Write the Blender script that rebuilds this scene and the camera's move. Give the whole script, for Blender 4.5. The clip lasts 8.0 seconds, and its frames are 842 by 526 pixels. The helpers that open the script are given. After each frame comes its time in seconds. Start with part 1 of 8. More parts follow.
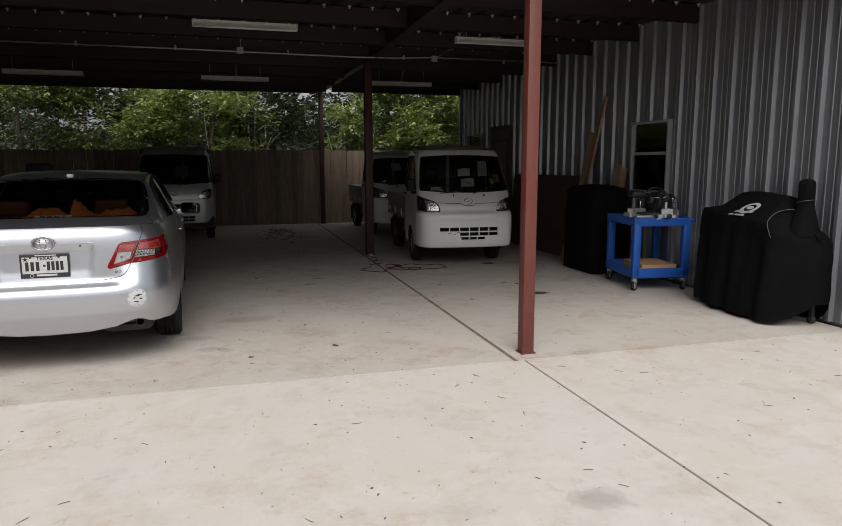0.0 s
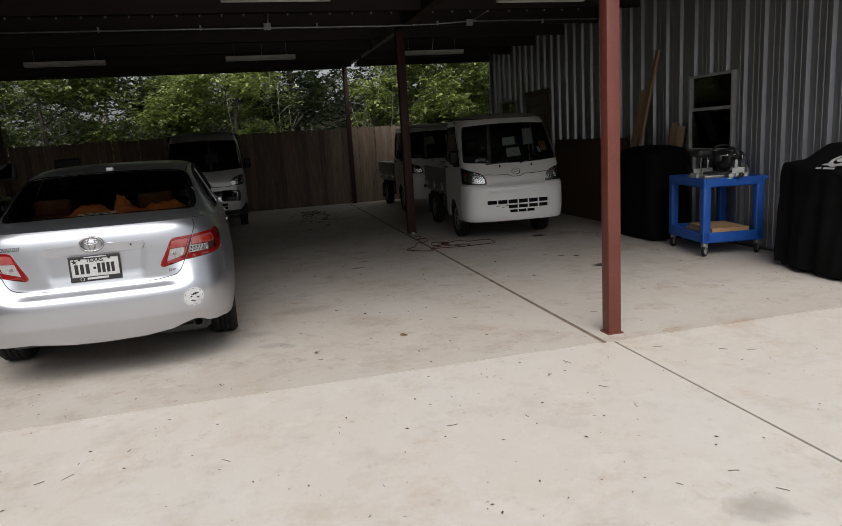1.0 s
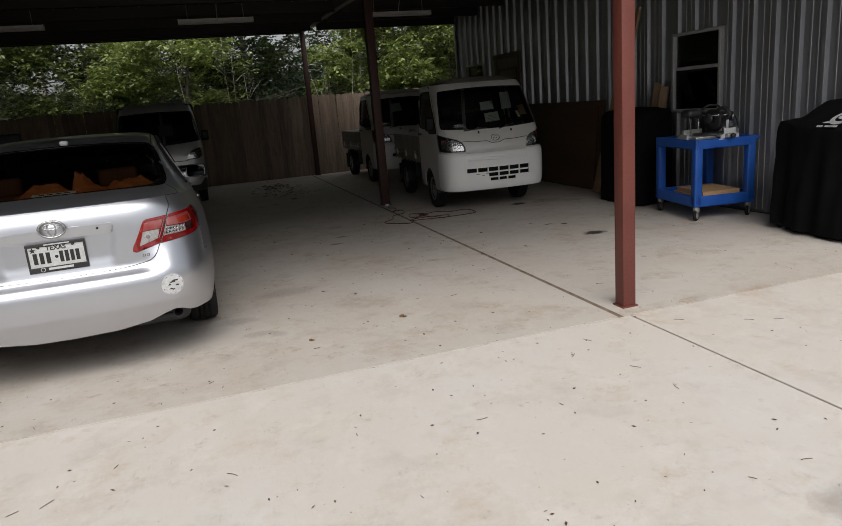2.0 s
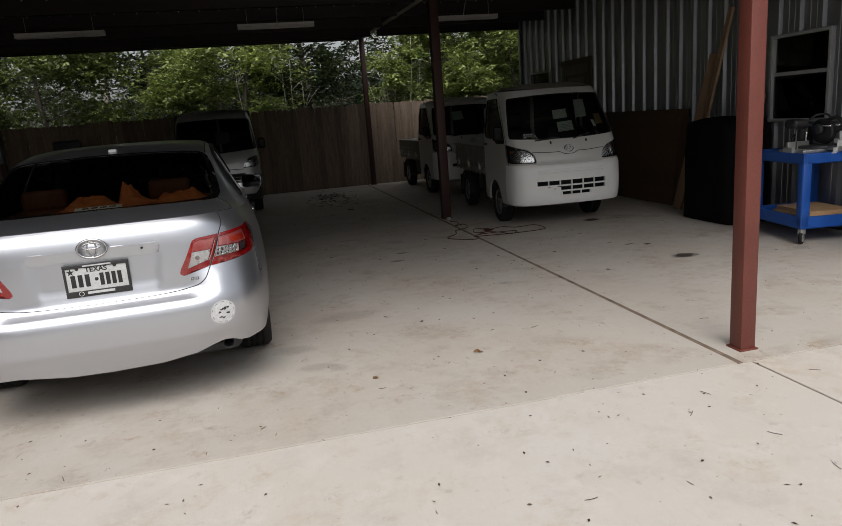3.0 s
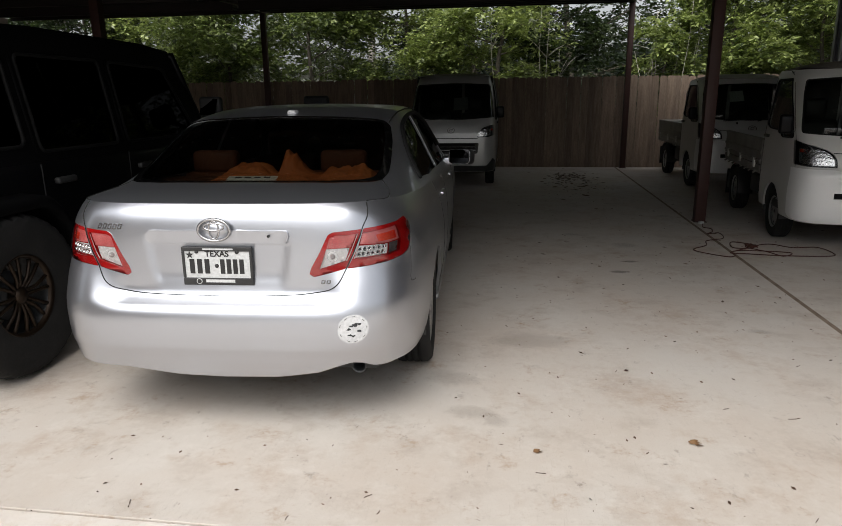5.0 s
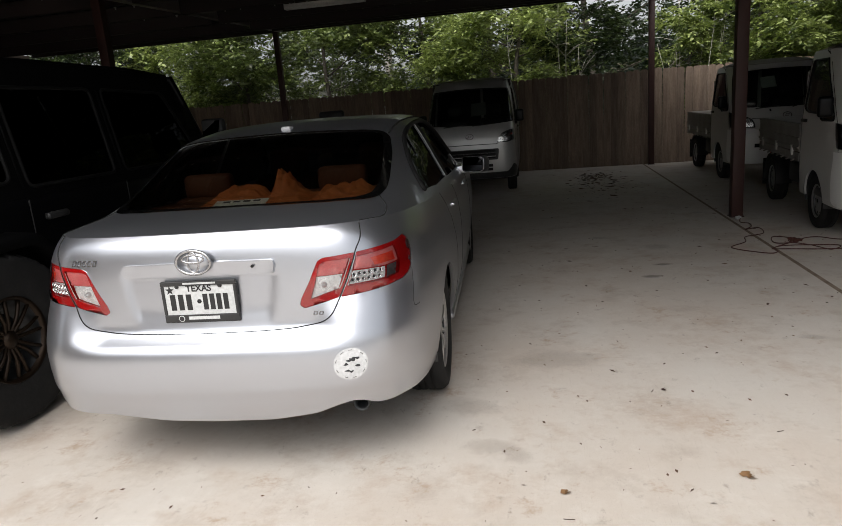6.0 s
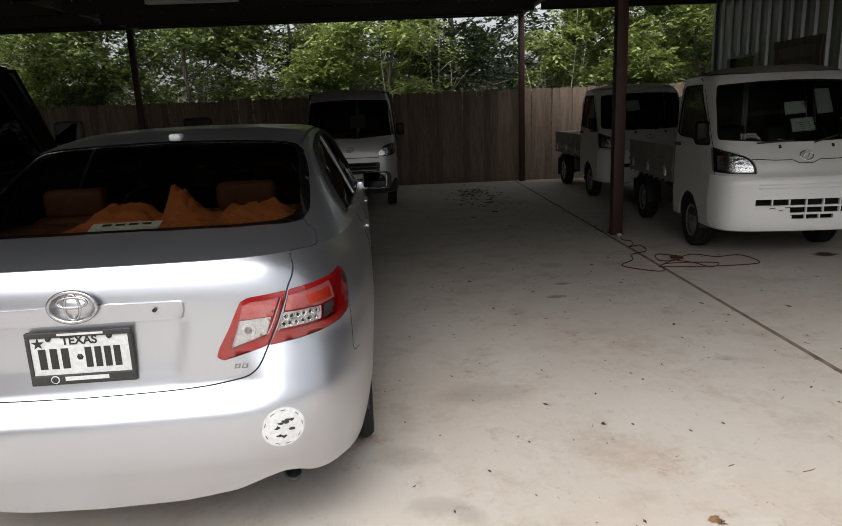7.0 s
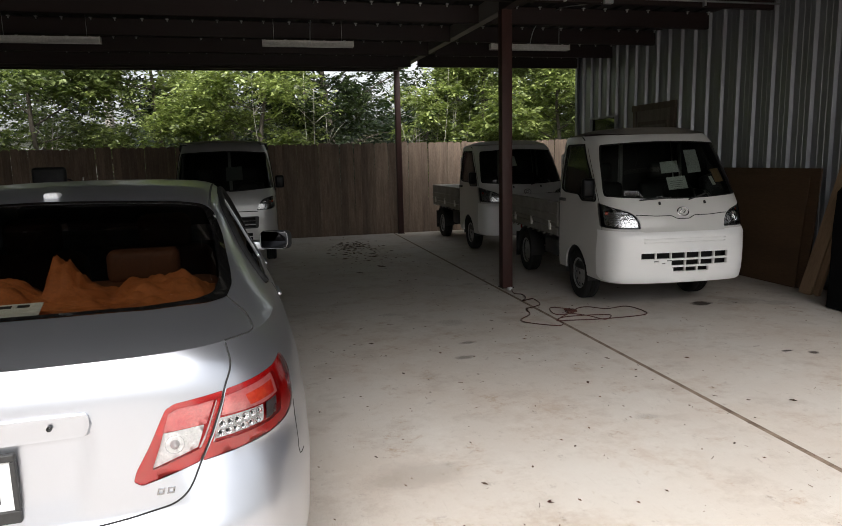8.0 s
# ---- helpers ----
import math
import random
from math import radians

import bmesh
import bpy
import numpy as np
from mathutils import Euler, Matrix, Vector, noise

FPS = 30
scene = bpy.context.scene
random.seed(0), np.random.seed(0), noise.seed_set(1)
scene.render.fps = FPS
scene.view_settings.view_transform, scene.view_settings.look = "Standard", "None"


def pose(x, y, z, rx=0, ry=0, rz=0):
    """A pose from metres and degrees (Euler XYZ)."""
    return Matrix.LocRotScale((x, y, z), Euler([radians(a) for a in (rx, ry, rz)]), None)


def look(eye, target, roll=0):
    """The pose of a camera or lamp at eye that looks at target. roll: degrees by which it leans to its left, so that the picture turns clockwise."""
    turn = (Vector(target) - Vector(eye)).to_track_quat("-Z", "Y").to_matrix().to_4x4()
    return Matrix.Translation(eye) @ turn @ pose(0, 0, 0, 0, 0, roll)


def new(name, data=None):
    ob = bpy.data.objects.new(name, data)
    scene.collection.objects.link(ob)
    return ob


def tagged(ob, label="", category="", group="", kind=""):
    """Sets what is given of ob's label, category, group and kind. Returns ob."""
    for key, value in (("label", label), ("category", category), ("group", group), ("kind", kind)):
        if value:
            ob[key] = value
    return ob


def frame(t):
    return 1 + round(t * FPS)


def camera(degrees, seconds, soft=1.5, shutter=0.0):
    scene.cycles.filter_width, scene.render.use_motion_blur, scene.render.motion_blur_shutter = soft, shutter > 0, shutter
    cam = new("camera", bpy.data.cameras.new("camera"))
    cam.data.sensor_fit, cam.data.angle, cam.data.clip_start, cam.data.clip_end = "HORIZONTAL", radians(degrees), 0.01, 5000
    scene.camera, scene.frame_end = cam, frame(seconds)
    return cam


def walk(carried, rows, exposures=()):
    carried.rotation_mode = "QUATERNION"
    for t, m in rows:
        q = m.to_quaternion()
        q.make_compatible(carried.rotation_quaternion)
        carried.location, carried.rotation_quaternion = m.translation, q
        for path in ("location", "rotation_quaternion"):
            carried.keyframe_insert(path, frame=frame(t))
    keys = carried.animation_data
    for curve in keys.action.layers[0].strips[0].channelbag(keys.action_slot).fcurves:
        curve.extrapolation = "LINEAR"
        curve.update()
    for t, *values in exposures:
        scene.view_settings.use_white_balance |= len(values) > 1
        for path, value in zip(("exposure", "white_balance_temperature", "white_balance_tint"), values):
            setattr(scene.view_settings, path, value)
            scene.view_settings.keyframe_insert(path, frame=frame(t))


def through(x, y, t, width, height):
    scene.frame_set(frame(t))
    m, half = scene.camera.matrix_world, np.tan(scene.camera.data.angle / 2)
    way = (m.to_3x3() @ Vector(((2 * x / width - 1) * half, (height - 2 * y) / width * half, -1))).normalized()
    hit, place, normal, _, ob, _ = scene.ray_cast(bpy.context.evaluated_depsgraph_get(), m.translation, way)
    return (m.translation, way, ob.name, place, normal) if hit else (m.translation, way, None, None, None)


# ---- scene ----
cam = camera(65.5, 8.0, soft=0.85)
PATH = [
    (0, (-2.168, -4.73, 1.528), (-1.629, -2.828, 1.23), -0.1),
    (0.5, (-2.313, -4.445, 1.528), (-1.861, -2.523, 1.211), -3.4),
    (1, (-2.425, -4.225, 1.526), (-1.955, -2.317, 1.152), -3.6),
    (1.5, (-2.569, -4.018, 1.519), (-1.969, -2.161, 1.08), -5.4),
    (1.7, (-2.632, -3.913, 1.516), (-2.019, -2.066, 1.054), -4.7),
    (2.8, (-2.595, -3.274, 1.493), (-2.13, -1.388, 1.018), -4.8),
    (3, (-2.629, -3.144, 1.509), (-2.181, -1.244, 1.073), -4.4),
    (3.5, (-2.597, -2.904, 1.524), (-2.32, -0.958, 1.155), -3.2),
    (4, (-2.393, -2.651, 1.527), (-2.399, -0.694, 1.114), 1.8),
    (4.1, (-2.378, -2.613, 1.517), (-2.429, -0.665, 1.069), 0.7),
    (4.2, (-2.376, -2.536, 1.521), (-2.499, -0.6, 1.032), -0.8),
    (5.3, (-2.127, -2.005, 1.511), (-2.45, -0.092, 1.022), -0.5),
    (5.5, (-2.082, -1.935, 1.498), (-2.447, -0.019, 1.056), -0.9),
    (6, (-2.14, -1.789, 1.492), (-2.517, 0.121, 1.032), -4.5),
    (6.5, (-2.34, -1.65, 1.513), (-2.493, 0.285, 1.03), -6.4),
    (7, (-2.492, -1.418, 1.504), (-2.447, 0.53, 1.055), -2.3),
    (7.5, (-2.603, -1.159, 1.537), (-2.414, 0.784, 1.103), -3.5),
    (8, (-2.752, -1.086, 1.548), (-2.296, 0.836, 1.234), -1.4),
]
walk(cam, [(t, look(eye, target, roll)) for t, eye, target, roll in PATH], exposures=[(0.0, -0.33), (1.5, -0.36), (3.0, -0.35), (3.5, -0.15), (4.0, -0.06), (5.5, 0.14), (6.5, 0.20), (7.5, 0.41), (8.0, 0.84)])

# ---- world and sun: a bright overcast day ----
world = bpy.data.worlds.new("sky")
scene.world = world
world.use_nodes = True
wn, wl = world.node_tree.nodes, world.node_tree.links
wn.clear()
sky = wn.new("ShaderNodeTexSky")
sky.sky_type, sky.sun_disc = "NISHITA", False
sky.sun_elevation, sky.sun_rotation = radians(52), radians(190)
sky.air_density, sky.dust_density, sky.ozone_density = 1.0, 4.0, 1.0
pale = wn.new("ShaderNodeHueSaturation")
pale.inputs["Saturation"].default_value = 0.22
back = wn.new("ShaderNodeBackground")
back.inputs["Strength"].default_value = 0.15
wout = wn.new("ShaderNodeOutputWorld")
wl.new(sky.outputs[0], pale.inputs["Color"])
wl.new(pale.outputs[0], back.inputs[0])
wl.new(back.outputs[0], wout.inputs[0])
sun = new("sun", bpy.data.lights.new("sun", "SUN"))
sun.data.energy, sun.data.angle, sun.data.color = 2.4, radians(52), (1.0, 0.975, 0.945)
EL, AZ = radians(50), radians(10)
sun.matrix_world = look((0, 0, 20), (20 * math.sin(AZ) / math.tan(EL), 20 * math.cos(AZ) / math.tan(EL), 0))


# ---- helpers of this scene ----
def part(name, bm, mat, parent=None, label="", smooth=True, at=None):
    """Links a bmesh as one mesh object under its thing."""
    me = bpy.data.meshes.new(name)
    bm.to_mesh(me)
    bm.free()
    if smooth:
        for p in me.polygons:
            p.use_smooth = True
    ob = new(name, me)
    for m in mat if isinstance(mat, (list, tuple)) else [mat]:
        me.materials.append(m)
    if parent:
        ob.parent = parent
    if at is not None:
        ob.matrix_basis = at
    if label:
        ob["label"] = label
    return ob


def again(ob, m, parent=None):
    """One more object on the same mesh."""
    o = ob.copy()
    scene.collection.objects.link(o)
    o.matrix_basis = m
    if parent:
        o.parent = parent
    return o


def thing(name, m, label, category, group="", kind=""):
    ob = new(name)
    ob.matrix_basis = m
    ob.empty_display_size = 0.1
    return tagged(ob, label, category, group, kind)


def sharp(bm, deg=35):
    """Marks hard edges so that smooth shading keeps them."""
    for e in bm.edges:
        if len(e.link_faces) == 2 and e.calc_face_angle(0) > radians(deg):
            e.smooth = False
    return bm


def box(bm, lo, hi, bevel=0.0, m=None, segs=2):
    lo, hi = Vector(lo), Vector(hi)
    r = bmesh.ops.create_cube(bm, size=1.0)
    vs = r["verts"]
    for v in vs:
        v.co = Vector([(lo[i] + hi[i]) / 2 + v.co[i] * (hi[i] - lo[i]) for i in range(3)])
    if bevel:
        es = list({e for v in vs for e in v.link_edges})
        out = bmesh.ops.bevel(bm, geom=es, offset=bevel, segments=segs, affect="EDGES", profile=0.5)
        vs = list({v for f in out["faces"] for v in f.verts} | {v for v in vs if v.is_valid})
    if m is not None:
        bmesh.ops.transform(bm, matrix=m, verts=vs)
    return bm


def boxes(*items, bevel=0.0):
    bm = bmesh.new()
    for lo, hi in items:
        box(bm, lo, hi, bevel)
    return bm


def tube(bm, pts, r, n=8, closed=False, caps=True):
    """A round bar along a line of points; r may be a list."""
    pts = [Vector(p) for p in pts]
    rs = r if isinstance(r, (list, tuple)) else [r] * len(pts)
    rings, ref = [], None
    for i, p in enumerate(pts):
        if closed:
            d = pts[(i + 1) % len(pts)] - pts[i - 1]
        else:
            d = pts[min(i + 1, len(pts) - 1)] - pts[max(i - 1, 0)]
        d.normalize()
        if ref is None:
            ref = d.orthogonal().normalized()
        ref = (ref - d * ref.dot(d))
        ref = ref.normalized() if ref.length > 1e-6 else d.orthogonal().normalized()
        side = d.cross(ref)
        rings.append([bm.verts.new(p + rs[i] * (math.cos(k * math.tau / n) * ref + math.sin(k * math.tau / n) * side)) for k in range(n)])
    last = len(rings) if closed else len(rings) - 1
    for i in range(last):
        a, b = rings[i], rings[(i + 1) % len(rings)]
        for k in range(n):
            bm.faces.new((a[k], a[(k + 1) % n], b[(k + 1) % n], b[k]))
    if caps and not closed:
        bm.faces.new(rings[0][::-1])
        bm.faces.new(rings[-1])
    return bm


def lathe(bm, prof, n=32, axis="x", m=None, caps=False):
    """Turns a line of (radius, place along the axis) round that axis."""
    rings = []
    for r, h in prof:
        ring = []
        for k in range(n):
            c, s = math.cos(k * math.tau / n) * r, math.sin(k * math.tau / n) * r
            p = Vector((h, c, s)) if axis == "x" else Vector((c, s, h)) if axis == "z" else Vector((c, h, s))
            ring.append(bm.verts.new(m @ p if m is not None else p))
        rings.append(ring)
    for a, b in zip(rings, rings[1:]):
        for k in range(n):
            bm.faces.new((a[k], a[(k + 1) % n], b[(k + 1) % n], b[k]))
    if caps:
        bm.faces.new(rings[0][::-1])
        bm.faces.new(rings[-1])
    return bm


def spline(keys, closed=False, n=8):
    """Catmull-Rom points through the keys."""
    keys = [np.array(k, float) for k in keys]
    out = []
    m = len(keys)
    for i in range(m if closed else m - 1):
        p1, p2 = keys[i], keys[(i + 1) % m]
        p0 = keys[i - 1] if closed or i > 0 else 2 * p1 - p2
        p3 = keys[(i + 2) % m] if closed or i + 2 < m else 2 * p2 - p1
        for k in range(n):
            t = k / n
            out.append(0.5 * (2 * p1 + (p2 - p0) * t + (2 * p0 - 5 * p1 + 4 * p2 - p3) * t * t + (3 * p1 - p0 - 3 * p2 + p3) * t ** 3))
    if not closed:
        out.append(keys[-1])
    return out


def rounded(poly, r, n=4):
    """A polygon with its corners rounded."""
    out = []
    poly = [np.array(p, float) for p in poly]
    for i, p in enumerate(poly):
        a, b = poly[i - 1] - p, poly[(i + 1) % len(poly)] - p
        la, lb = np.linalg.norm(a), np.linalg.norm(b)
        d = min(r, la * 0.45, lb * 0.45)
        s, e = p + a / la * d, p + b / lb * d
        for k in range(n + 1):
            t = k / n
            out.append(s * (1 - t) ** 2 + 2 * p * t * (1 - t) + e * t * t)
    return out


def dense(poly, step, closed=True):
    out = []
    m = len(poly)
    for i in range(m if closed else m - 1):
        a, b = np.array(poly[i], float), np.array(poly[(i + 1) % m], float)
        k = max(1, int(np.ceil(np.linalg.norm(b - a) / step)))
        out += [a + (b - a) * j / k for j in range(k)]
    return out


def inside(pts, poly):
    pts, poly = np.asarray(pts, float), np.asarray(poly, float)
    x, y = pts[:, 0], pts[:, 1]
    hit = np.zeros(len(pts), bool)
    j = len(poly) - 1
    for i in range(len(poly)):
        (xi, yi), (xj, yj) = poly[i], poly[j]
        if yi != yj:
            hit ^= ((yi > y) != (yj > y)) & (x < (xj - xi) * (y - yi) / (yj - yi) + xi)
        j = i
    return hit


def patch(fn, poly, step=0.05, holes=(), depth=0.0, lift=0.0, flip=False):
    """A sheet over a polygon of the plane with holes, carried into space by fn(u, v); depth gives its edges thickness."""
    from mathutils.geometry import delaunay_2d_cdt
    loops = [dense(poly, step)] + [dense(h, step) for h in holes]
    pts, edges = [], []
    for loop in loops:
        s = len(pts)
        pts += [tuple(p) for p in loop]
        edges += [(s + i, s + (i + 1) % len(loop)) for i in range(len(loop))]
    rim = np.array(pts)
    lo, hi = rim.min(0), rim.max(0)
    gx, gy = np.meshgrid(np.arange(lo[0] + step / 2, hi[0], step), np.arange(lo[1] + step / 2, hi[1], step))
    grid = np.stack([gx.ravel(), gy.ravel()], 1)
    if len(grid):
        keep = inside(grid, loops[0])
        for h in loops[1:]:
            keep &= ~inside(grid, h)
        grid = grid[keep]
    if len(grid):
        near = np.array([np.min(((rim - g) ** 2).sum(1)) for g in grid])
        grid = grid[near > (0.45 * step) ** 2]
    allp = [Vector(p) for p in pts] + [Vector((float(a), float(b))) for a, b in grid]
    vs, _, fs, *_ = delaunay_2d_cdt(allp, edges, [], 0, 1e-6)
    mid = np.array([np.mean([vs[i][:] for i in f], 0) for f in fs])
    keep = inside(mid, loops[0])
    for h in loops[1:]:
        keep &= ~inside(mid, h)
    bm = bmesh.new()
    bv = [bm.verts.new(fn(v[0], v[1])) for v in vs]
    for f, k in zip(fs, keep):
        if k and len(set(f)) == 3:
            bm.faces.new([bv[i] for i in (f[::-1] if flip else f)])
    for v in [v for v in bm.verts if not v.link_faces]:
        bm.verts.remove(v)
    bm.normal_update()
    if lift:
        off = [(v, v.normal.copy()) for v in bm.verts]
        for v, n in off:
            v.co += n * lift
    if depth:
        made = {}
        for e in [e for e in bm.edges if len(e.link_faces) == 1]:
            q = []
            for v in e.verts:
                if v not in made:
                    made[v] = bm.verts.new(v.co - v.normal * depth)
                q.append(made[v])
            f = bm.faces.new((e.verts[0], e.verts[1], q[1], q[0]))
            e.smooth = False
        bm.normal_update()
    return bm


def merge(*bms):
    """Joins bmeshes into the first."""
    out = bms[0]
    for b in bms[1:]:
        me = bpy.data.meshes.new("t")
        b.to_mesh(me)
        b.free()
        out.from_mesh(me)
        bpy.data.meshes.remove(me)
    return out


def interp(x, xs, ys):
    return float(np.interp(x, xs, ys))


def smooth01(x, a, b):
    t = min(1.0, max(0.0, (x - a) / (b - a)))
    return t * t * (3 - 2 * t)


# ---- materials ----
def nodes_of(name):
    m = bpy.data.materials.new(name)
    m.use_nodes = True
    nt = m.node_tree
    return m, nt.nodes, nt.links, nt.nodes["Principled BSDF"]


def surface(name, c1, c2, scale=3.0, fine=60.0, rough=(0.5, 0.7), metal=0.0, bump=0.15, grain=0.12, coat=0.0, stretch=None, piece=0.0, island=0.0, dist=0.004, spec=0.5):
    """A two-scale surface: patches between two colours, fine grain, uneven roughness and relief. stretch: scale by axis. piece: how much whole pieces differ."""
    m, N, L, P = nodes_of(name)
    tc = N.new("ShaderNodeTexCoord")
    mp = N.new("ShaderNodeMapping")
    mp.inputs["Scale"].default_value = stretch or (1, 1, 1)
    L.new(tc.outputs["Object"], mp.inputs["Vector"])
    info = N.new("ShaderNodeObjectInfo")
    if piece:
        sh = N.new("ShaderNodeVectorMath")
        sh.operation = "MULTIPLY_ADD"
        sh.inputs[1].default_value = (1, 1, 1)
        sc = N.new("ShaderNodeMath")
        sc.operation = "MULTIPLY"
        sc.inputs[1].default_value = 37.0
        L.new(info.outputs["Random"], sc.inputs[0])
        L.new(mp.outputs[0], sh.inputs[0])
        L.new(sc.outputs[0], sh.inputs[2])
        vec = sh.outputs[0]
    else:
        vec = mp.outputs[0]
    a = N.new("ShaderNodeTexNoise")
    a.inputs["Scale"].default_value, a.inputs["Detail"].default_value, a.inputs["Roughness"].default_value = scale, 6, 0.6
    b = N.new("ShaderNodeTexNoise")
    b.inputs["Scale"].default_value, b.inputs["Detail"].default_value = fine, 4
    for t in (a, b):
        L.new(vec, t.inputs["Vector"])
    ramp = N.new("ShaderNodeValToRGB")
    ramp.color_ramp.elements[0].position, ramp.color_ramp.elements[1].position = 0.33, 0.67
    ramp.color_ramp.elements[0].color, ramp.color_ramp.elements[1].color = (*c1, 1), (*c2, 1)
    L.new(a.outputs["Fac"], ramp.inputs[0])
    g = N.new("ShaderNodeMapRange")
    g.inputs["To Min"].default_value, g.inputs["To Max"].default_value = 1 - grain, 1 + grain
    g.inputs["From Min"].default_value, g.inputs["From Max"].default_value = 0.3, 0.7
    L.new(b.outputs["Fac"], g.inputs[0])
    mul = N.new("ShaderNodeVectorMath")
    mul.operation = "SCALE"
    L.new(ramp.outputs[0], mul.inputs[0])
    L.new(g.outputs[0], mul.inputs["Scale"])
    col = mul.outputs[0]
    for amount, source in ((piece, info.outputs["Random"]), (island, N.new("ShaderNodeNewGeometry").outputs["Random Per Island"] if island else None)):
        if amount:
            pr = N.new("ShaderNodeMapRange")
            pr.inputs["To Min"].default_value, pr.inputs["To Max"].default_value = 1 - amount, 1 + amount
            L.new(source, pr.inputs[0])
            m2 = N.new("ShaderNodeVectorMath")
            m2.operation = "SCALE"
            L.new(col, m2.inputs[0])
            L.new(pr.outputs[0], m2.inputs["Scale"])
            col = m2.outputs[0]
    L.new(col, P.inputs["Base Color"])
    rr = N.new("ShaderNodeMapRange")
    rr.inputs["To Min"].default_value, rr.inputs["To Max"].default_value = rough
    L.new(a.outputs["Fac"], rr.inputs[0])
    L.new(rr.outputs[0], P.inputs["Roughness"])
    P.inputs["Metallic"].default_value = metal
    P.inputs["Specular IOR Level"].default_value = spec
    P.inputs["Coat Weight"].default_value = coat
    P.inputs["Coat Roughness"].default_value = 0.06
    if bump:
        bp = N.new("ShaderNodeBump")
        bp.inputs["Strength"].default_value, bp.inputs["Distance"].default_value = bump, dist
        L.new(b.outputs["Fac"], bp.inputs["Height"])
        L.new(bp.outputs[0], P.inputs["Normal"])
    return m


def glass(name, tint, gloss=1.0):
    """Thin sheet glass: see-through with a tint, mirror-like by Fresnel."""
    m, N, L, P = nodes_of(name)
    N.remove(P)
    out = N["Material Output"]
    tr, gl, mx, fr = N.new("ShaderNodeBsdfTransparent"), N.new("ShaderNodeBsdfGlossy"), N.new("ShaderNodeMixShader"), N.new("ShaderNodeFresnel")
    tr.inputs[0].default_value = (*tint, 1)
    gl.inputs["Roughness"].default_value = 0.02
    gl.inputs["Color"].default_value = (gloss, gloss, gloss, 1)
    fr.inputs["IOR"].default_value = 1.5
    L.new(fr.outputs[0], mx.inputs[0])
    L.new(tr.outputs[0], mx.inputs[1])
    L.new(gl.outputs[0], mx.inputs[2])
    L.new(mx.outputs[0], out.inputs[0])
    return m


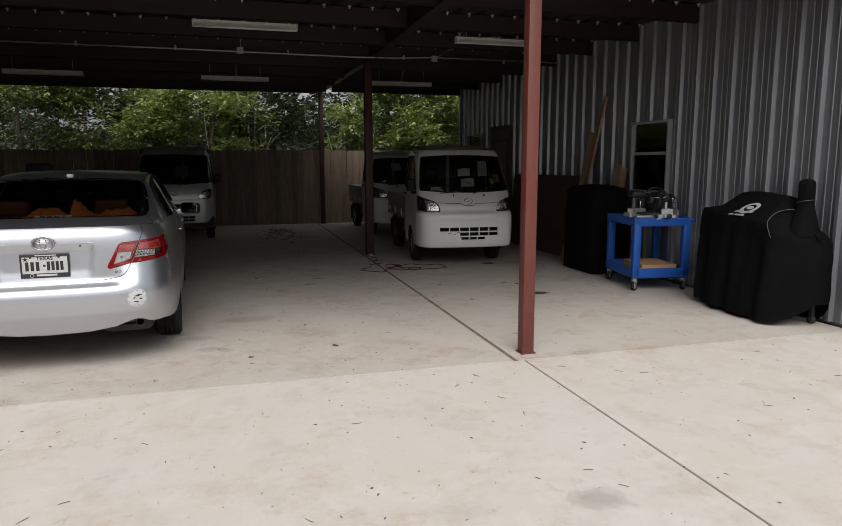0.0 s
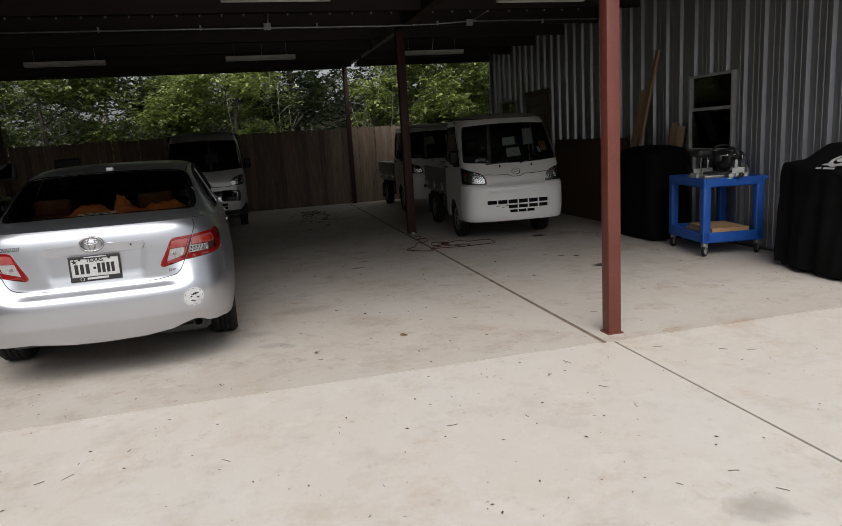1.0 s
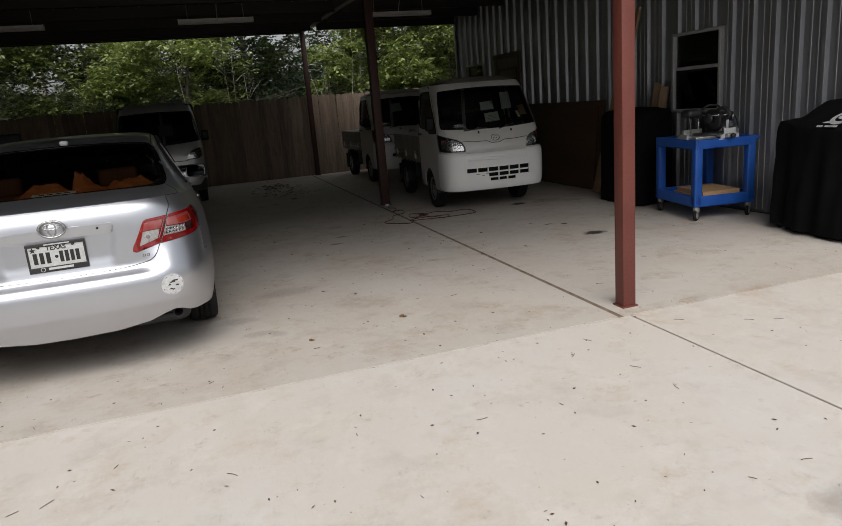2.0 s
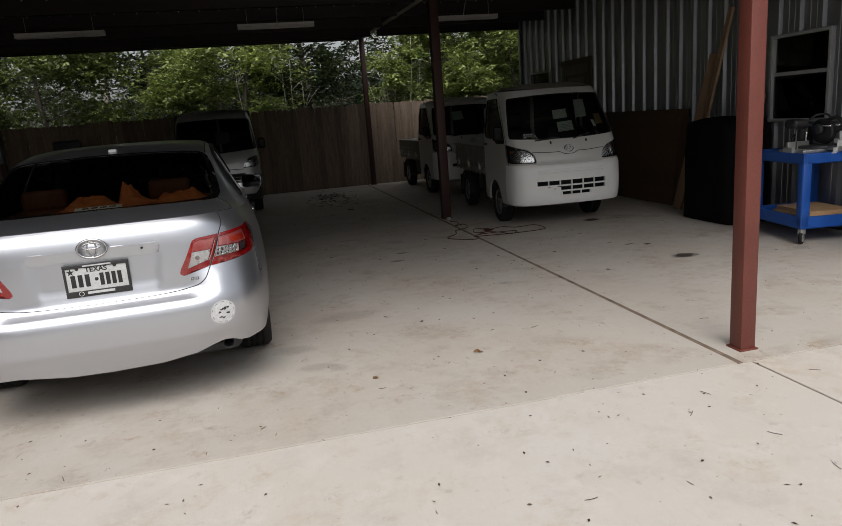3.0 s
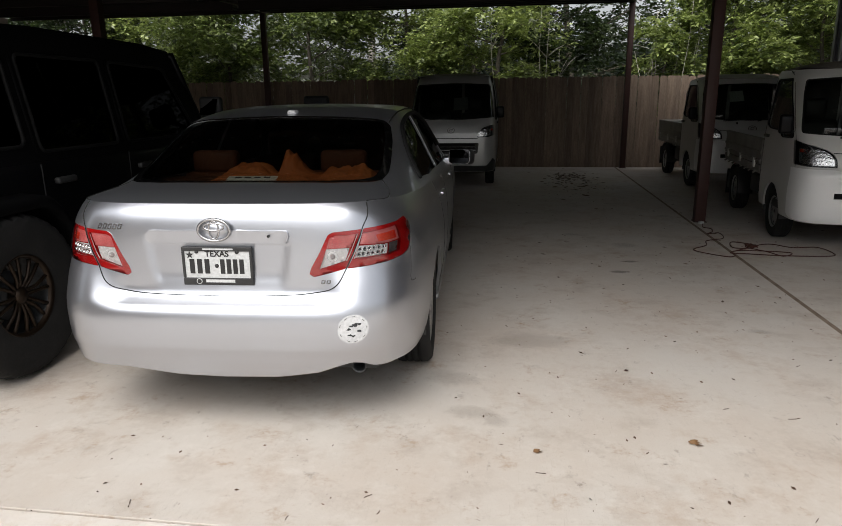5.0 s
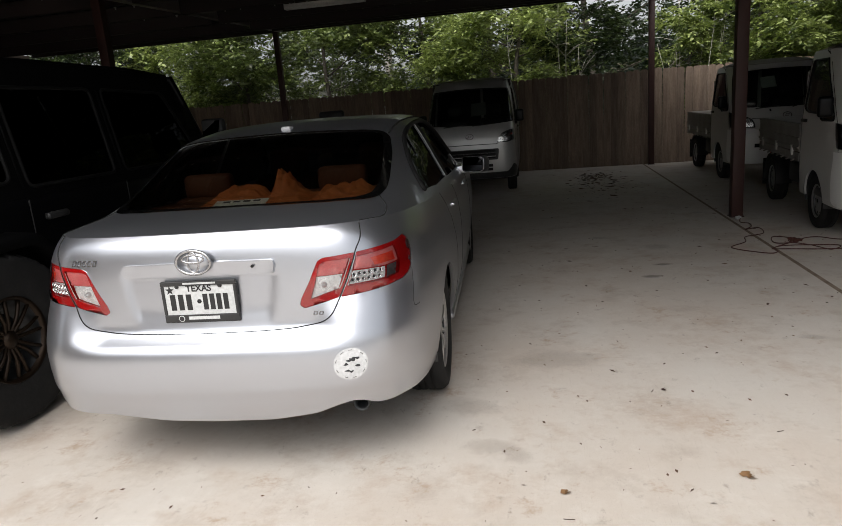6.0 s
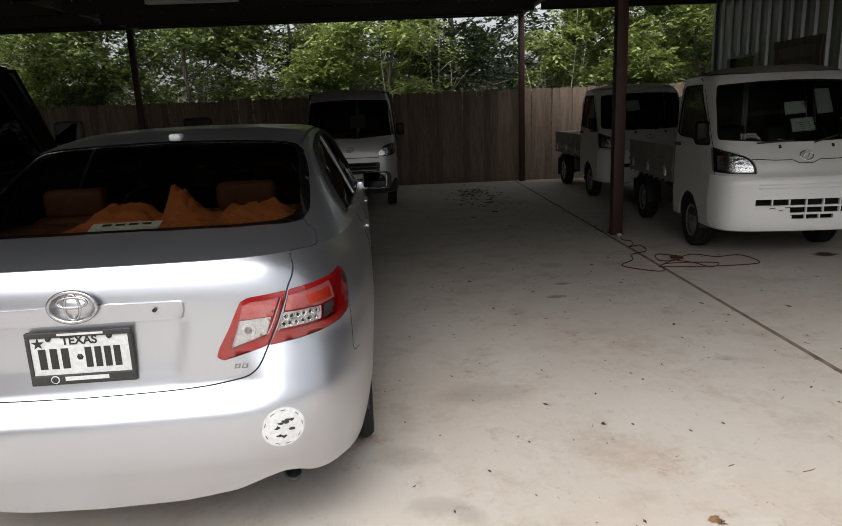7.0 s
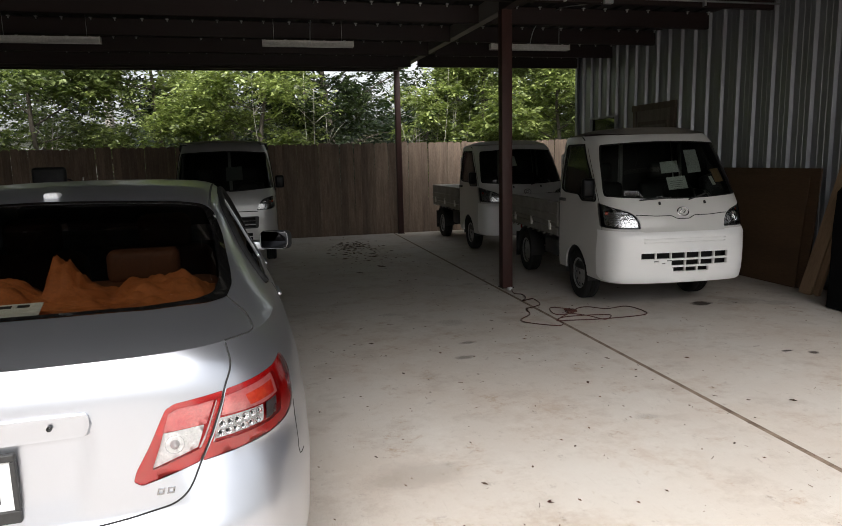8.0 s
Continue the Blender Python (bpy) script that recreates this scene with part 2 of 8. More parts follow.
def concrete(name, light, dark, warm, wear=0.0):
    """Broom-finished slab: blotches, stains, fine aggregate and small dark specks."""
    m, N, L, P = nodes_of(name)
    tc = N.new("ShaderNodeTexCoord")

    def noise_of(scale, detail=6, rough=0.6, stretch=None):
        t = N.new("ShaderNodeTexNoise")
        t.inputs["Scale"].default_value, t.inputs["Detail"].default_value, t.inputs["Roughness"].default_value = scale, detail, rough
        if stretch:
            mp = N.new("ShaderNodeMapping")
            mp.inputs["Scale"].default_value = stretch
            L.new(tc.outputs["Object"], mp.inputs[0])
            L.new(mp.outputs[0], t.inputs["Vector"])
        else:
            L.new(tc.outputs["Object"], t.inputs["Vector"])
        return t.outputs["Fac"]

    def mixed(a, b, fac, lo, hi, kind="MIX"):
        r = N.new("ShaderNodeMapRange")
        r.inputs["From Min"].default_value, r.inputs["From Max"].default_value = lo, hi
        L.new(fac, r.inputs[0])
        x = N.new("ShaderNodeMix")
        x.data_type, x.blend_type = "RGBA", kind
        L.new(r.outputs[0], x.inputs["Factor"])
        for s, v in ((6, a), (7, b)):
            if isinstance(v, tuple):
                x.inputs[s].default_value = (*v, 1)
            else:
                L.new(v, x.inputs[s])
        return x.outputs[2]

    base = mixed(light, warm, noise_of(0.9), 0.35, 0.7)
    base = mixed(base, dark, noise_of(2.6, 8, 0.7), 0.52, 0.85)
    base = mixed(base, (dark[0] * 1.05, dark[1] * 0.91, dark[2] * 0.78), noise_of(1.45, 9, 0.74), 0.53, 0.80)
    base = mixed(base, tuple(0.70 * c for c in dark), noise_of(7.0, 7, 0.75), 0.60, 0.82)
    base = mixed(base, tuple(min(1, 1.10 * c) for c in light), noise_of(3.4, 8, 0.78), 0.52, 0.80)
    base = mixed(base, tuple(min(1, 1.15 * c) for c in light), noise_of(26.0, 4, 0.6), 0.58, 1.2)
    if wear:
        # rusty smears and scuffed grey patches where cars have stood
        base = mixed(base, (dark[0] * 1.0, dark[1] * 0.84, dark[2] * 0.68), noise_of(3.1, 9, 0.82), 0.56, 0.56 + 0.30 / wear)
        base = mixed(base, tuple(0.62 * c for c in dark), noise_of(11.0, 8, 0.8, (1, 0.5, 1)), 0.60, 0.60 + 0.26 / wear)
        base = mixed(base, tuple(0.45 * c for c in dark), noise_of(60.0, 6, 0.8), 0.66, 0.66 + 0.16 / wear)
    fine = noise_of(240.0, 3, 0.7)
    base = mixed(base, tuple(0.55 * c for c in dark), fine, 0.6, 0.8)
    broom = noise_of(6.0, 4, 0.7, (30, 1, 1))
    base = mixed(base, tuple(0.9 * c for c in dark), broom, 0.6, 0.95)
    L.new(base, P.inputs["Base Color"])
    rr = N.new("ShaderNodeMapRange")
    rr.inputs["To Min"].default_value, rr.inputs["To Max"].default_value = 0.62, 0.88
    L.new(noise_of(1.7), rr.inputs[0])
    L.new(rr.outputs[0], P.inputs["Roughness"])
    bp = N.new("ShaderNodeBump")
    bp.inputs["Strength"].default_value, bp.inputs["Distance"].default_value = 0.35, 0.003
    L.new(fine, bp.inputs["Height"])
    L.new(bp.outputs[0], P.inputs["Normal"])
    return m


def soft_stain(name, col, strength):
    """A thin stain that fades out unevenly towards its edge."""
    m, N, L, P = nodes_of(name)
    tc, ln = N.new("ShaderNodeTexCoord"), N.new("ShaderNodeVectorMath")
    off = N.new("ShaderNodeVectorMath")
    off.operation, off.inputs[1].default_value = "MULTIPLY_ADD", (2, 2, 0)
    off.inputs[2].default_value = (-1, -1, 0)
    ln.operation = "LENGTH"
    L.new(tc.outputs["Generated"], off.inputs[0])
    L.new(off.outputs[0], ln.inputs[0])
    ns = N.new("ShaderNodeTexNoise")
    ns.inputs["Scale"].default_value, ns.inputs["Detail"].default_value, ns.inputs["Roughness"].default_value = 9, 8, 0.75
    L.new(tc.outputs["Object"], ns.inputs["Vector"])
    ad = N.new("ShaderNodeMath")
    ad.operation, ad.inputs[1].default_value = "MULTIPLY_ADD", 1.5
    L.new(ns.outputs["Fac"], ad.inputs[0])
    L.new(ln.outputs["Value"], ad.inputs[2])
    mr = N.new("ShaderNodeMapRange")
    mr.interpolation_type = "SMOOTHSTEP"
    mr.inputs["From Min"].default_value, mr.inputs["From Max"].default_value = 1.05, 1.75
    mr.inputs["To Min"].default_value, mr.inputs["To Max"].default_value = strength, 0.0
    L.new(ad.outputs[0], mr.inputs[0])
    P.inputs["Base Color"].default_value = (*col, 1)
    P.inputs["Roughness"].default_value = 0.7
    tr, mx = N.new("ShaderNodeBsdfTransparent"), N.new("ShaderNodeMixShader")
    L.new(mr.outputs[0], mx.inputs[0])
    L.new(tr.outputs[0], mx.inputs[1])
    L.new(P.outputs[0], mx.inputs[2])
    L.new(mx.outputs[0], N["Material Output"].inputs[0])
    return m


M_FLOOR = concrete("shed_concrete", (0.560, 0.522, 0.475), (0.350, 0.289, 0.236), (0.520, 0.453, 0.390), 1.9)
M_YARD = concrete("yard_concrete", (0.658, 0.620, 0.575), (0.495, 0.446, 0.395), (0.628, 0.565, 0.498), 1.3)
M_SOIL = surface("soil", (0.10, 0.09, 0.05), (0.16, 0.13, 0.08), 0.4, 20, (0.9, 1.0), bump=0.4)
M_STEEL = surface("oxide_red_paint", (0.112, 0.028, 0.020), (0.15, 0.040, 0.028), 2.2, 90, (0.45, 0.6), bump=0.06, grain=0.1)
# darker copy of the oxide red, with the carport's shade put in
M_STEELSHADE = surface("shaded_oxide_red_paint", (0.034, 0.0105, 0.008), (0.050, 0.0148, 0.0107), 2.2, 90, (0.5, 0.65), bump=0.06, grain=0.1)
M_SHED = surface("white_far_shed", (0.72, 0.72, 0.70), (0.8, 0.8, 0.78), 1, 20, (0.6, 0.7), bump=0)
M_SCREW = surface("bright_screw_zinc", (0.42, 0.42, 0.41), (0.5, 0.5, 0.49), 9, 60, (0.35, 0.5), metal=0.2, bump=0)
# near-black red: the dark under the roof is mixed into this paint
M_PURLIN = surface("shaded_red_purlin_paint", (0.009, 0.0027, 0.0022), (0.0135, 0.004, 0.003), 1.6, 60, (0.5, 0.7), bump=0.06)
M_RAFTERGREY = surface("dull_grey_rafter_steel", (0.16, 0.15, 0.14), (0.22, 0.21, 0.195), 1.6, 60, (0.45, 0.6), metal=0.3, bump=0.04)
# sheet colour lowered almost to black, standing for shade below the roof
M_ROOF = surface("shaded_roof_underside", (0.006, 0.0055, 0.005), (0.010, 0.009, 0.0085), 1.2, 40, (0.5, 0.7), bump=0.04)
M_CLAD = surface("galvanised_cladding", (0.30, 0.31, 0.335), (0.345, 0.355, 0.38), 0.8, 40, (0.36, 0.42), metal=0.68, bump=0.012, grain=0.03)
M_WHITE = surface("grey_window_frame", (0.30, 0.31, 0.31), (0.36, 0.37, 0.37), 4, 60, (0.4, 0.55), bump=0.03)
M_INNER = surface("dim_plaster", (0.18, 0.17, 0.16), (0.22, 0.21, 0.2), 1, 40, (0.8, 0.9))
M_PANE = glass("window_pane", (0.5, 0.53, 0.52))
M_FENCE = surface("weathered_fence_board", (0.160, 0.115, 0.083), (0.255, 0.193, 0.146), 2.5, 24, (0.8, 0.95), stretch=(9, 9, 0.9), piece=0.22, bump=0.35, grain=0.25)
M_PLY = surface("plywood", (0.075, 0.042, 0.021), (0.11, 0.062, 0.032), 1.5, 30, (0.65, 0.8), stretch=(1, 0.4, 3), bump=0.12, piece=0.1)
M_PINE = surface("bare_pine", (0.22, 0.145, 0.085), (0.32, 0.215, 0.13), 2, 25, (0.6, 0.75), stretch=(6, 6, 0.7), bump=0.15, piece=0.15)
M_TUBE = surface("light_fitting_enamel", (0.52, 0.52, 0.49), (0.6, 0.6, 0.56), 3, 40, (0.3, 0.45), bump=0.02)
M_GALV = surface("galvanised_conduit", (0.45, 0.46, 0.46), (0.55, 0.56, 0.56), 12, 80, (0.3, 0.45), metal=0.7, bump=0.03)
M_SILVER = surface("silver_car_paint", (0.52, 0.537, 0.582), (0.55, 0.567, 0.612), 0.8, 900, (0.30, 0.33), metal=0.95, bump=0.01, grain=0.03, coat=0.5)
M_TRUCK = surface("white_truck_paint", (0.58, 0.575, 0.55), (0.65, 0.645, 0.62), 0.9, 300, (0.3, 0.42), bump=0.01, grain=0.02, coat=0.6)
# the cab's white, brightened for the daylight falling on the bumper
M_BUMPERLIT = surface("lit_white_bumper", (0.84, 0.84, 0.83), (0.87, 0.87, 0.86), 1.2, 200, (0.25, 0.34), bump=0.01, grain=0.02, coat=0.5)
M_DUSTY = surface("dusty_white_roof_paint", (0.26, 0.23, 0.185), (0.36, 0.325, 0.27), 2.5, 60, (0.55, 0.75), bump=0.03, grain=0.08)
# dusty white, taken darker for the shade along the truck beds
M_TRUCKSHADE = surface("dusty_shaded_white_paint", (0.19, 0.175, 0.155), (0.30, 0.285, 0.26), 3, 60, (0.5, 0.7), bump=0.03, grain=0.08)
M_VAN = surface("silver_van_paint", (0.42, 0.42, 0.41), (0.47, 0.47, 0.46), 0.9, 300, (0.34, 0.42), metal=0.35, bump=0.01, grain=0.03, coat=0.6)
M_BLACK = surface("black_plastic", (0.018, 0.018, 0.018), (0.028, 0.028, 0.028), 6, 120, (0.45, 0.6), bump=0.08)
M_GLOSSBLACK = surface("black_jeep_paint", (0.003, 0.003, 0.0034), (0.005, 0.005, 0.0054), 1.5, 200, (0.25, 0.35), bump=0.01, coat=0.03, spec=0.1)
M_HARDTOP = surface("textured_black_hardtop", (0.003, 0.003, 0.0033), (0.005, 0.005, 0.0053), 3, 160, (0.5, 0.65), bump=0.12, spec=0.04)
M_RUBBER = surface("tyre_rubber", (0.011, 0.011, 0.011), (0.02, 0.0195, 0.019), 7, 60, (0.75, 0.9), bump=0.2, spec=0.25)
M_ALLOY = surface("silver_alloy", (0.5, 0.5, 0.5), (0.58, 0.58, 0.58), 5, 90, (0.28, 0.4), metal=0.85, bump=0.02)
M_STEELRIM = surface("painted_steel_rim", (0.28, 0.28, 0.28), (0.36, 0.36, 0.355), 5, 70, (0.35, 0.5), metal=0.6, bump=0.04)
M_BRONZE = surface("bronze_rim", (0.022, 0.014, 0.009), (0.036, 0.023, 0.014), 6, 70, (0.35, 0.5), metal=0.7, bump=0.04)
M_CHROME = surface("chrome", (0.72, 0.72, 0.72), (0.78, 0.78, 0.78), 5, 200, (0.08, 0.14), metal=1.0, bump=0.0)
M_BADGE = surface("dull_chrome_badge", (0.26, 0.26, 0.27), (0.34, 0.34, 0.35), 9, 90, (0.2, 0.3), metal=0.9, bump=0)
M_EMBLEM = surface("satin_chrome_emblem", (0.42, 0.42, 0.43), (0.48, 0.48, 0.49), 9, 90, (0.22, 0.3), metal=0.95, bump=0)
M_GAP = surface("panel_gap", (0.008, 0.008, 0.008), (0.012, 0.012, 0.012), 5, 50, (0.8, 0.9), bump=0)
M_SEAL = surface("rubber_seal", (0.008, 0.008, 0.008), (0.013, 0.013, 0.013), 8, 80, (0.45, 0.6), bump=0.02, spec=0.06)
M_BAND = surface("glossy_black_glass_border", (0.002, 0.002, 0.002), (0.003, 0.003, 0.003), 5, 60, (0.06, 0.10), bump=0, spec=0.4)
M_TINT = glass("tinted_car_glass", (0.37, 0.37, 0.345), 1.0)
M_CLEAR = glass("windscreen_glass", (0.47, 0.50, 0.47), 1.0)
# mirror colour blackened in place of the dark things it would reflect
M_MIRROR = surface("darkened_mirror_glass", (0.018, 0.018, 0.019), (0.024, 0.024, 0.025), 3, 60, (0.03, 0.05), metal=1.0, bump=0)
M_DARKGLASS = glass("dark_glass", (0.05, 0.055, 0.055), 0.5)
# near-black glass whose reflections are turned down to keep it dark
M_LOWGLOSSGLASS = glass("low_gloss_black_glass", (0.012, 0.012, 0.012), 0.06)
M_LED = surface("bright_led_bowl", (0.8, 0.8, 0.8), (0.88, 0.88, 0.88), 9, 80, (0.15, 0.25), metal=0.4, bump=0.1)
M_CLOTH = surface("orange_cloth", (0.40, 0.115, 0.026), (0.52, 0.165, 0.042), 5, 90, (0.65, 0.85), bump=0.15)
M_LENS = glass("clear_lens", (0.96, 0.97, 0.97), 0.5)
M_ORANGE = surface("tan_orange_upholstery", (0.095, 0.030, 0.009), (0.13, 0.042, 0.013), 5, 90, (0.6, 0.8), bump=0.12)
M_PAPER = surface("paper", (0.78, 0.82, 0.76), (0.84, 0.86, 0.82), 3, 60, (0.7, 0.85), bump=0.02)
M_REARVIEW = surface("grey_rear_view_sheet", (0.20, 0.21, 0.20), (0.26, 0.27, 0.26), 3, 60, (0.7, 0.85), bump=0.02)
M_TAN = surface("tan_card", (0.42, 0.26, 0.13), (0.50, 0.32, 0.17), 3, 60, (0.7, 0.85), bump=0.02)
M_RED = surface("red_lamp_lens", (0.46, 0.006, 0.007), (0.54, 0.011, 0.011), 3, 150, (0.08, 0.16), bump=0.02, coat=1.0)
M_REDLIGHT = surface("bright_red_reflector", (0.78, 0.03, 0.015), (0.88, 0.10, 0.04), 30, 120, (0.12, 0.22), bump=0.25, coat=1.0)
M_PINK = surface("pale_red_lens", (0.72, 0.14, 0.14), (0.80, 0.24, 0.23), 14, 150, (0.1, 0.2), bump=0.1, coat=1.0)
M_REFLECT = surface("faceted_reflector", (0.8, 0.8, 0.8), (0.92, 0.92, 0.92), 22, 45, (0.08, 0.2), metal=0.95, bump=0.7, dist=0.01)
M_LAMPBACK = surface("bright_lamp_backing", (0.80, 0.80, 0.79), (0.92, 0.92, 0.91), 60, 140, (0.15, 0.35), metal=0.15, bump=0.6, dist=0.006)
M_LENSEDGE = surface("pale_lens_edge", (0.62, 0.50, 0.49), (0.72, 0.60, 0.58), 9, 90, (0.2, 0.3), bump=0.1, coat=1.0)
M_SMOKE = surface("smoked_grey_lens", (0.13, 0.11, 0.11), (0.20, 0.17, 0.17), 30, 60, (0.15, 0.25), metal=0.3, bump=0.3, coat=1.0)
M_PLATE = surface("number_plate_white", (0.48, 0.49, 0.49), (0.55, 0.56, 0.56), 8, 100, (0.4, 0.5), bump=0.03)
M_INK = surface("black_ink", (0.012, 0.012, 0.012), (0.018, 0.018, 0.018), 8, 100, (0.5, 0.6), bump=0)
M_STICKER = surface("worn_white_sticker", (0.50, 0.505, 0.51), (0.60, 0.605, 0.61), 14, 120, (0.55, 0.7), bump=0.06)
M_BLUE = surface("blue_cart_plastic", (0.008, 0.075, 0.36), (0.014, 0.095, 0.42), 4, 90, (0.42, 0.55), bump=0.08)
M_COVER = surface("black_fabric_cover", (0.0035, 0.0035, 0.0037), (0.006, 0.006, 0.0063), 5, 300, (0.8, 0.9), bump=0.25, spec=0.08)
M_PIPING = surface("grey_reflective_piping", (0.07, 0.07, 0.07), (0.1, 0.1, 0.1), 6, 90, (0.5, 0.6), bump=0.05)
M_ALU = surface("cast_aluminium", (0.42, 0.42, 0.41), (0.55, 0.55, 0.54), 9, 90, (0.3, 0.5), metal=0.75, bump=0.1)
M_TOOLGREY = surface("dark_tool_casting", (0.022, 0.024, 0.026), (0.042, 0.044, 0.047), 9, 90, (0.45, 0.6), metal=0.2, bump=0.1)
M_CORD = surface("red_brown_cord", (0.062, 0.020, 0.013), (0.10, 0.030, 0.020), 12, 90, (0.55, 0.7), bump=0.05)
M_BARK = surface("bark", (0.09, 0.075, 0.06), (0.17, 0.15, 0.125), 5, 30, (0.85, 0.95), stretch=(4, 4, 0.8), bump=0.6)
M_PALEBARK = surface("pale_dead_stem", (0.42, 0.39, 0.34), (0.55, 0.52, 0.46), 6, 40, (0.8, 0.9), bump=0.3)
M_DRYLEAF = surface("dry_leaf", (0.055, 0.030, 0.018), (0.13, 0.070, 0.040), 9, 60, (0.8, 0.9), island=0.5, bump=0.1)


def leaf_mat(name, c1, c2, through):
    m, N, L, P = nodes_of(name)
    geo = N.new("ShaderNodeNewGeometry")
    ramp = N.new("ShaderNodeValToRGB")
    ramp.color_ramp.elements[0].color, ramp.color_ramp.elements[1].color = (*c1, 1), (*c2, 1)
    ramp.color_ramp.elements[0].position = 0.3
    L.new(geo.outputs["Random Per Island"], ramp.inputs[0])
    L.new(ramp.outputs[0], P.inputs["Base Color"])
    P.inputs["Roughness"].default_value = 0.34
    P.inputs["Specular IOR Level"].default_value = 0.6
    tl, mx = N.new("ShaderNodeBsdfTranslucent"), N.new("ShaderNodeMixShader")
    tl.inputs[0].default_value = (*through, 1)
    mx.inputs[0].default_value = 0.36
    out = N["Material Output"]
    L.new(P.outputs[0], mx.inputs[1])
    L.new(tl.outputs[0], mx.inputs[2])
    L.new(mx.outputs[0], out.inputs[0])
    return m


M_LEAF = leaf_mat("fresh_leaves", (0.014, 0.028, 0.008), (0.48, 0.56, 0.21), (0.42, 0.52, 0.13))
M_LEAFMID = leaf_mat("middle_green_leaves", (0.010, 0.021, 0.006), (0.36, 0.43, 0.17), (0.29, 0.38, 0.095))
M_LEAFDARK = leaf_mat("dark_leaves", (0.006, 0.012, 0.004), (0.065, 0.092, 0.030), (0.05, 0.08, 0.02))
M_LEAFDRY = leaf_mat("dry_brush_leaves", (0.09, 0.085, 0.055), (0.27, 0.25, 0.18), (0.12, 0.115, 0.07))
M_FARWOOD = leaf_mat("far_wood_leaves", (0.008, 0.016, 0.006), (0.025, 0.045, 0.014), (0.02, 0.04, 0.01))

# ---- ground, slabs ----
def slab(name, x0, x1, y0, y1, mat, label):
    bm = bmesh.new()
    box(bm, (x0, y0, -0.12), (x1, y1, 0.0), 0.0025, segs=1)
    return tagged(part(name, bm, mat, smooth=False), label, "floor", kind="structure")


gm = bmesh.new()
bmesh.ops.create_grid(gm, x_segments=8, y_segments=8, size=400, matrix=Matrix.Translation((0, 0, -0.10)))
tagged(part("ground", gm, M_SOIL), "bare brown soil round the concrete slabs", "ground", kind="structure")
J, K = -0.092, -0.022
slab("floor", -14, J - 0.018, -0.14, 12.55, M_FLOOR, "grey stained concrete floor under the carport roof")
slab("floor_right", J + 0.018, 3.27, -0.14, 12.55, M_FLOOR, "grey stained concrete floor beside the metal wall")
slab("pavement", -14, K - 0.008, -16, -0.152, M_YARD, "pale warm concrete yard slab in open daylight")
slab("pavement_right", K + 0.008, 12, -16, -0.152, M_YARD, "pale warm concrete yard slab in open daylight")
# sealant in the joints, a little sunk
jm = boxes(((J - 0.018, -0.14, -0.05), (J + 0.018, 12.55, -0.0015)), ((K - 0.008, -16, -0.05), (K + 0.008, -0.152, -0.022)), ((-14, -0.152, -0.05), (J - 0.018, -0.14, -0.012)), ((J - 0.018, -0.152, -0.05), (3.27, -0.14, -0.012)))
tagged(part("trim", jm, surface("joint_filler", (0.135, 0.092, 0.064), (0.27, 0.205, 0.155), 9, 50, (0.85, 0.95), bump=0.3), smooth=False), "dirty filler in the concrete joints", "joint", kind="structure")

# ---- steel frame ----
def post(x, y, top, s=0.125, paint=None):
    paint = paint or M_STEELSHADE
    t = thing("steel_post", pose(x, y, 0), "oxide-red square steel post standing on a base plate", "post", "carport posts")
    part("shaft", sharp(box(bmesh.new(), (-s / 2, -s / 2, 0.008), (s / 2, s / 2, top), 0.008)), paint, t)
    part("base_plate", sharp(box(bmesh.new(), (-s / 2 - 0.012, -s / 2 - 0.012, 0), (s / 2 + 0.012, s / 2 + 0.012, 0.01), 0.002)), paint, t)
    return t


post(0.0765, 0.0485, 3.18, 0.102, M_STEEL)
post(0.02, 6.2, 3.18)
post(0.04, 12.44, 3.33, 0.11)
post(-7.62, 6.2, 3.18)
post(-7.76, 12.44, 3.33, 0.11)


def tapered(x, w, y0, y1, zs):
    """A beam along y whose underside follows zs."""
    bm = bmesh.new()
    rows = []
    for y, z in zs:
        rows.append([bm.verts.new((x + a, y, b)) for a, b in ((-w, z), (w, z), (w, 3.40), (-w, 3.40))])
    for a, b in zip(rows, rows[1:]):
        for k in range(4):
            bm.faces.new((a[k], a[(k + 1) % 4], b[(k + 1) % 4], b[k]))
    bm.faces.new(rows[0][::-1])
    bm.faces.new(rows[-1])
    return bm


for x in (0.03, -7.68):
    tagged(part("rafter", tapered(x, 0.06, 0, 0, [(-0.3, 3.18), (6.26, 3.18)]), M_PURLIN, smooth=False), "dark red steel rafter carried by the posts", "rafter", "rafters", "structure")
    tagged(part("rafter", tapered(x, 0.055, 0, 0, [(6.262, 3.182), (12.6, 3.335)]), M_RAFTERGREY, smooth=False), "dull grey steel rafter rising to the rear post", "rafter", "rafters", "structure")
PUR = [-0.25, 0.97, 2.19, 3.40, 4.61, 5.80, 6.97, 8.23, 9.50, 10.80]


def purlin(x0, x1, y, z0=3.19):
    bm = boxes(((x0, y, z0), (x1, y + 0.006, 3.40)), ((x0, y, z0), (x1, y + 0.065, z0 + 0.006)), ((x0, y + 0.059, z0), (x1, y + 0.065, z0 + 0.02)), ((x0, y, 3.394), (x1, y + 0.065, 3.40)))
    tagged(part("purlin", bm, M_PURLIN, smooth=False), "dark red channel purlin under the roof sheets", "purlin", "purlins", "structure")


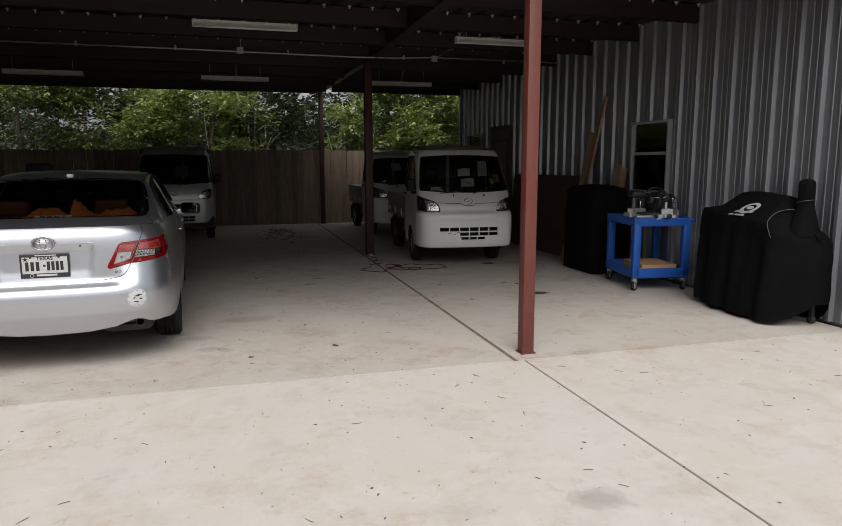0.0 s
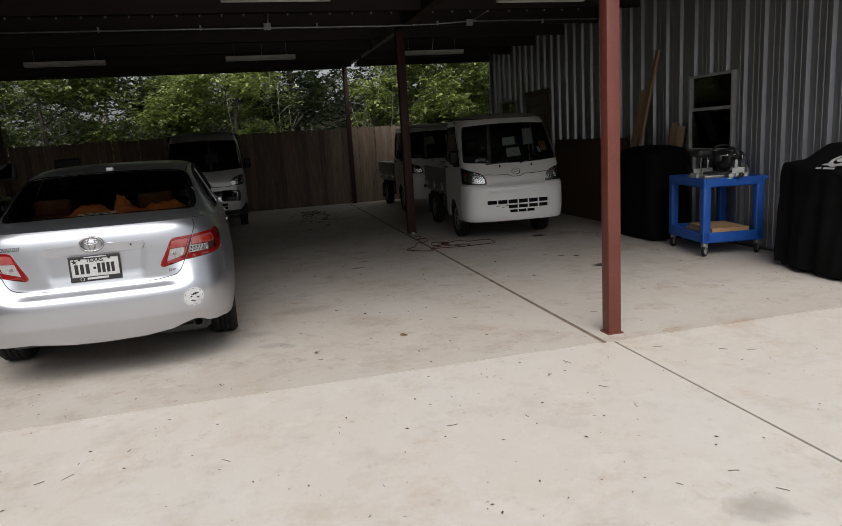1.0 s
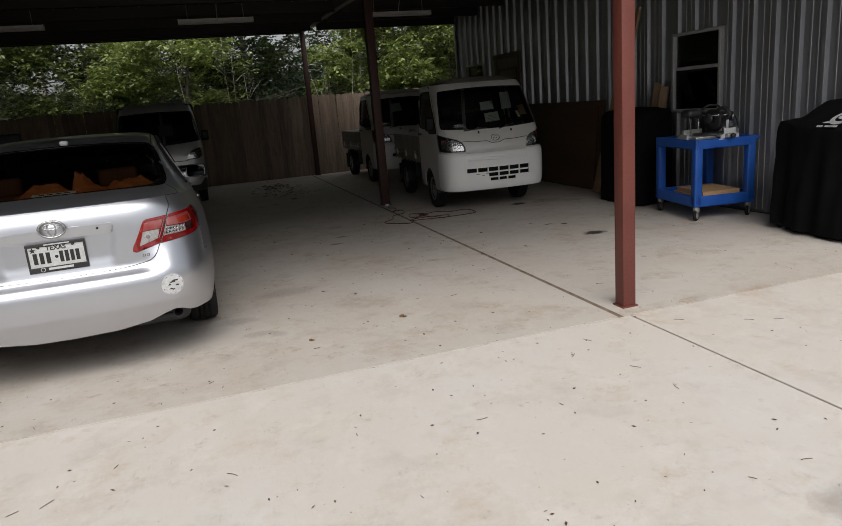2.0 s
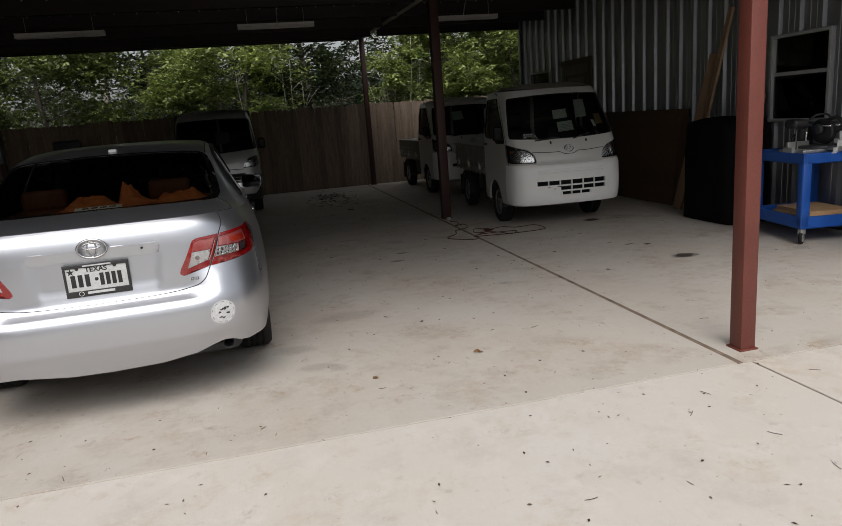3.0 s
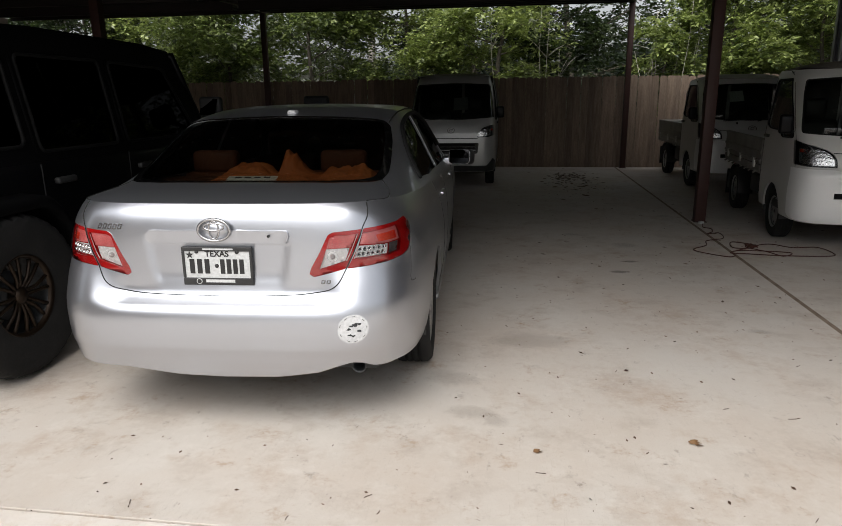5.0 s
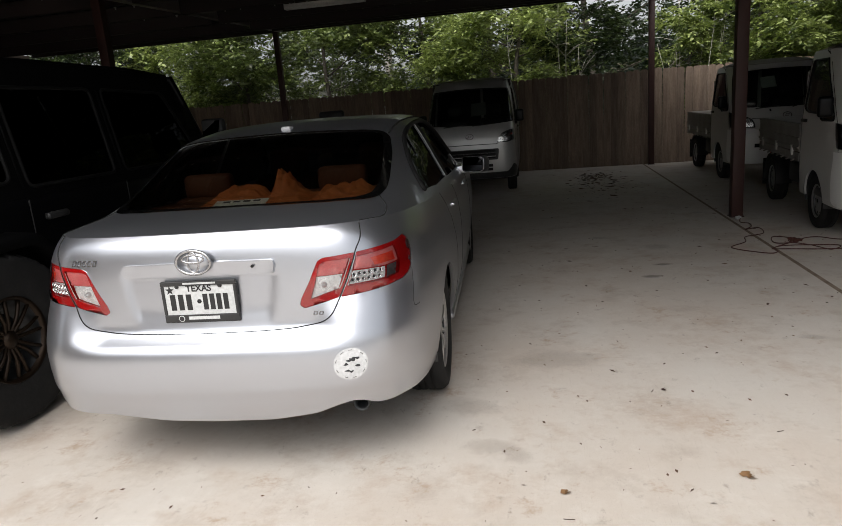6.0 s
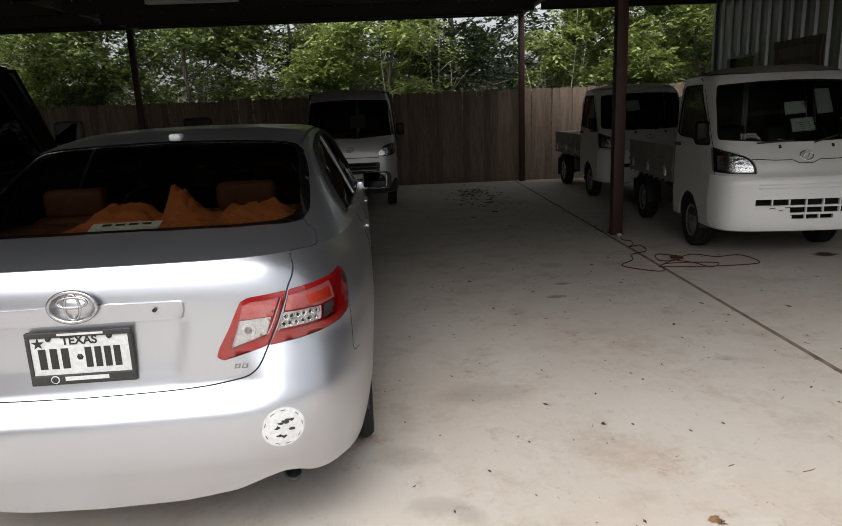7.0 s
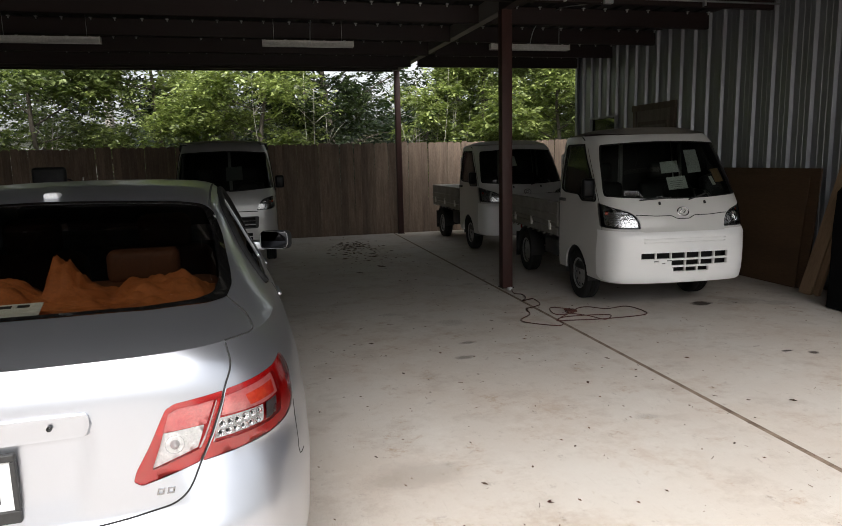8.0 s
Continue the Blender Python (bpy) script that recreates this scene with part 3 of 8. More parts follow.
for y in PUR:
    purlin(0.092, 3.235, y)
    purlin(-7.618, -0.032, y)
    purlin(-13.9, -7.742, y)
purlin(-7.618, -0.032, 11.9, 3.29)
purlin(-7.618, -0.032, 12.5, 3.33)
purlin(-13.9, -7.742, 12.5, 3.33)


def roof_sheet(name, x0, x1, y0, y1, z=3.405):
    """Ribbed roof sheet with real thickness, ribs along y."""
    bm = bmesh.new()
    prof, x = [], x0
    while x < x1:
        for dx, h in ((0, 0), (0.20, 0), (0.225, 0.03), (0.255, 0.03), (0.28, 0)):
            if x + dx <= x1:
                prof.append((x + dx, h))
        x += 0.305
    prof.append((x1, 0))
    rows = [[[bm.verts.new((px, y, z + h + t)) for px, h in prof] for y in (y0, y1)] for t in (0, 0.012)]
    for a, b in rows:
        for k in range(len(prof) - 1):
            bm.faces.new((a[k], a[k + 1], b[k + 1], b[k]))
    for k in range(len(prof) - 1):
        for e in (0, 1):
            bm.faces.new((rows[0][e][k], rows[0][e][k + 1], rows[1][e][k + 1], rows[1][e][k]))
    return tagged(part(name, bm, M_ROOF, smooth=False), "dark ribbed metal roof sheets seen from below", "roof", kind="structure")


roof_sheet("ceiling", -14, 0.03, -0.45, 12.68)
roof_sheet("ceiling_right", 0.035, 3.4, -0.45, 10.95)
# tips of the roof screws beside each purlin
sm = bmesh.new()
rnd = random.Random(4)
for y in PUR + [11.9]:
    x = -9.0
    while x < (3.2 if y < 11 else -0.1):
        if rnd.random() > 0.06:
            px = x + rnd.uniform(-0.02, 0.02)
            box(sm, (px - 0.007, y - 0.028, 3.366), (px + 0.007, y - 0.016, 3.40))
            box(sm, (px - 0.018, y - 0.040, 3.392), (px + 0.018, y - 0.006, 3.403))
        x += 0.305
tagged(part("roof_screw", sm, M_SCREW, smooth=False), "bright screw tips through the roof sheets", "screw", kind="stuff")

# ---- right wall: ribbed metal cladding on a building ----
WX = 3.25
WIN = (2.655, 3.49, 1.14, 2.10)
FWIN = (9.36, 10.31, 1.25, 2.22)
DOOR = (7.68, 8.80, 0.0, 2.32)
tagged(part("wall_right", merge(*[boxes((a, b)) for a, b in (
    ((WX + 0.06, -1.2, 0), (WX + 0.16, WIN[0], 3.5)), ((WX + 0.06, WIN[0], 0), (WX + 0.16, WIN[1], WIN[2])), ((WX + 0.06, WIN[0], WIN[3]), (WX + 0.16, WIN[1], 3.5)),
    ((WX + 0.06, WIN[1], 0), (WX + 0.16, FWIN[0], 3.5)), ((WX + 0.06, FWIN[0], 0), (WX + 0.16, FWIN[1], FWIN[2])), ((WX + 0.06, FWIN[0], FWIN[3]), (WX + 0.16, FWIN[1], 3.5)),
    ((WX + 0.06, FWIN[1], 0), (WX + 0.16, 10.86, 3.5)))]), M_INNER, smooth=False), "wall of the metal building, clad in ribbed sheets", "wall", kind="structure")
wall_right = bpy.data.objects["wall_right"]
PITCH, RIB = 0.300, 0.042


def clad(y0, y1, z0, z1):
    """One width of cladding between two heights: a tall rib and two shallow stiffeners, standing off the wall."""
    bm = bmesh.new()
    prof = [(0, 0.045), (0.006, 0.045), (0.022, 0.045 - RIB), (0.058, 0.045 - RIB), (0.074, 0.045), (0.128, 0.045), (0.134, 0.040), (0.152, 0.040), (0.158, 0.045), (0.212, 0.045), (0.218, 0.040), (0.236, 0.040), (0.242, 0.045), (PITCH, 0.045)]
    w = y1 - y0
    prof = [(p, h) for p, h in prof if p < w - 1e-4] + [(w, 0.045)]
    rows = [[bm.verts.new((h, p, z)) for p, h in prof] for z in (0, z1 - z0)]
    for k in range(len(prof) - 1):
        bm.faces.new((rows[0][k], rows[1][k], rows[1][k + 1], rows[0][k + 1]))
    return bm


cl_first = {}
ys = [0.375 + PITCH * k for k in range(-5, 36)]
for y in ys:
    cuts = sorted({y, y + PITCH} | {c for a, b, *_ in (WIN, FWIN, DOOR) for c in (a, b) if y < c < y + PITCH} | ({10.86} if y < 10.86 < y + PITCH else set()))
    for a, b in zip(cuts, cuts[1:]):
        if a >= 10.855:
            continue
        mid = (a + b) / 2
        spans = [(0.03, 3.40)]
        for p, q, lo, hi in (WIN, FWIN, DOOR):
            if p < mid < q:
                spans = [(s, e) for s, e in ((0.03, lo), (hi, 3.40)) if e - s > 0.05]
        for s, e in spans:
            key = (round(b - a, 3), round(e - s, 3), round(a - y, 3))
            if key in cl_first:
                again(cl_first[key], pose(WX, a, s))
            else:
                bm = clad(a, b, s, e) if abs(a - y) < 1e-6 else boxes(((0.045, 0, 0), (0.047, b - a, e - s)))
                cl_first[key] = part("cladding_sheet", bm, M_CLAD, wall_right, smooth=False, at=pose(WX, a, s))
# closing corner trim of the building
tagged(part("trim_corner", boxes(((WX - 0.015, 10.86, 0), (WX + 0.16, 10.875, 3.4)), ((WX - 0.015, 10.80, 0), (WX - 0.010, 10.86, 3.4)), bevel=0.002), M_CLAD, smooth=False), "folded metal corner trim of the building", "trim", kind="structure")
# rest of the building, closed
tagged(part("wall_building", boxes(((WX + 0.16, 10.74, 0), (10, 10.86, 3.5)), ((10, -1.2, 0), (10.1, 10.86, 3.5)), ((WX + 0.16, -1.2, 0), (10, -1.1, 3.5)), ((WX + 0.06, -1.2, 3.5), (10.1, 10.9, 3.6)), ((WX + 0.16, -1.1, 0.0), (10, 10.74, 0.05))), M_INNER, smooth=False), "plain outer walls of the metal building", "wall", kind="structure")


def window(name, y0, y1, z0, z1, label):
    w = thing(name, pose(WX, y0, z0), label, "window", kind="structure")
    W, H, f = y1 - y0, z1 - z0, 0.034
    part("window_frame", boxes(((-0.012, 0, 0), (0.10, f, H)), ((-0.012, W - f, 0), (0.10, W, H)), ((-0.012, f, H - f), (0.10, W - f, H)), ((-0.012, f, 0), (0.10, W - f, f)), bevel=0.003), M_WHITE, w, smooth=False)
    part("meeting_rail", boxes(((0.022, f, H * 0.53), (0.06, W - f, H * 0.53 + 0.04)), bevel=0.003), M_WHITE, w, smooth=False)
    part("pane", boxes(((0.030, f, f), (0.034, W - f, H * 0.53))), M_PANE, w, smooth=False)
    part("pane", boxes(((0.045, f, H * 0.53 + 0.04), (0.049, W - f, H - f))), M_PANE, w, smooth=False)
    return w


window("window_1", *WIN, "grey-framed sash window with dark panes in the metal wall")
window("window_2", *FWIN, "small grey-framed window near the building corner")
d = thing("door_1", pose(WX, DOOR[0], 0), "weathered brown wooden door in a heavy dark frame", "door", kind="structure")
M_DOORWOOD = surface("dark_door_wood", (0.11, 0.085, 0.067), (0.16, 0.126, 0.10), 2, 25, (0.6, 0.75), stretch=(5, 5, 0.7), bump=0.2)
M_DOORGREY = surface("grey_door_panel", (0.17, 0.145, 0.122), (0.23, 0.20, 0.17), 2, 25, (0.6, 0.75), stretch=(5, 5, 0.7), bump=0.15)
DW, DH = DOOR[1] - DOOR[0], DOOR[3]
part("door_frame", boxes(((-0.015, 0.0, 0), (0.08, 0.10, DH - 0.10)), ((-0.015, DW - 0.10, 0), (0.08, DW, DH - 0.10)), ((-0.02, -0.03, DH - 0.10), (0.08, DW + 0.03, DH)), bevel=0.005), M_DOORWOOD, d, smooth=False)
leafd = part("door_leaf", boxes(((0.0, 0.10, 0.01), (0.045, DW - 0.10, DH - 0.10)), bevel=0.003), M_DOORGREY, d, smooth=False)
for a, b, lo, hi in ((0.16, DW - 0.16, 1.15, 2.05), (0.16, DW - 0.16, 0.15, 1.05)):
    part("door_moulding", boxes(((-0.015, a, lo), (0.002, a + 0.06, hi)), ((-0.015, b - 0.06, lo), (0.002, b, hi)), ((-0.015, a + 0.06, lo), (0.002, b - 0.06, lo + 0.06)), ((-0.015, a + 0.06, hi - 0.06), (0.002, b - 0.06, hi)), bevel=0.004), M_DOORWOOD, leafd, smooth=False)
part("door_handle", lathe(bmesh.new(), [(0.0, -0.06), (0.025, -0.055), (0.03, -0.03), (0.012, -0.015), (0.012, 0.0)], 16, "x", pose(0, DW - 0.2, 1.1)), M_CHROME, leafd, "round metal door knob")

# plain walls added to hold light out from the left and behind the yard
M_PLAIN = surface("plain_dim_wall", (0.30, 0.30, 0.275), (0.38, 0.38, 0.35), 0.6, 12, (0.85, 0.95), bump=0.1)
tagged(part("wall_left", boxes(((-14.2, -1.0, 0), (-14.05, 12.6, 3.4))), M_DOORWOOD, smooth=False), "plain wall added to block light beside the parked cars", "wall", kind="structure")
tagged(part("wall_yard", boxes(((-40, -18.2, -0.1), (40, -18.0, 2.0))), M_PLAIN, smooth=False), "plain wall added to block low light across the yard", "wall", kind="structure")

# two more added walls that cut light from the front left
tagged(part("wall_left_front", boxes(((-9.1, -0.4, 0), (-8.95, 5.6, 3.38))), M_DOORWOOD, smooth=False), "plain wall added to block light beside the black off-road car", "wall", kind="structure")
tagged(part("wall_yard_left", boxes(((-10.2, -17.9, -0.1), (-10.0, -1.6, 4.0))), M_DOORWOOD, smooth=False), "plain wall added to block light beside the yard", "wall", kind="structure")

# ---- timber fence behind ----
fence = thing("fence", pose(0, 12.72, 0), "weathered grey-brown wooden privacy fence of upright boards", "fence", kind="structure")
rnd = random.Random(11)
protos = []
for k in range(5):
    bm = bmesh.new()
    w, h = 0.1445, 1.945 + rnd.uniform(-0.015, 0.015)
    lean = rnd.uniform(-0.006, 0.006)
    front = [bm.verts.new((x + lean * z, -0.009, z)) for x, z in ((0, 0), (w, 0), (w, h - 0.03), (w - 0.025, h), (0.025, h), (0, h - 0.03))]
    backv = [bm.verts.new((v.co.x, 0.009, v.co.z)) for v in front]
    bm.faces.new(front)
    bm.faces.new(backv[::-1])
    for i in range(6):
        bm.faces.new((front[i], backv[i], backv[(i + 1) % 6], front[(i + 1) % 6]))
    protos.append(bm)
firsts = [part("fence_board", bm, M_FENCE, fence, smooth=False, at=pose(-16.2 + 0.146 * i, 0, -0.05)) for i, bm in enumerate(protos)]
for i in range(5, 160):
    again(firsts[rnd.randrange(5)], pose(-16.2 + 0.146 * i + rnd.uniform(-0.004, 0.004), rnd.uniform(-0.006, 0.006), -0.05 + rnd.uniform(-0.012, 0.012), 0, rnd.uniform(-0.4, 0.4), rnd.uniform(-1.5, 1.5)))
for z in (0.3, 0.95, 1.6):
    part("fence_rail", boxes(((-16.2, 0.012, z), (7.2, 0.05, z + 0.09)), bevel=0.004), M_FENCE, fence, smooth=False)

# ---- light fittings and conduit ----
def light_fitting(x0, x1, y, z=3.0):
    L = x1 - x0
    t = thing("strip_light", pose(x0, y, z), "unlit white fluorescent strip light hung under the roof", "lamp", "strip lights")
    bm = bmesh.new()
    prof = [(-0.055, 0.0), (-0.03, 0.045), (-0.028, 0.075), (0.028, 0.075), (0.03, 0.045), (0.055, 0.0), (0.045, 0.002), (0.02, 0.035), (-0.02, 0.035), (-0.045, 0.002)]
    ends = [[bm.verts.new((x, a, b)) for a, b in prof] for x in (0, L)]
    for k in range(len(prof)):
        bm.faces.new((ends[0][k], ends[0][(k + 1) % 10], ends[1][(k + 1) % 10], ends[1][k]))
    part("housing", bm, M_TUBE, t, smooth=False)
    for x in (0, L - 0.012):
        part("end_cap", boxes(((x, -0.05, 0.002), (x + 0.012, 0.05, 0.078)), bevel=0.003), M_TUBE, t, smooth=False)
    for y2 in (-0.022, 0.022):
        part("fluorescent_tube", lathe(bmesh.new(), [(0.004, 0.012), (0.013, 0.014), (0.013, L - 0.014), (0.004, L - 0.012)], 12, "x", pose(0, y2, 0.016)), M_TUBE, t, "unlit white glass tube")
    for x in (0.15, L - 0.15):
        part("hanging_wire", tube(bmesh.new(), [(x, 0, 0.075), (x, 0, 3.40 - z)], 0.003, 6), M_GALV, t)
    return t


light_fitting(-2.56, -1.35, 3.65, 3.13)
light_fitting(0.75, 1.95, 3.85, 3.13)
light_fitting(-2.65, -1.48, 7.83, 3.02)
light_fitting(0.42, 1.60, 7.83, 3.02)
light_fitting(-5.75, -4.55, 7.83, 3.02)
con = thing("conduit", pose(0, 5.66, 3.185), "thin galvanised electrical conduit clipped along a purlin", "conduit")
part("pipe", tube(bmesh.new(), [(-7.5, 0, 0), (-3, 0, 0), (-0.3, 0, -0.01), (0.4, 0, 0.0), (1.0, 0, 0.035), (3.2, 0, 0.035)], 0.0105, 8), M_GALV, con)
for x in (-5.4, -4.2, -2.9, -1.3, 0.5, 2.2):
    part("clip", boxes(((x - 0.012, -0.016, -0.016), (x + 0.012, 0.03, 0.05)), bevel=0.003), M_GALV, con, smooth=False)
for x in (-2.0, 1.0):
    part("junction_box", boxes(((x - 0.05, -0.03, -0.03), (x + 0.05, 0.025, 0.06)), bevel=0.006), M_GALV, con, smooth=False)
for i, pts in enumerate(([(-1.98, 5.75, 3.2), (-2.0, 5.0, 3.37), (-1.95, 4.2, 3.36), (-1.95, 3.65, 3.2)], [(-2.0, 5.8, 3.2), (-2.05, 6.7, 3.36), (-2.05, 7.5, 3.3), (-2.05, 7.75, 3.04)], [(1.0, 5.75, 3.2), (1.3, 4.9, 3.36), (1.5, 4.2, 3.3), (1.35, 3.85, 3.2)], [(1.0, 5.8, 3.2), (1.0, 6.9, 3.37), (1.0, 7.6, 3.3), (1.0, 7.85, 3.04)])):
    tagged(part("cable", tube(bmesh.new(), spline(pts, n=6), 0.006, 6), M_GALV), "thin grey flex to a strip light", "cable", "light cables")

# ---- wheels ----
def wheel_parts(parent, m, R, w, rim_r, tyre_mat, rim_mat, style, tread=0):
    """A wheel as a part of its vehicle: tyre, rim. Local x points outward."""
    wh = part("wheel", lathe(bmesh.new(), [(rim_r * 0.32, -w * 0.1), (rim_r * 0.32, w * 0.15), (0.01, w * 0.16)], 20, "x"), M_BLACK, parent, at=m)
    prof = [(rim_r, -w * 0.42), (rim_r + (R - rim_r) * 0.35, -w * 0.5), (R * 0.93, -w * 0.5), (R * 0.985, -w * 0.40), (R, -w * 0.3)]
    for g in (-0.18, 0.0, 0.18):
        prof += [(R, w * (g - 0.035)), (R - 0.008, w * (g - 0.028)), (R - 0.008, w * (g + 0.028)), (R, w * (g + 0.035))]
    prof += [(R, w * 0.3), (R * 0.985, w * 0.40), (R * 0.93, w * 0.5), (rim_r + (R - rim_r) * 0.35, w * 0.5), (rim_r, w * 0.42)]
    if tread:
        # knobbly tyre: one skin whose blocks stand out between deep grooves
        prof = [(rim_r, -0.42), (rim_r + (R - rim_r) * 0.4, -0.5), (R * 0.90, -0.51)]
        cols = [(-0.51, 1), (-0.49, 2), (-0.30, 2), (-0.285, 0), (-0.25, 0), (-0.235, 3), (-0.02, 3), (0.0, 0), (0.02, 4), (0.235, 4), (0.25, 0), (0.285, 0), (0.30, 5), (0.49, 5), (0.51, 1)]
        bm = bmesh.new()
        n = tread * 4
        rings = []
        for k in range(n):
            a = k * math.tau / n
            ring = [(r, x * w) for r, x in prof]
            for x, g in cols:
                phase = (k + (0, 0, 0, 1, 2, 2)[g]) % 4
                up = g > 1 and phase < 3
                edge = g == 1 and (k % 4) < 3
                ring.append((R + (0.008 if up else -0.012 if not edge else -0.004) - 0.02 * (abs(x) > 0.45), x * w))
            ring += [(r, -x * w) for r, x in prof[::-1]]
            rings.append([bm.verts.new((x, r * math.cos(a), r * math.sin(a))) for r, x in ring])
        for k in range(n):
            a, b = rings[k], rings[(k + 1) % n]
            for i in range(len(a) - 1):
                bm.faces.new((a[i], a[i + 1], b[i + 1], b[i]))
    else:
        bm = lathe(bmesh.new(), prof, 56, "x")
    part("tyre", sharp(bm, 40), tyre_mat, wh)
    bm = bmesh.new()
    part("rim_barrel", lathe(bmesh.new(), [(rim_r * 0.97, -w * 0.42), (rim_r * 0.9, -w * 0.3), (rim_r * 0.88, w * 0.2), (rim_r * 0.93, w * 0.35)], 40, "x"), M_TOOLGREY, wh)
    lathe(bm, [(rim_r * 0.93, w * 0.35), (rim_r * 0.96, w * 0.38), (rim_r * 1.02, w * 0.44), (rim_r * 1.035, w * 0.42), (rim_r * 0.98, w * 0.38)], 48, "x")
    if style == "steel":
        prof = [(rim_r * 0.95, w * 0.30), (rim_r * 0.85, w * 0.22), (rim_r * 0.72, w * 0.26), (rim_r * 0.5, w * 0.33), (rim_r * 0.36, w * 0.28), (rim_r * 0.3, w * 0.34), (0.02, w * 0.36)]
        lathe(bm, prof, 40, "x")
        holes = bmesh.new()
        for k in range(10):
            rot = Matrix.Rotation(k * math.tau / 10, 4, "X")
            lathe(holes, [(0.001, 0.004), (rim_r * 0.085, 0.003), (rim_r * 0.095, -0.01)], 12, "x", rot @ pose(w * 0.245, 0, rim_r * 0.74))
        part("rim", sharp(bm, 40), rim_mat, wh)
        part("vent_hole", holes, M_GAP, wh)
    else:
        n = 5 if style == "five" else 8
        for k in range(n):
            rot = Matrix.Rotation(k * math.tau / n, 4, "X")
            for off in ((-0.11, 0.11) if style == "five" else (-0.07, 0.07)):
                pts = [(w * 0.30, off * rim_r * 0.6, rim_r * 0.16), (w * 0.36, off * rim_r * 1.0, rim_r * 0.5), (w * 0.34, off * rim_r * 2.2, rim_r * 0.94)]
                tube(bm, [rot @ Vector(p) for p in spline(pts, n=4)], rim_r * (0.055 if style == "five" else 0.05), 6)
        lathe(bm, [(0.001, w * 0.40), (rim_r * 0.14, w * 0.39), (rim_r * 0.22, w * 0.34), (rim_r * 0.24, w * 0.2)], 24, "x")
        part("rim", sharp(bm, 40), rim_mat, wh)
        lathe_b = lathe(bmesh.new(), [(rim_r * 0.62, w * 0.05), (rim_r * 0.62, w * 0.12), (rim_r * 0.2, w * 0.12)], 32, "x")
        part("brake_disc", lathe_b, M_TOOLGREY, wh)
    return wh


def arch_lining(x0, x1, y, z, r):
    """The dark inner skin of a wheel arch, over the wheel from axle height up."""
    bm = bmesh.new()
    rows = []
    for t in np.linspace(math.radians(-8), math.radians(188), 24):
        rows.append([bm.verts.new((x, y + q * math.cos(t), z + q * math.sin(t))) for x, q in ((x0, r * 0.5), (x0, r), (x1, r))])
    for a, b in zip(rows, rows[1:]):
        for k in range(2):
            bm.faces.new((a[k], a[k + 1], b[k + 1], b[k]))
    return sharp(bm, 40)


class Shell:
    """A body side wall: a plan line (half of it, from the nose or tail round to the flank) pushed in and out by height.
    Points are given by a, the way round the plan from the middle (signed), and z."""

    def __init__(self, plan, push, width, reach, feature=None):
        pts = np.array(spline(plan, n=10))
        seg = np.r_[0, np.cumsum(np.linalg.norm(np.diff(pts, axis=0), axis=1))]
        self.s, self.px, self.py, self.half = seg, pts[:, 0], pts[:, 1], seg[-1]
        self.push, self.width, self.reach, self.feature = push, width, reach, feature

    def at(self, a, z, lift=0.0):
        s = abs(a)
        x, y = np.interp(s, self.s, self.px), np.interp(s, self.s, self.py)
        w = interp(z, *self.width)
        k = 1 - smooth01(y, self.reach[0], self.reach[1])
        yy = y + interp(z, *self.push) * k
        if self.feature:
            yy += self.feature(a, z) * k
        xx = x * w
        return Vector((math.copysign(xx, a) if a else 0.0, yy, z))

    def a_of_x(self, x, z=0.6):
        w = interp(z, *self.width)
        n = int(np.argmax(self.px))
        return float(np.interp(abs(x) / w, self.px[: n + 1], self.s[: n + 1])) * (1 if x >= 0 else -1)

    def a_of_y(self, y):
        return float(np.interp(y, self.py, self.s))

    def normal(self, a, z):
        e = 0.004
        n = (self.at(a + e, z) - self.at(a - e, z)).cross(self.at(a, z + e) - self.at(a, z - e))
        return n.normalized()

    def line(self, pts, r, lift=0.0, closed=False, n=6, bm=None):
        out = []
        for a, z in pts:
            out.append(self.at(a, z) + self.normal(a, z) * lift)
        return tube(bm or bmesh.new(), out, r, n, closed)

    def over(self, lift):
        def fn(a, z):
            return self.at(a, z) + self.normal(a, z) * lift
        return fn


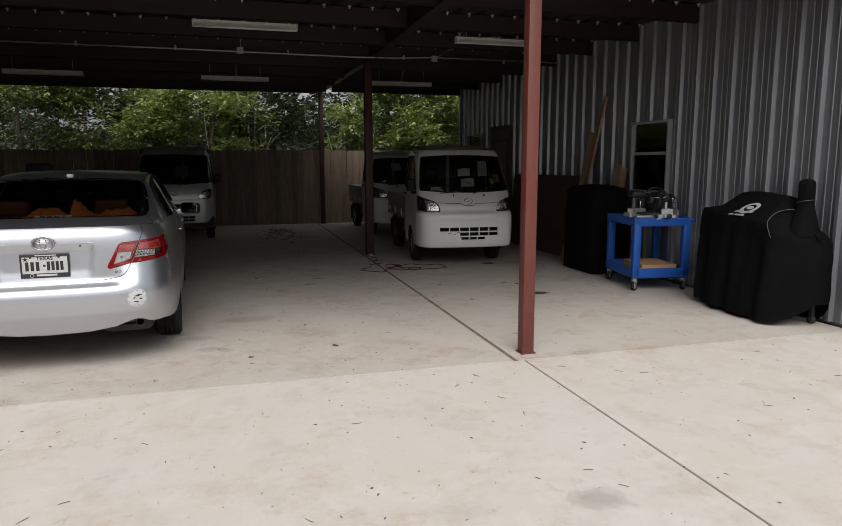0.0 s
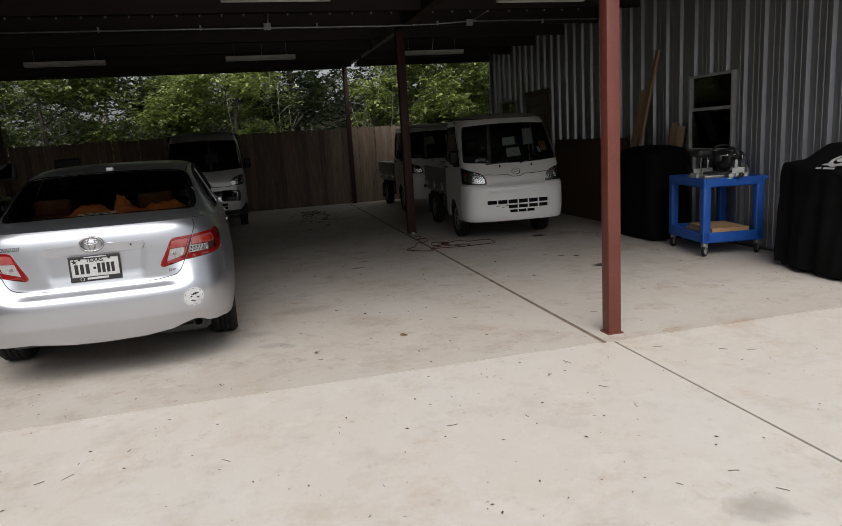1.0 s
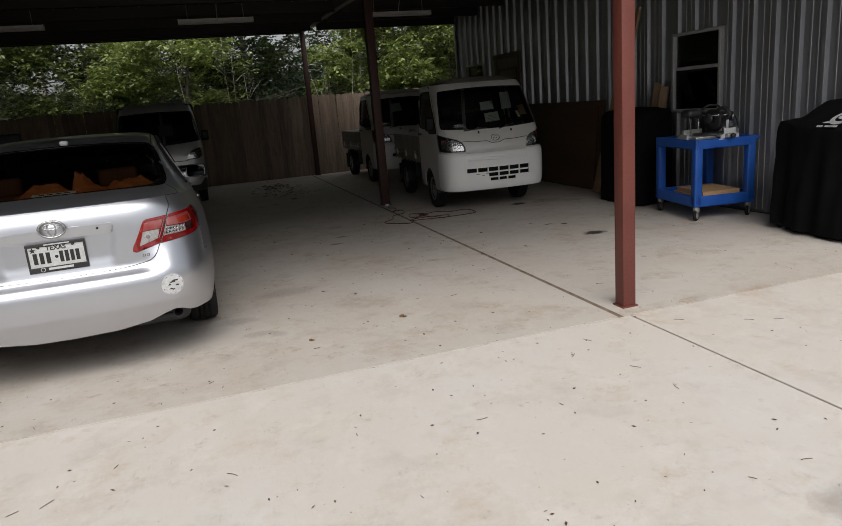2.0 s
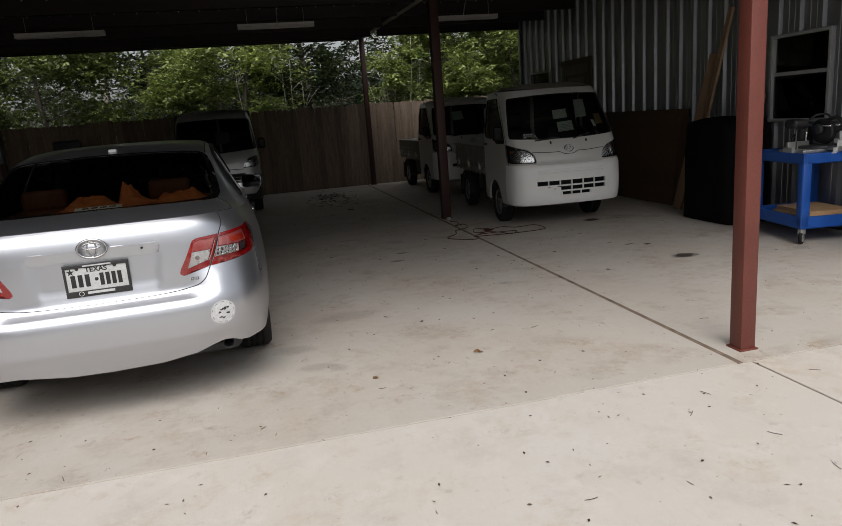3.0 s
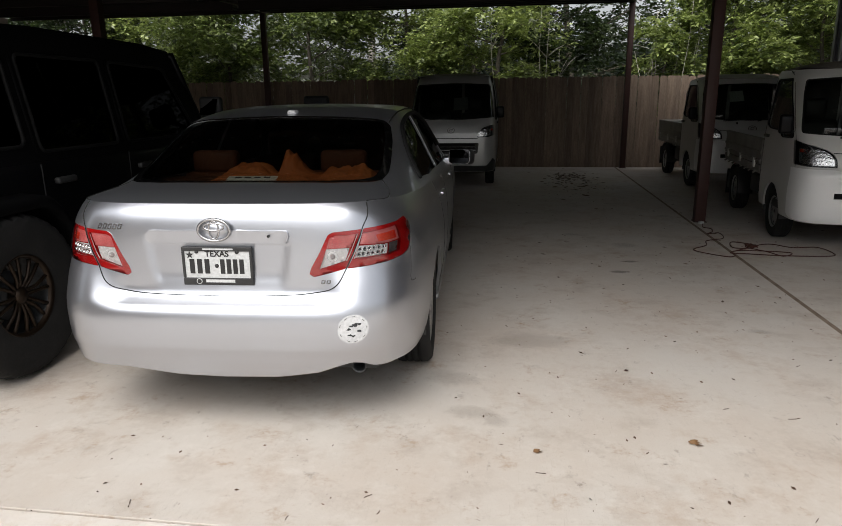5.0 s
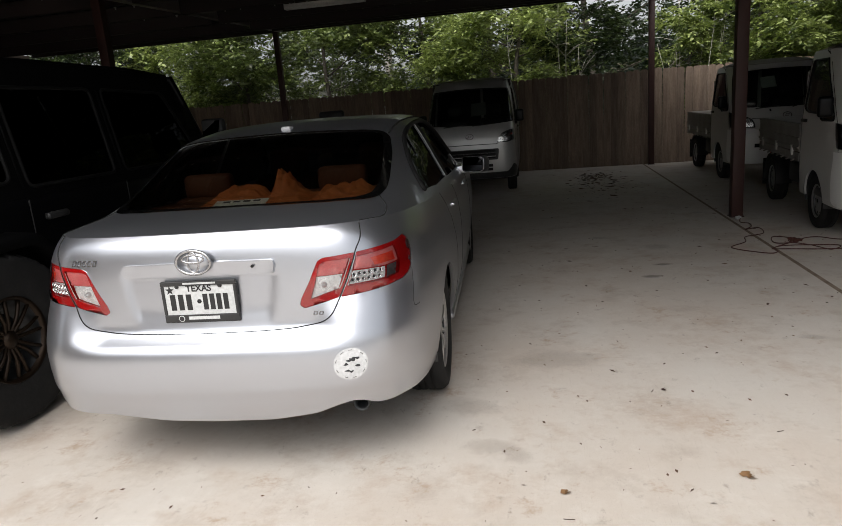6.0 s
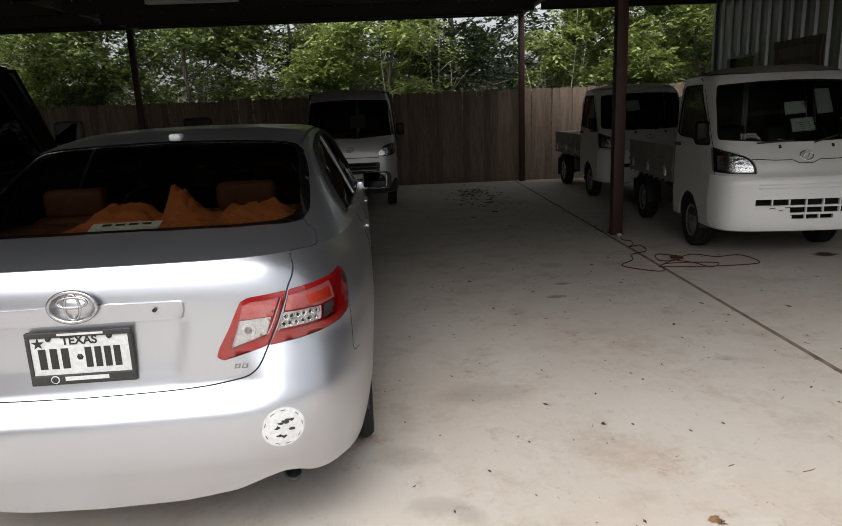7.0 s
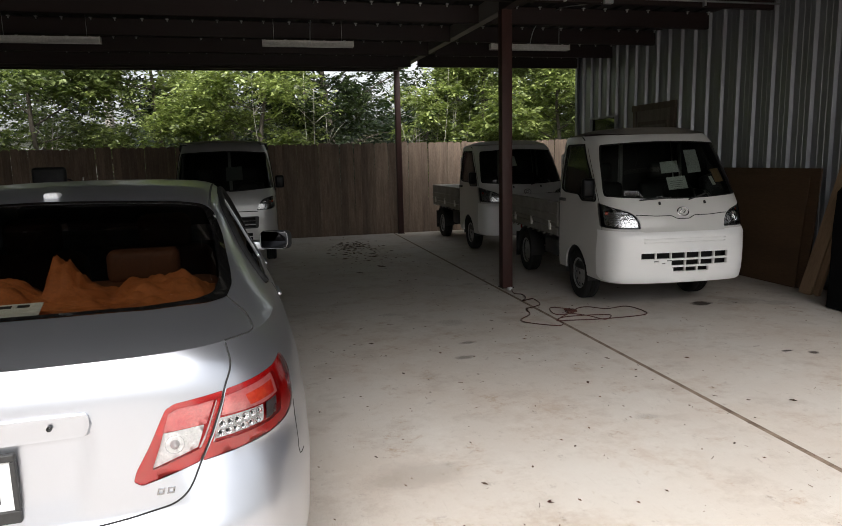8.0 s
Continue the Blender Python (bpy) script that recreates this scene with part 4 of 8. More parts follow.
# ---- silver saloon car ----
def saloon(m):
    car = thing("saloon_car", m, "silver four-door saloon car with tinted rear window and worn sticker", "car")
    plan = [(0, 0.0), (0.30, 0.006), (0.52, 0.022), (0.67, 0.065), (0.78, 0.16), (0.85, 0.33), (0.888, 0.62), (0.905, 1.05), (0.91, 1.7), (0.91, 3.0), (0.90, 3.8), (0.87, 4.2), (0.78, 4.52), (0.55, 4.72), (0.25, 4.79), (0, 4.80)]
    push = ([0.20, 0.26, 0.30, 0.36, 0.405, 0.425, 0.50, 0.56, 0.60, 0.618, 0.635, 0.655, 0.68, 0.80, 0.90, 0.96, 1.0, 1.03, 1.055, 1.09], [0.132, 0.054, 0.026, 0.010, 0.001, -0.006, -0.010, -0.008, -0.001, 0.009, 0.032, 0.058, 0.067, 0.073, 0.078, 0.083, 0.090, 0.103, 0.124, 0.157])
    width = ([0.18, 0.26, 0.34, 0.44, 0.60, 0.72, 0.84, 0.92, 0.98, 1.03, 1.09], [0.90, 0.945, 0.97, 0.99, 1.0, 0.998, 0.985, 0.962, 0.932, 0.90, 0.86])

    def recess(a, z):
        # pressed hollow round the plate in the boot lid
        half = 0.335 - 0.22 * (0.90 - z)
        inx = 1 - smooth01(abs(a), half - 0.026, half + 0.006)
        inz = smooth01(z, 0.675, 0.76) * (1 - smooth01(z, 0.90, 0.915))
        # the bumper's ledge runs only under the boot lid; outside it the corner rises smoothly to the lamps
        corner = interp(z, [0.56, 0.62, 0.70, 0.78], [-0.008, 0.004, 0.036, 0.072]) - interp(z, *push) if 0.56 < z < 0.78 else 0.0
        return 0.010 * inx * inz + corner * smooth01(abs(a), 0.42, 0.62)

    B = Shell(plan, push, width, (0.5, 1.9), recess)
    A = B.a_of_x
    belt_y = [0.0, 0.12, 0.5, 0.9, 1.4, 2.2, 3.2, 3.7, 4.2, 4.6, 4.8]
    belt_z = [1.055, 1.055, 1.035, 1.015, 0.995, 0.965, 0.93, 0.91, 0.85, 0.76, 0.70]

    def belt(a):
        y = np.interp(abs(a), B.s, B.py)
        return interp(y, belt_y, belt_z)

    edge = [(a, belt(a)) for a in np.arange(-B.half + 0.001, B.half, 0.03)] + [(B.half - 0.001, belt(B.half))]

    def arch(yc, r, side):
        # the wheel opening, as a line in a, z
        c = B.a_of_y(yc)
        out = []
        for k in range(25):
            t = math.pi * k / 24
            out.append((side * (c + r * math.cos(t)), 0.315 + r * math.sin(t)))
        return out

    # lower edge, lifted over the exhaust
    low_a, low_z = [-1.6, -1.1, -0.87, -0.46, -0.2, 0.0, 0.26, 0.45, 0.54, 0.60, 0.65, 0.70, 0.76, 0.85, 1.1, 1.6], [0.27, 0.30, 0.321, 0.328, 0.295, 0.288, 0.292, 0.318, 0.350, 0.366, 0.358, 0.336, 0.327, 0.327, 0.30, 0.27]
    low = lambda a: interp(a, low_a, low_z) if abs(a) < 1.6 else interp(np.interp(abs(a), B.s, B.py), [0.9, 1.9, 3.3, 4.2, 4.8], [0.27, 0.20, 0.20, 0.22, 0.22])
    bottom = []
    for a in np.arange(B.half, -B.half, -0.02):
        bottom.append((a, low(a)))
    # wheel openings break the lower edge
    def with_arches(line):
        out, used = [], set()
        for a, z in line:
            hit = None
            for yc in (1.005, 3.79):
                for side in (1, -1):
                    c = side * B.a_of_y(yc)
                    if abs(a - c) < 0.355:
                        hit = (yc, side)
            if hit:
                if hit not in used:
                    used.add(hit)
                    arc = [p for p in arch(hit[0], 0.355, hit[1]) if p[1] > low(p[0])]
                    if arc[0][0] < arc[-1][0]:
                        arc = arc[::-1]
                    out += arc
            else:
                out.append((a, z))
        return out

    outline = edge + with_arches(bottom)
    # tail lamps: inner part on the boot lid, outer part on the wing
    def fit(poly, side, r=0.007):
        return rounded([(side * A(x), z) for x, z in poly], r)

    LAMPS = {
        "boot_lamp": [(0.4030, 0.7550), (0.4130, 0.7820), (0.4890, 0.9020), (0.5050, 0.9250), (0.5310, 0.9360), (0.6575, 0.9450), (0.5615, 0.7770), (0.4220, 0.7420)],
        "tail_lamp": [(0.6650, 0.9460), (0.7580, 0.9520), (0.8050, 0.9560), (0.8350, 0.9680), (0.8415, 0.9510), (0.8380, 0.8910), (0.8280, 0.8440), (0.8190, 0.8200), (0.7970, 0.8040), (0.7480, 0.7940), (0.6750, 0.7860), (0.5682, 0.7770)],
    }
    # openings of the red rim and what shows in them: (name, outline, material, depth)
    OPEN = {
        "boot_lamp": [(0.4470, 0.7740), (0.4830, 0.8560), (0.5090, 0.9120), (0.5350, 0.9210), (0.6370, 0.9260), (0.5690, 0.8080)],
        "tail_lamp": [(0.5980, 0.8150), (0.6470, 0.9280), (0.7590, 0.9370), (0.8030, 0.9420), (0.8030, 0.8760), (0.7890, 0.8290), (0.7470, 0.8200)],
    }
    INSIDE = {
        "boot_lamp": [("stop_lens", [(0.4870, 0.8640), (0.5090, 0.9120), (0.5350, 0.9210), (0.6290, 0.9250), (0.5950, 0.8680)], M_PINK, -0.010), ("reverse_lens", [(0.4490, 0.7760), (0.4850, 0.8610), (0.5890, 0.8650), (0.5630, 0.8090)], M_LAMPBACK, -0.016), ("lens_edge", [(0.5640, 0.8090), (0.6350, 0.9260), (0.6420, 0.9260), (0.5720, 0.8090)], M_LENSEDGE, -0.007)],
        "tail_lamp": [("stop_lens", [(0.6370, 0.8790), (0.6610, 0.9270), (0.7590, 0.9360), (0.8010, 0.9400), (0.8010, 0.8800), (0.7540, 0.8740)], M_PINK, -0.012), ("bright_reflector", [(0.7190, 0.8830), (0.7130, 0.9140), (0.7930, 0.9230), (0.7930, 0.8860)], M_REDLIGHT, -0.0112), ("led_band", [(0.6070, 0.8200), (0.6330, 0.8720), (0.7570, 0.8690), (0.7460, 0.8250)], M_LAMPBACK, -0.018), ("smoked_lens", [(0.7500, 0.8260), (0.7610, 0.8710), (0.7950, 0.8740), (0.7830, 0.8310)], M_SMOKE, -0.012), ("lens_edge", [(0.5960, 0.8170), (0.6470, 0.9280), (0.6540, 0.9280), (0.6040, 0.8170)], M_LENSEDGE, -0.007)],
    }
    lamps = {(n, sd): fit(LAMPS[n], sd) for n in LAMPS for sd in (1, -1)}
    part("body", patch(B.at, outline, 0.019, list(lamps.values()), depth=0.02), M_SILVER, car, "bright silver metallic paint")
    for (name, side), poly in lamps.items():
        lampob = part(name, patch(B.over(-0.022), poly, 0.02), M_RED, car, "red and clear tail lamp")
        part("lens", patch(B.over(0.002), poly, 0.02, depth=0.02), M_LENS, lampob)
        part("lamp_rim", patch(B.over(-0.004), poly, 0.02, [fit(OPEN[name], side, 0.008)], depth=0.016), M_RED, lampob)
        for nm, pl, mat, dp in INSIDE[name]:
            part(nm, patch(B.over(dp), fit(pl, side, 0.003), 0.012), mat, lampob)
        if name == "boot_lamp":
            a, z = side * A(0.509), 0.828
            q = B.normal(a, z).to_track_quat("X", "Z").to_matrix().to_4x4()
            part("bulb", lathe(bmesh.new(), [(0.0005, 0.016), (0.009, 0.012), (0.012, 0.0), (0.020, -0.004), (0.024, 0.002)], 14, "x", Matrix.Translation(B.at(a, z) - B.normal(a, z) * 0.016) @ q), M_LED, lampob, "clear reverse bulb in its bowl")
        else:
            for rr in range(2):
                for k in range(6):
                    a, z = side * A(0.624 + 0.0205 * k + 0.010 * rr), 0.835 + 0.0225 * rr + 0.0006 * k
                    nrm = B.normal(a, z)
                    q = nrm.to_track_quat("X", "Z").to_matrix().to_4x4()
                    mt = Matrix.Translation(B.at(a, z) - nrm * 0.0165) @ q
                    part("led_bowl", lathe(bmesh.new(), [(0.0005, 0.002), (0.004, 0.0015), (0.0085, 0.008), (0.0098, 0.010), (0.0104, 0.006)], 10, "x", mt), M_REFLECT, lampob)
                    part("led_chip", lathe(bmesh.new(), [(0.0035, 0.0015), (0.003, 0.004), (0.0003, 0.005)], 8, "x", mt), M_GAP, lampob)
    # upper body as a height over the plan
    top_y = [0.0, 0.05, 0.12, 0.18, 0.25, 0.45, 0.60, 0.80, 1.05, 1.29, 1.42, 1.7, 2.1, 2.5, 2.85, 3.1, 3.7, 3.85, 4.2, 4.55, 4.75, 4.81]
    top_z = [1.02, 1.03, 1.052, 1.074, 1.087, 1.100, 1.112, 1.20, 1.308, 1.393, 1.414, 1.444, 1.456, 1.452, 1.42, 1.355, 1.06, 1.025, 0.97, 0.88, 0.78, 0.70]
    fy = np.linspace(0.0, 4.81, 300)
    fz = np.interp(fy, top_y, top_z)
    ker = np.hanning(15)
    fz = np.convolve(np.r_[np.full(7, fz[0]), fz, np.full(7, fz[-1])], ker / ker.sum(), "valid")
    rim_pts = [B.at(a, z) for a, z in edge]
    half_pts = [(p.x, p.y, p.z) for p in rim_pts if p.x >= 0]
    half_pts.sort(key=lambda p: p[1])
    ey, ex, ez = (np.array([p[i] for p in half_pts]) for i in (1, 0, 2))
    sec_t = np.array([0, 0.36, 0.575, 0.67, 0.72, 0.77, 0.83, 0.90, 1.0])
    sec_f = np.array([1, 0.99, 0.97, 0.945, 0.91, 0.80, 0.60, 0.35, 0.0])
    st = np.linspace(0, 1, 120)
    sf = np.interp(st, sec_t, sec_f)
    k2 = np.hanning(13)
    sf = np.convolve(np.r_[np.full(6, 1.0), sf, sf[-1] - 0.021 * np.arange(1, 7)], k2 / k2.sum(), "valid")
    sf[-1] = 0.0

    def upper(x, y):
        top, b = float(np.interp(y, fy, fz)), float(np.interp(y, ey, ez))
        w = max(0.02, float(np.interp(y, ey, ex)))
        t = min(1.0, abs(x) / w)
        green = smooth01(top - b, 0.08, 0.30)
        flat = 1 - t ** 5
        f = (1 - green) * flat + green * float(np.interp(t, st, sf))
        return Vector((x, y, b + max(top - b, 0.0) * f))

    def xs(y, z):
        # where the flank of the cabin stands at a height
        top, b = float(np.interp(y, fy, fz)), float(np.interp(y, ey, ez))
        f = (z - b) / (top - b)
        return float(np.interp(y, ey, ex)) * float(np.interp(-f, -sf, st))

    half_glass = [(0.20, 0.476), (0.43, 0.487), (0.58, 0.556), (0.642, 0.628), (0.662, 0.74), (0.659, 0.85), (0.639, 1.10), (0.611, 1.25), (0.573, 1.275), (0.34, 1.282), (0.10, 1.292)]
    rear_glass = rounded(half_glass + [(-x, y) for x, y in half_glass[::-1]], 0.03)
    screen = rounded([(-0.56, 2.98), (0, 3.02), (0.56, 2.98), (0.72, 3.6), (0, 3.72), (-0.72, 3.6)], 0.05)

    def side_window(pts, s):
        poly = [(s * xs(y, z), y) for y, z in pts]
        return rounded(poly, 0.012, 2)

    wins = []
    for s in (1, -1):
        wins.append(side_window([(1.09, 1.050), (1.23, 1.20), (1.42, 1.305), (1.65, 1.350), (1.84, 1.368), (2.05, 1.378), (2.05, 1.02), (1.5, 1.028)], s))
        wins.append(side_window([(2.11, 1.378), (2.5, 1.372), (2.80, 1.29), (3.10, 1.10), (3.15, 0.99), (2.6, 1.0), (2.11, 1.015)], s))
    rim_poly = [(p.x, p.y) for p in rim_pts]
    part("roof", patch(upper, rim_poly, 0.031, [rear_glass, screen] + wins, depth=0.004), M_SILVER, car, "silver roof, boot lid and pillars")

    def upper_lift(h):
        def fn(x, y):
            e = 0.01
            n = (upper(x + e, y) - upper(x - e, y)).cross(upper(x, y + e) - upper(x, y - e)).normalized()
            return upper(x, y) + n * h
        return fn

    part("rear_window", patch(upper_lift(-0.004), rear_glass, 0.06), M_TINT, car, "dark tinted rear window")
    part("windscreen", patch(upper_lift(-0.004), screen, 0.08), M_DARKGLASS, car)
    part("headliner", box(bmesh.new(), (-0.50, 1.46, 1.37), (0.50, 2.75, 1.385), 0.005), M_BLACK, car)
    for w in wins:
        part("side_window", patch(upper_lift(-0.006), w, 0.06), M_DARKGLASS, car)
    # black band round the rear glass
    inner = [(x * 0.945, 0.90 + (y - 0.90) * (0.94 if y > 0.9 else 0.925)) for x, y in rear_glass]
    outer = [(x * 1.006, 0.90 + (y - 0.90) * 1.010) for x, y in rear_glass]
    part("window_seal", patch(upper_lift(0.0035), outer, 0.025, [inner]), M_BAND, car, "glossy black glass border")
    for s in (1, -1):
        pts = [(1.09, 1.050), (1.23, 1.20), (1.42, 1.305), (1.65, 1.350), (1.84, 1.368), (2.1, 1.380), (2.5, 1.374), (2.80, 1.29), (3.10, 1.10)]
        part("window_trim", tube(bmesh.new(), [upper_lift(0.004)(s * xs(y, z), y) for y, z in spline(pts, n=5)], 0.016, 6), M_SEAL, car)
        pil = [(s * xs(2.14, z), 2.14) for z in (1.378, 1.3, 1.2, 1.1, 1.02)] + [(s * xs(2.02, z), 2.02) for z in (1.02, 1.1, 1.2, 1.3, 1.378)]
        part("door_pillar", patch(upper_lift(0.006), pil, 0.03), M_SEAL, car, "black pillar between the door windows")
        # roof ditch
        part("panel_seam", tube(bmesh.new(), [upper_lift(0.0)(s * 0.60 * (1 + 0.01 * k / 20), 1.29 + 1.6 * k / 20) for k in range(21)], 0.005, 6), M_GAP, car)
        # boot lid gap over the deck
        deck = [(0.648, 0.642), (0.695, 0.530), (0.715, 0.385), (0.707, 0.316), (0.673, 0.262), (0.648, 0.234), (0.636, 0.222)]
        part("panel_seam", tube(bmesh.new(), [upper_lift(0.0)(s * x, y) for x, y in spline(deck, n=6)], 0.0026, 6), M_GAP, car)
        part("panel_seam", B.line([(s * a, z) for a, z in spline([(A(0.719), 1.050), (A(0.705), 1.003), (A(0.661), 0.946), (A(0.608), 0.856), (A(0.563), 0.774), (A(0.537), 0.728), (A(0.512), 0.701), (A(0.475), 0.683), (A(0.408), 0.671), (A(0.327), 0.664), (A(0.2), 0.660), (0, 0.658), (-0.03, 0.658)], n=10)], 0.0024, 0.0012), M_GAP, car)
        part("panel_seam", B.line([(s * a, z) for a, z in dense([(0.932, 0.83), (0.916, 0.70), (0.924, 0.680), (0.945, 0.676), (0.99, 0.678)], 0.02, False)], 0.0015), M_GAP, car)
        # doors
        for yk in (1.52, 2.08, 3.22):
            a = B.a_of_y(yk)
            lean = 0.22 if yk < 1.6 else 0.0
            part("panel_seam", B.line([(s * (a - lean * smooth01(z, 0.6, 1.0) + (0.10 if yk < 1.6 else 0)), z) for z in np.arange(0.30, belt(a) + 0.01, 0.03)], 0.002), M_GAP, car)
        for yk in (1.78, 2.85):
            a = B.a_of_y(yk)
            p = B.at(s * a, 0.88)
            hd = box(bmesh.new(), (-0.012, -0.09, -0.010), (0.018, 0.09, 0.011), 0.009, Matrix.Translation(p) @ Matrix.Diagonal((s, 1, 1, 1)))
            part("door_handle", hd, M_SILVER, car)
        part("sill", B.line([(s * B.a_of_y(y), 0.235) for y in np.arange(1.45, 3.48, 0.1)], 0.03), M_SILVER, car)
        # mirror
        mp = Vector((s * 0.985, 3.02, 1.0))
        mir = part("mirror", box(bmesh.new(), (-0.098, -0.06, -0.064), (0.098, 0.08, 0.064), 0.035, Matrix.Translation(mp) @ Matrix.Rotation(-s * 0.34, 4, "Z") @ Matrix.Rotation(-0.10, 4, "X"), 3), M_TOOLGREY, car)
        part("mirror_glass", box(bmesh.new(), (-0.086, -0.003, -0.053), (0.086, 0.003, 0.053), 0.002, Matrix.Translation(mp) @ Matrix.Rotation(-s * 0.34, 4, "Z") @ Matrix.Rotation(-0.10, 4, "X") @ Matrix.Translation((0, -0.061, 0))), M_MIRROR, mir, "mirror glass")
        part("mirror_arm", box(bmesh.new(), (-0.06, -0.03, -0.04), (0.04, 0.04, 0.03), 0.015, Matrix.Translation((s * 0.87, 3.05, 0.97))), M_SILVER, mir)
        mm = Matrix.Translation(mp) @ Matrix.Rotation(-s * 0.34, 4, "Z") @ Matrix.Rotation(-0.10, 4, "X")
        rimp = rounded([(-0.092, -0.059), (0.092, -0.059), (0.092, 0.059), (-0.092, 0.059)], 0.04, 5)
        part("mirror_rim", tube(bmesh.new(), [mm @ Vector((u, -0.056, v)) for u, v in rimp], 0.005, 6, True), M_BADGE, mir, "bright rim of the mirror")
    # boot grip bar, emblem, letters as plain bars, lock
    gar = [(A(-0.325), 0.890), (A(-0.333), 0.945), (A(-0.09), 0.948), (0.0, 0.949), (A(0.09), 0.948), (A(0.333), 0.945), (A(0.325), 0.890)]
    part("boot_grip", patch(B.over(0.013), rounded(gar, 0.012), 0.03, depth=0.012), M_SILVER, car)
    em = bmesh.new()
    cz, c0 = 0.952, Vector((0, B.at(0, 0.952).y - 0.024, 0.952))
    ring = lambda rx, rz, dx=0, dz=0: [c0 + Vector((dx + rx * math.cos(k * math.tau / 36), 0, dz + rz * math.sin(k * math.tau / 36))) for k in range(36)]
    tube(em, ring(0.070, 0.047), 0.0065, 8, True)
    part("emblem", em, M_EMBLEM, car, "chrome oval emblem")
    part("emblem_plate", lathe(bmesh.new(), [(0.066, 0.012), (0.064, 0.0), (0.001, 0.0)], 36, "y", Matrix.Translation(c0) @ Matrix.Diagonal((1, 1, 0.66, 1))), M_SILVER, car)
    em2 = bmesh.new()
    tube(em2, ring(0.022, 0.040), 0.0045, 6, True)
    part("emblem_inset", em2, M_EMBLEM, car)
    part("emblem_inset", tube(bmesh.new(), ring(0.044, 0.016, 0, 0.014), 0.0045, 6, True), M_EMBLEM, car)
    lockp = B.at(A(0.245), 0.925)
    part("boot_lock", lathe(bmesh.new(), [(0.006, -0.022), (0.006, -0.014), (0.001, -0.0145)], 14, "y", Matrix.Translation(lockp)), M_BLACK, car)
    for x0, x1, z, h, n in ((-0.582, -0.452, 0.958, 0.024, 5), (0.452, 0.500, 0.722, 0.015, 2)):
        for k in range(n):
            u0 = x0 + (x1 - x0) * k / n
            u1 = u0 + (x1 - x0) / n * 0.72
            poly = [(A(u0), z - h / 2), (A(u1), z - h / 2), (A(u1 + 0.004), z + h / 2), (A(u0 + 0.004), z + h / 2)]
            part("badge_bar", patch(B.over(0.004), poly, 0.01, [[(A(u0 + 0.005), z - h * 0.25), (A(u1 - 0.004), z - h * 0.25), (A(u1 - 0.002), z + h * 0.28), (A(u0 + 0.007), z + h * 0.28)]], depth=0.004), M_BADGE, car)
    # plate and its frame
    py = 0.068
    plate = part("number_plate", box(bmesh.new(), (-0.150, py, 0.716), (0.150, py + 0.006, 0.868), 0.002), M_PLATE, car, "white number plate in a black frame", smooth=False)
    part("plate_frame", boxes(((-0.157, py - 0.006, 0.706), (0.157, py + 0.012, 0.738)), ((-0.157, py - 0.006, 0.858), (0.157, py + 0.012, 0.876)), ((-0.157, py - 0.006, 0.738), (-0.145, py + 0.012, 0.858)), ((0.145, py - 0.006, 0.738), (0.157, py + 0.012, 0.858)), bevel=0.003), M_BLACK, plate, smooth=False)
    ink = [(-0.125 + 0.0335 * k, 0.022) for k in (0, 1, 2)] + [(0.012 + 0.0285 * k, 0.020) for k in (0, 1, 2, 3)]
    for x, w in ink:
        part("plate_bar", boxes(((x, py - 0.001, 0.757), (x + w, py + 0.001, 0.822))), M_INK, plate, smooth=False)
    part("plate_mark", lathe(bmesh.new(), [(0.010, 0.0), (0.010, -0.001), (0.001, -0.001)], 6, "y", pose(-0.004, py, 0.792)), M_INK, plate)
    star = [(0.020 * (1 if k % 2 == 0 else 0.4) * math.sin(k * math.pi / 5), 0.020 * (1 if k % 2 == 0 else 0.4) * math.cos(k * math.pi / 5)) for k in range(10)]
    part("plate_star", patch(lambda u, v: Vector((u - 0.122, py - 0.001, v + 0.840)), star, 0.02), M_INK, plate)
    part("frame_bar", boxes(((-0.06, py - 0.007, 0.864), (0.075, py - 0.005, 0.871))), M_PLATE, plate, smooth=False)
    part("frame_bar", boxes(((-0.055, py - 0.007, 0.719), (0.075, py - 0.005, 0.732))), M_PLATE, plate, smooth=False)
    part("frame_bar", lathe(bmesh.new(), [(0.013, -0.001), (0.010, -0.002)], 16, "y", pose(-0.085, py - 0.006, 0.724)), M_PLATE, plate)
    for x in (-0.09, 0.09):
        part("plate_screw", lathe(bmesh.new(), [(0.009, 0.0), (0.008, -0.004), (0.001, -0.005)], 12, "y", pose(x, py, 0.855)), M_BLACK, plate)
    fc = bpy.data.curves.new("state_name", "FONT")
    fc.body, fc.size, fc.align_x, fc.extrude = "TEXAS", 0.036, "CENTER", 0.0006
    fc.offset = 0.0009
    tmp = new("state_name", fc)
    bpy.context.view_layer.update()
    me = bpy.data.meshes.new_from_object(tmp)
    bpy.data.objects.remove(tmp)
    tx = new("state_name", me)
    me.materials.append(M_INK)
    tx.parent, tx.matrix_basis = plate, pose(0, py - 0.0012, 0.834, 90)
    # sticker on the bumper, drawn as plain marks
    sa, sz = A(0.597), 0.526
    disc = [(sa + 0.068 * math.cos(k * math.tau / 32) * (1 + 0.02 * math.sin(7 * k)), sz + 0.064 * math.sin(k * math.tau / 32)) for k in range(32)]
    st_ob = part("sticker", patch(B.over(0.0015), disc, 0.02, depth=0.002), M_STICKER, car, "worn round white sticker with grey marks")
    rs = random.Random(3)
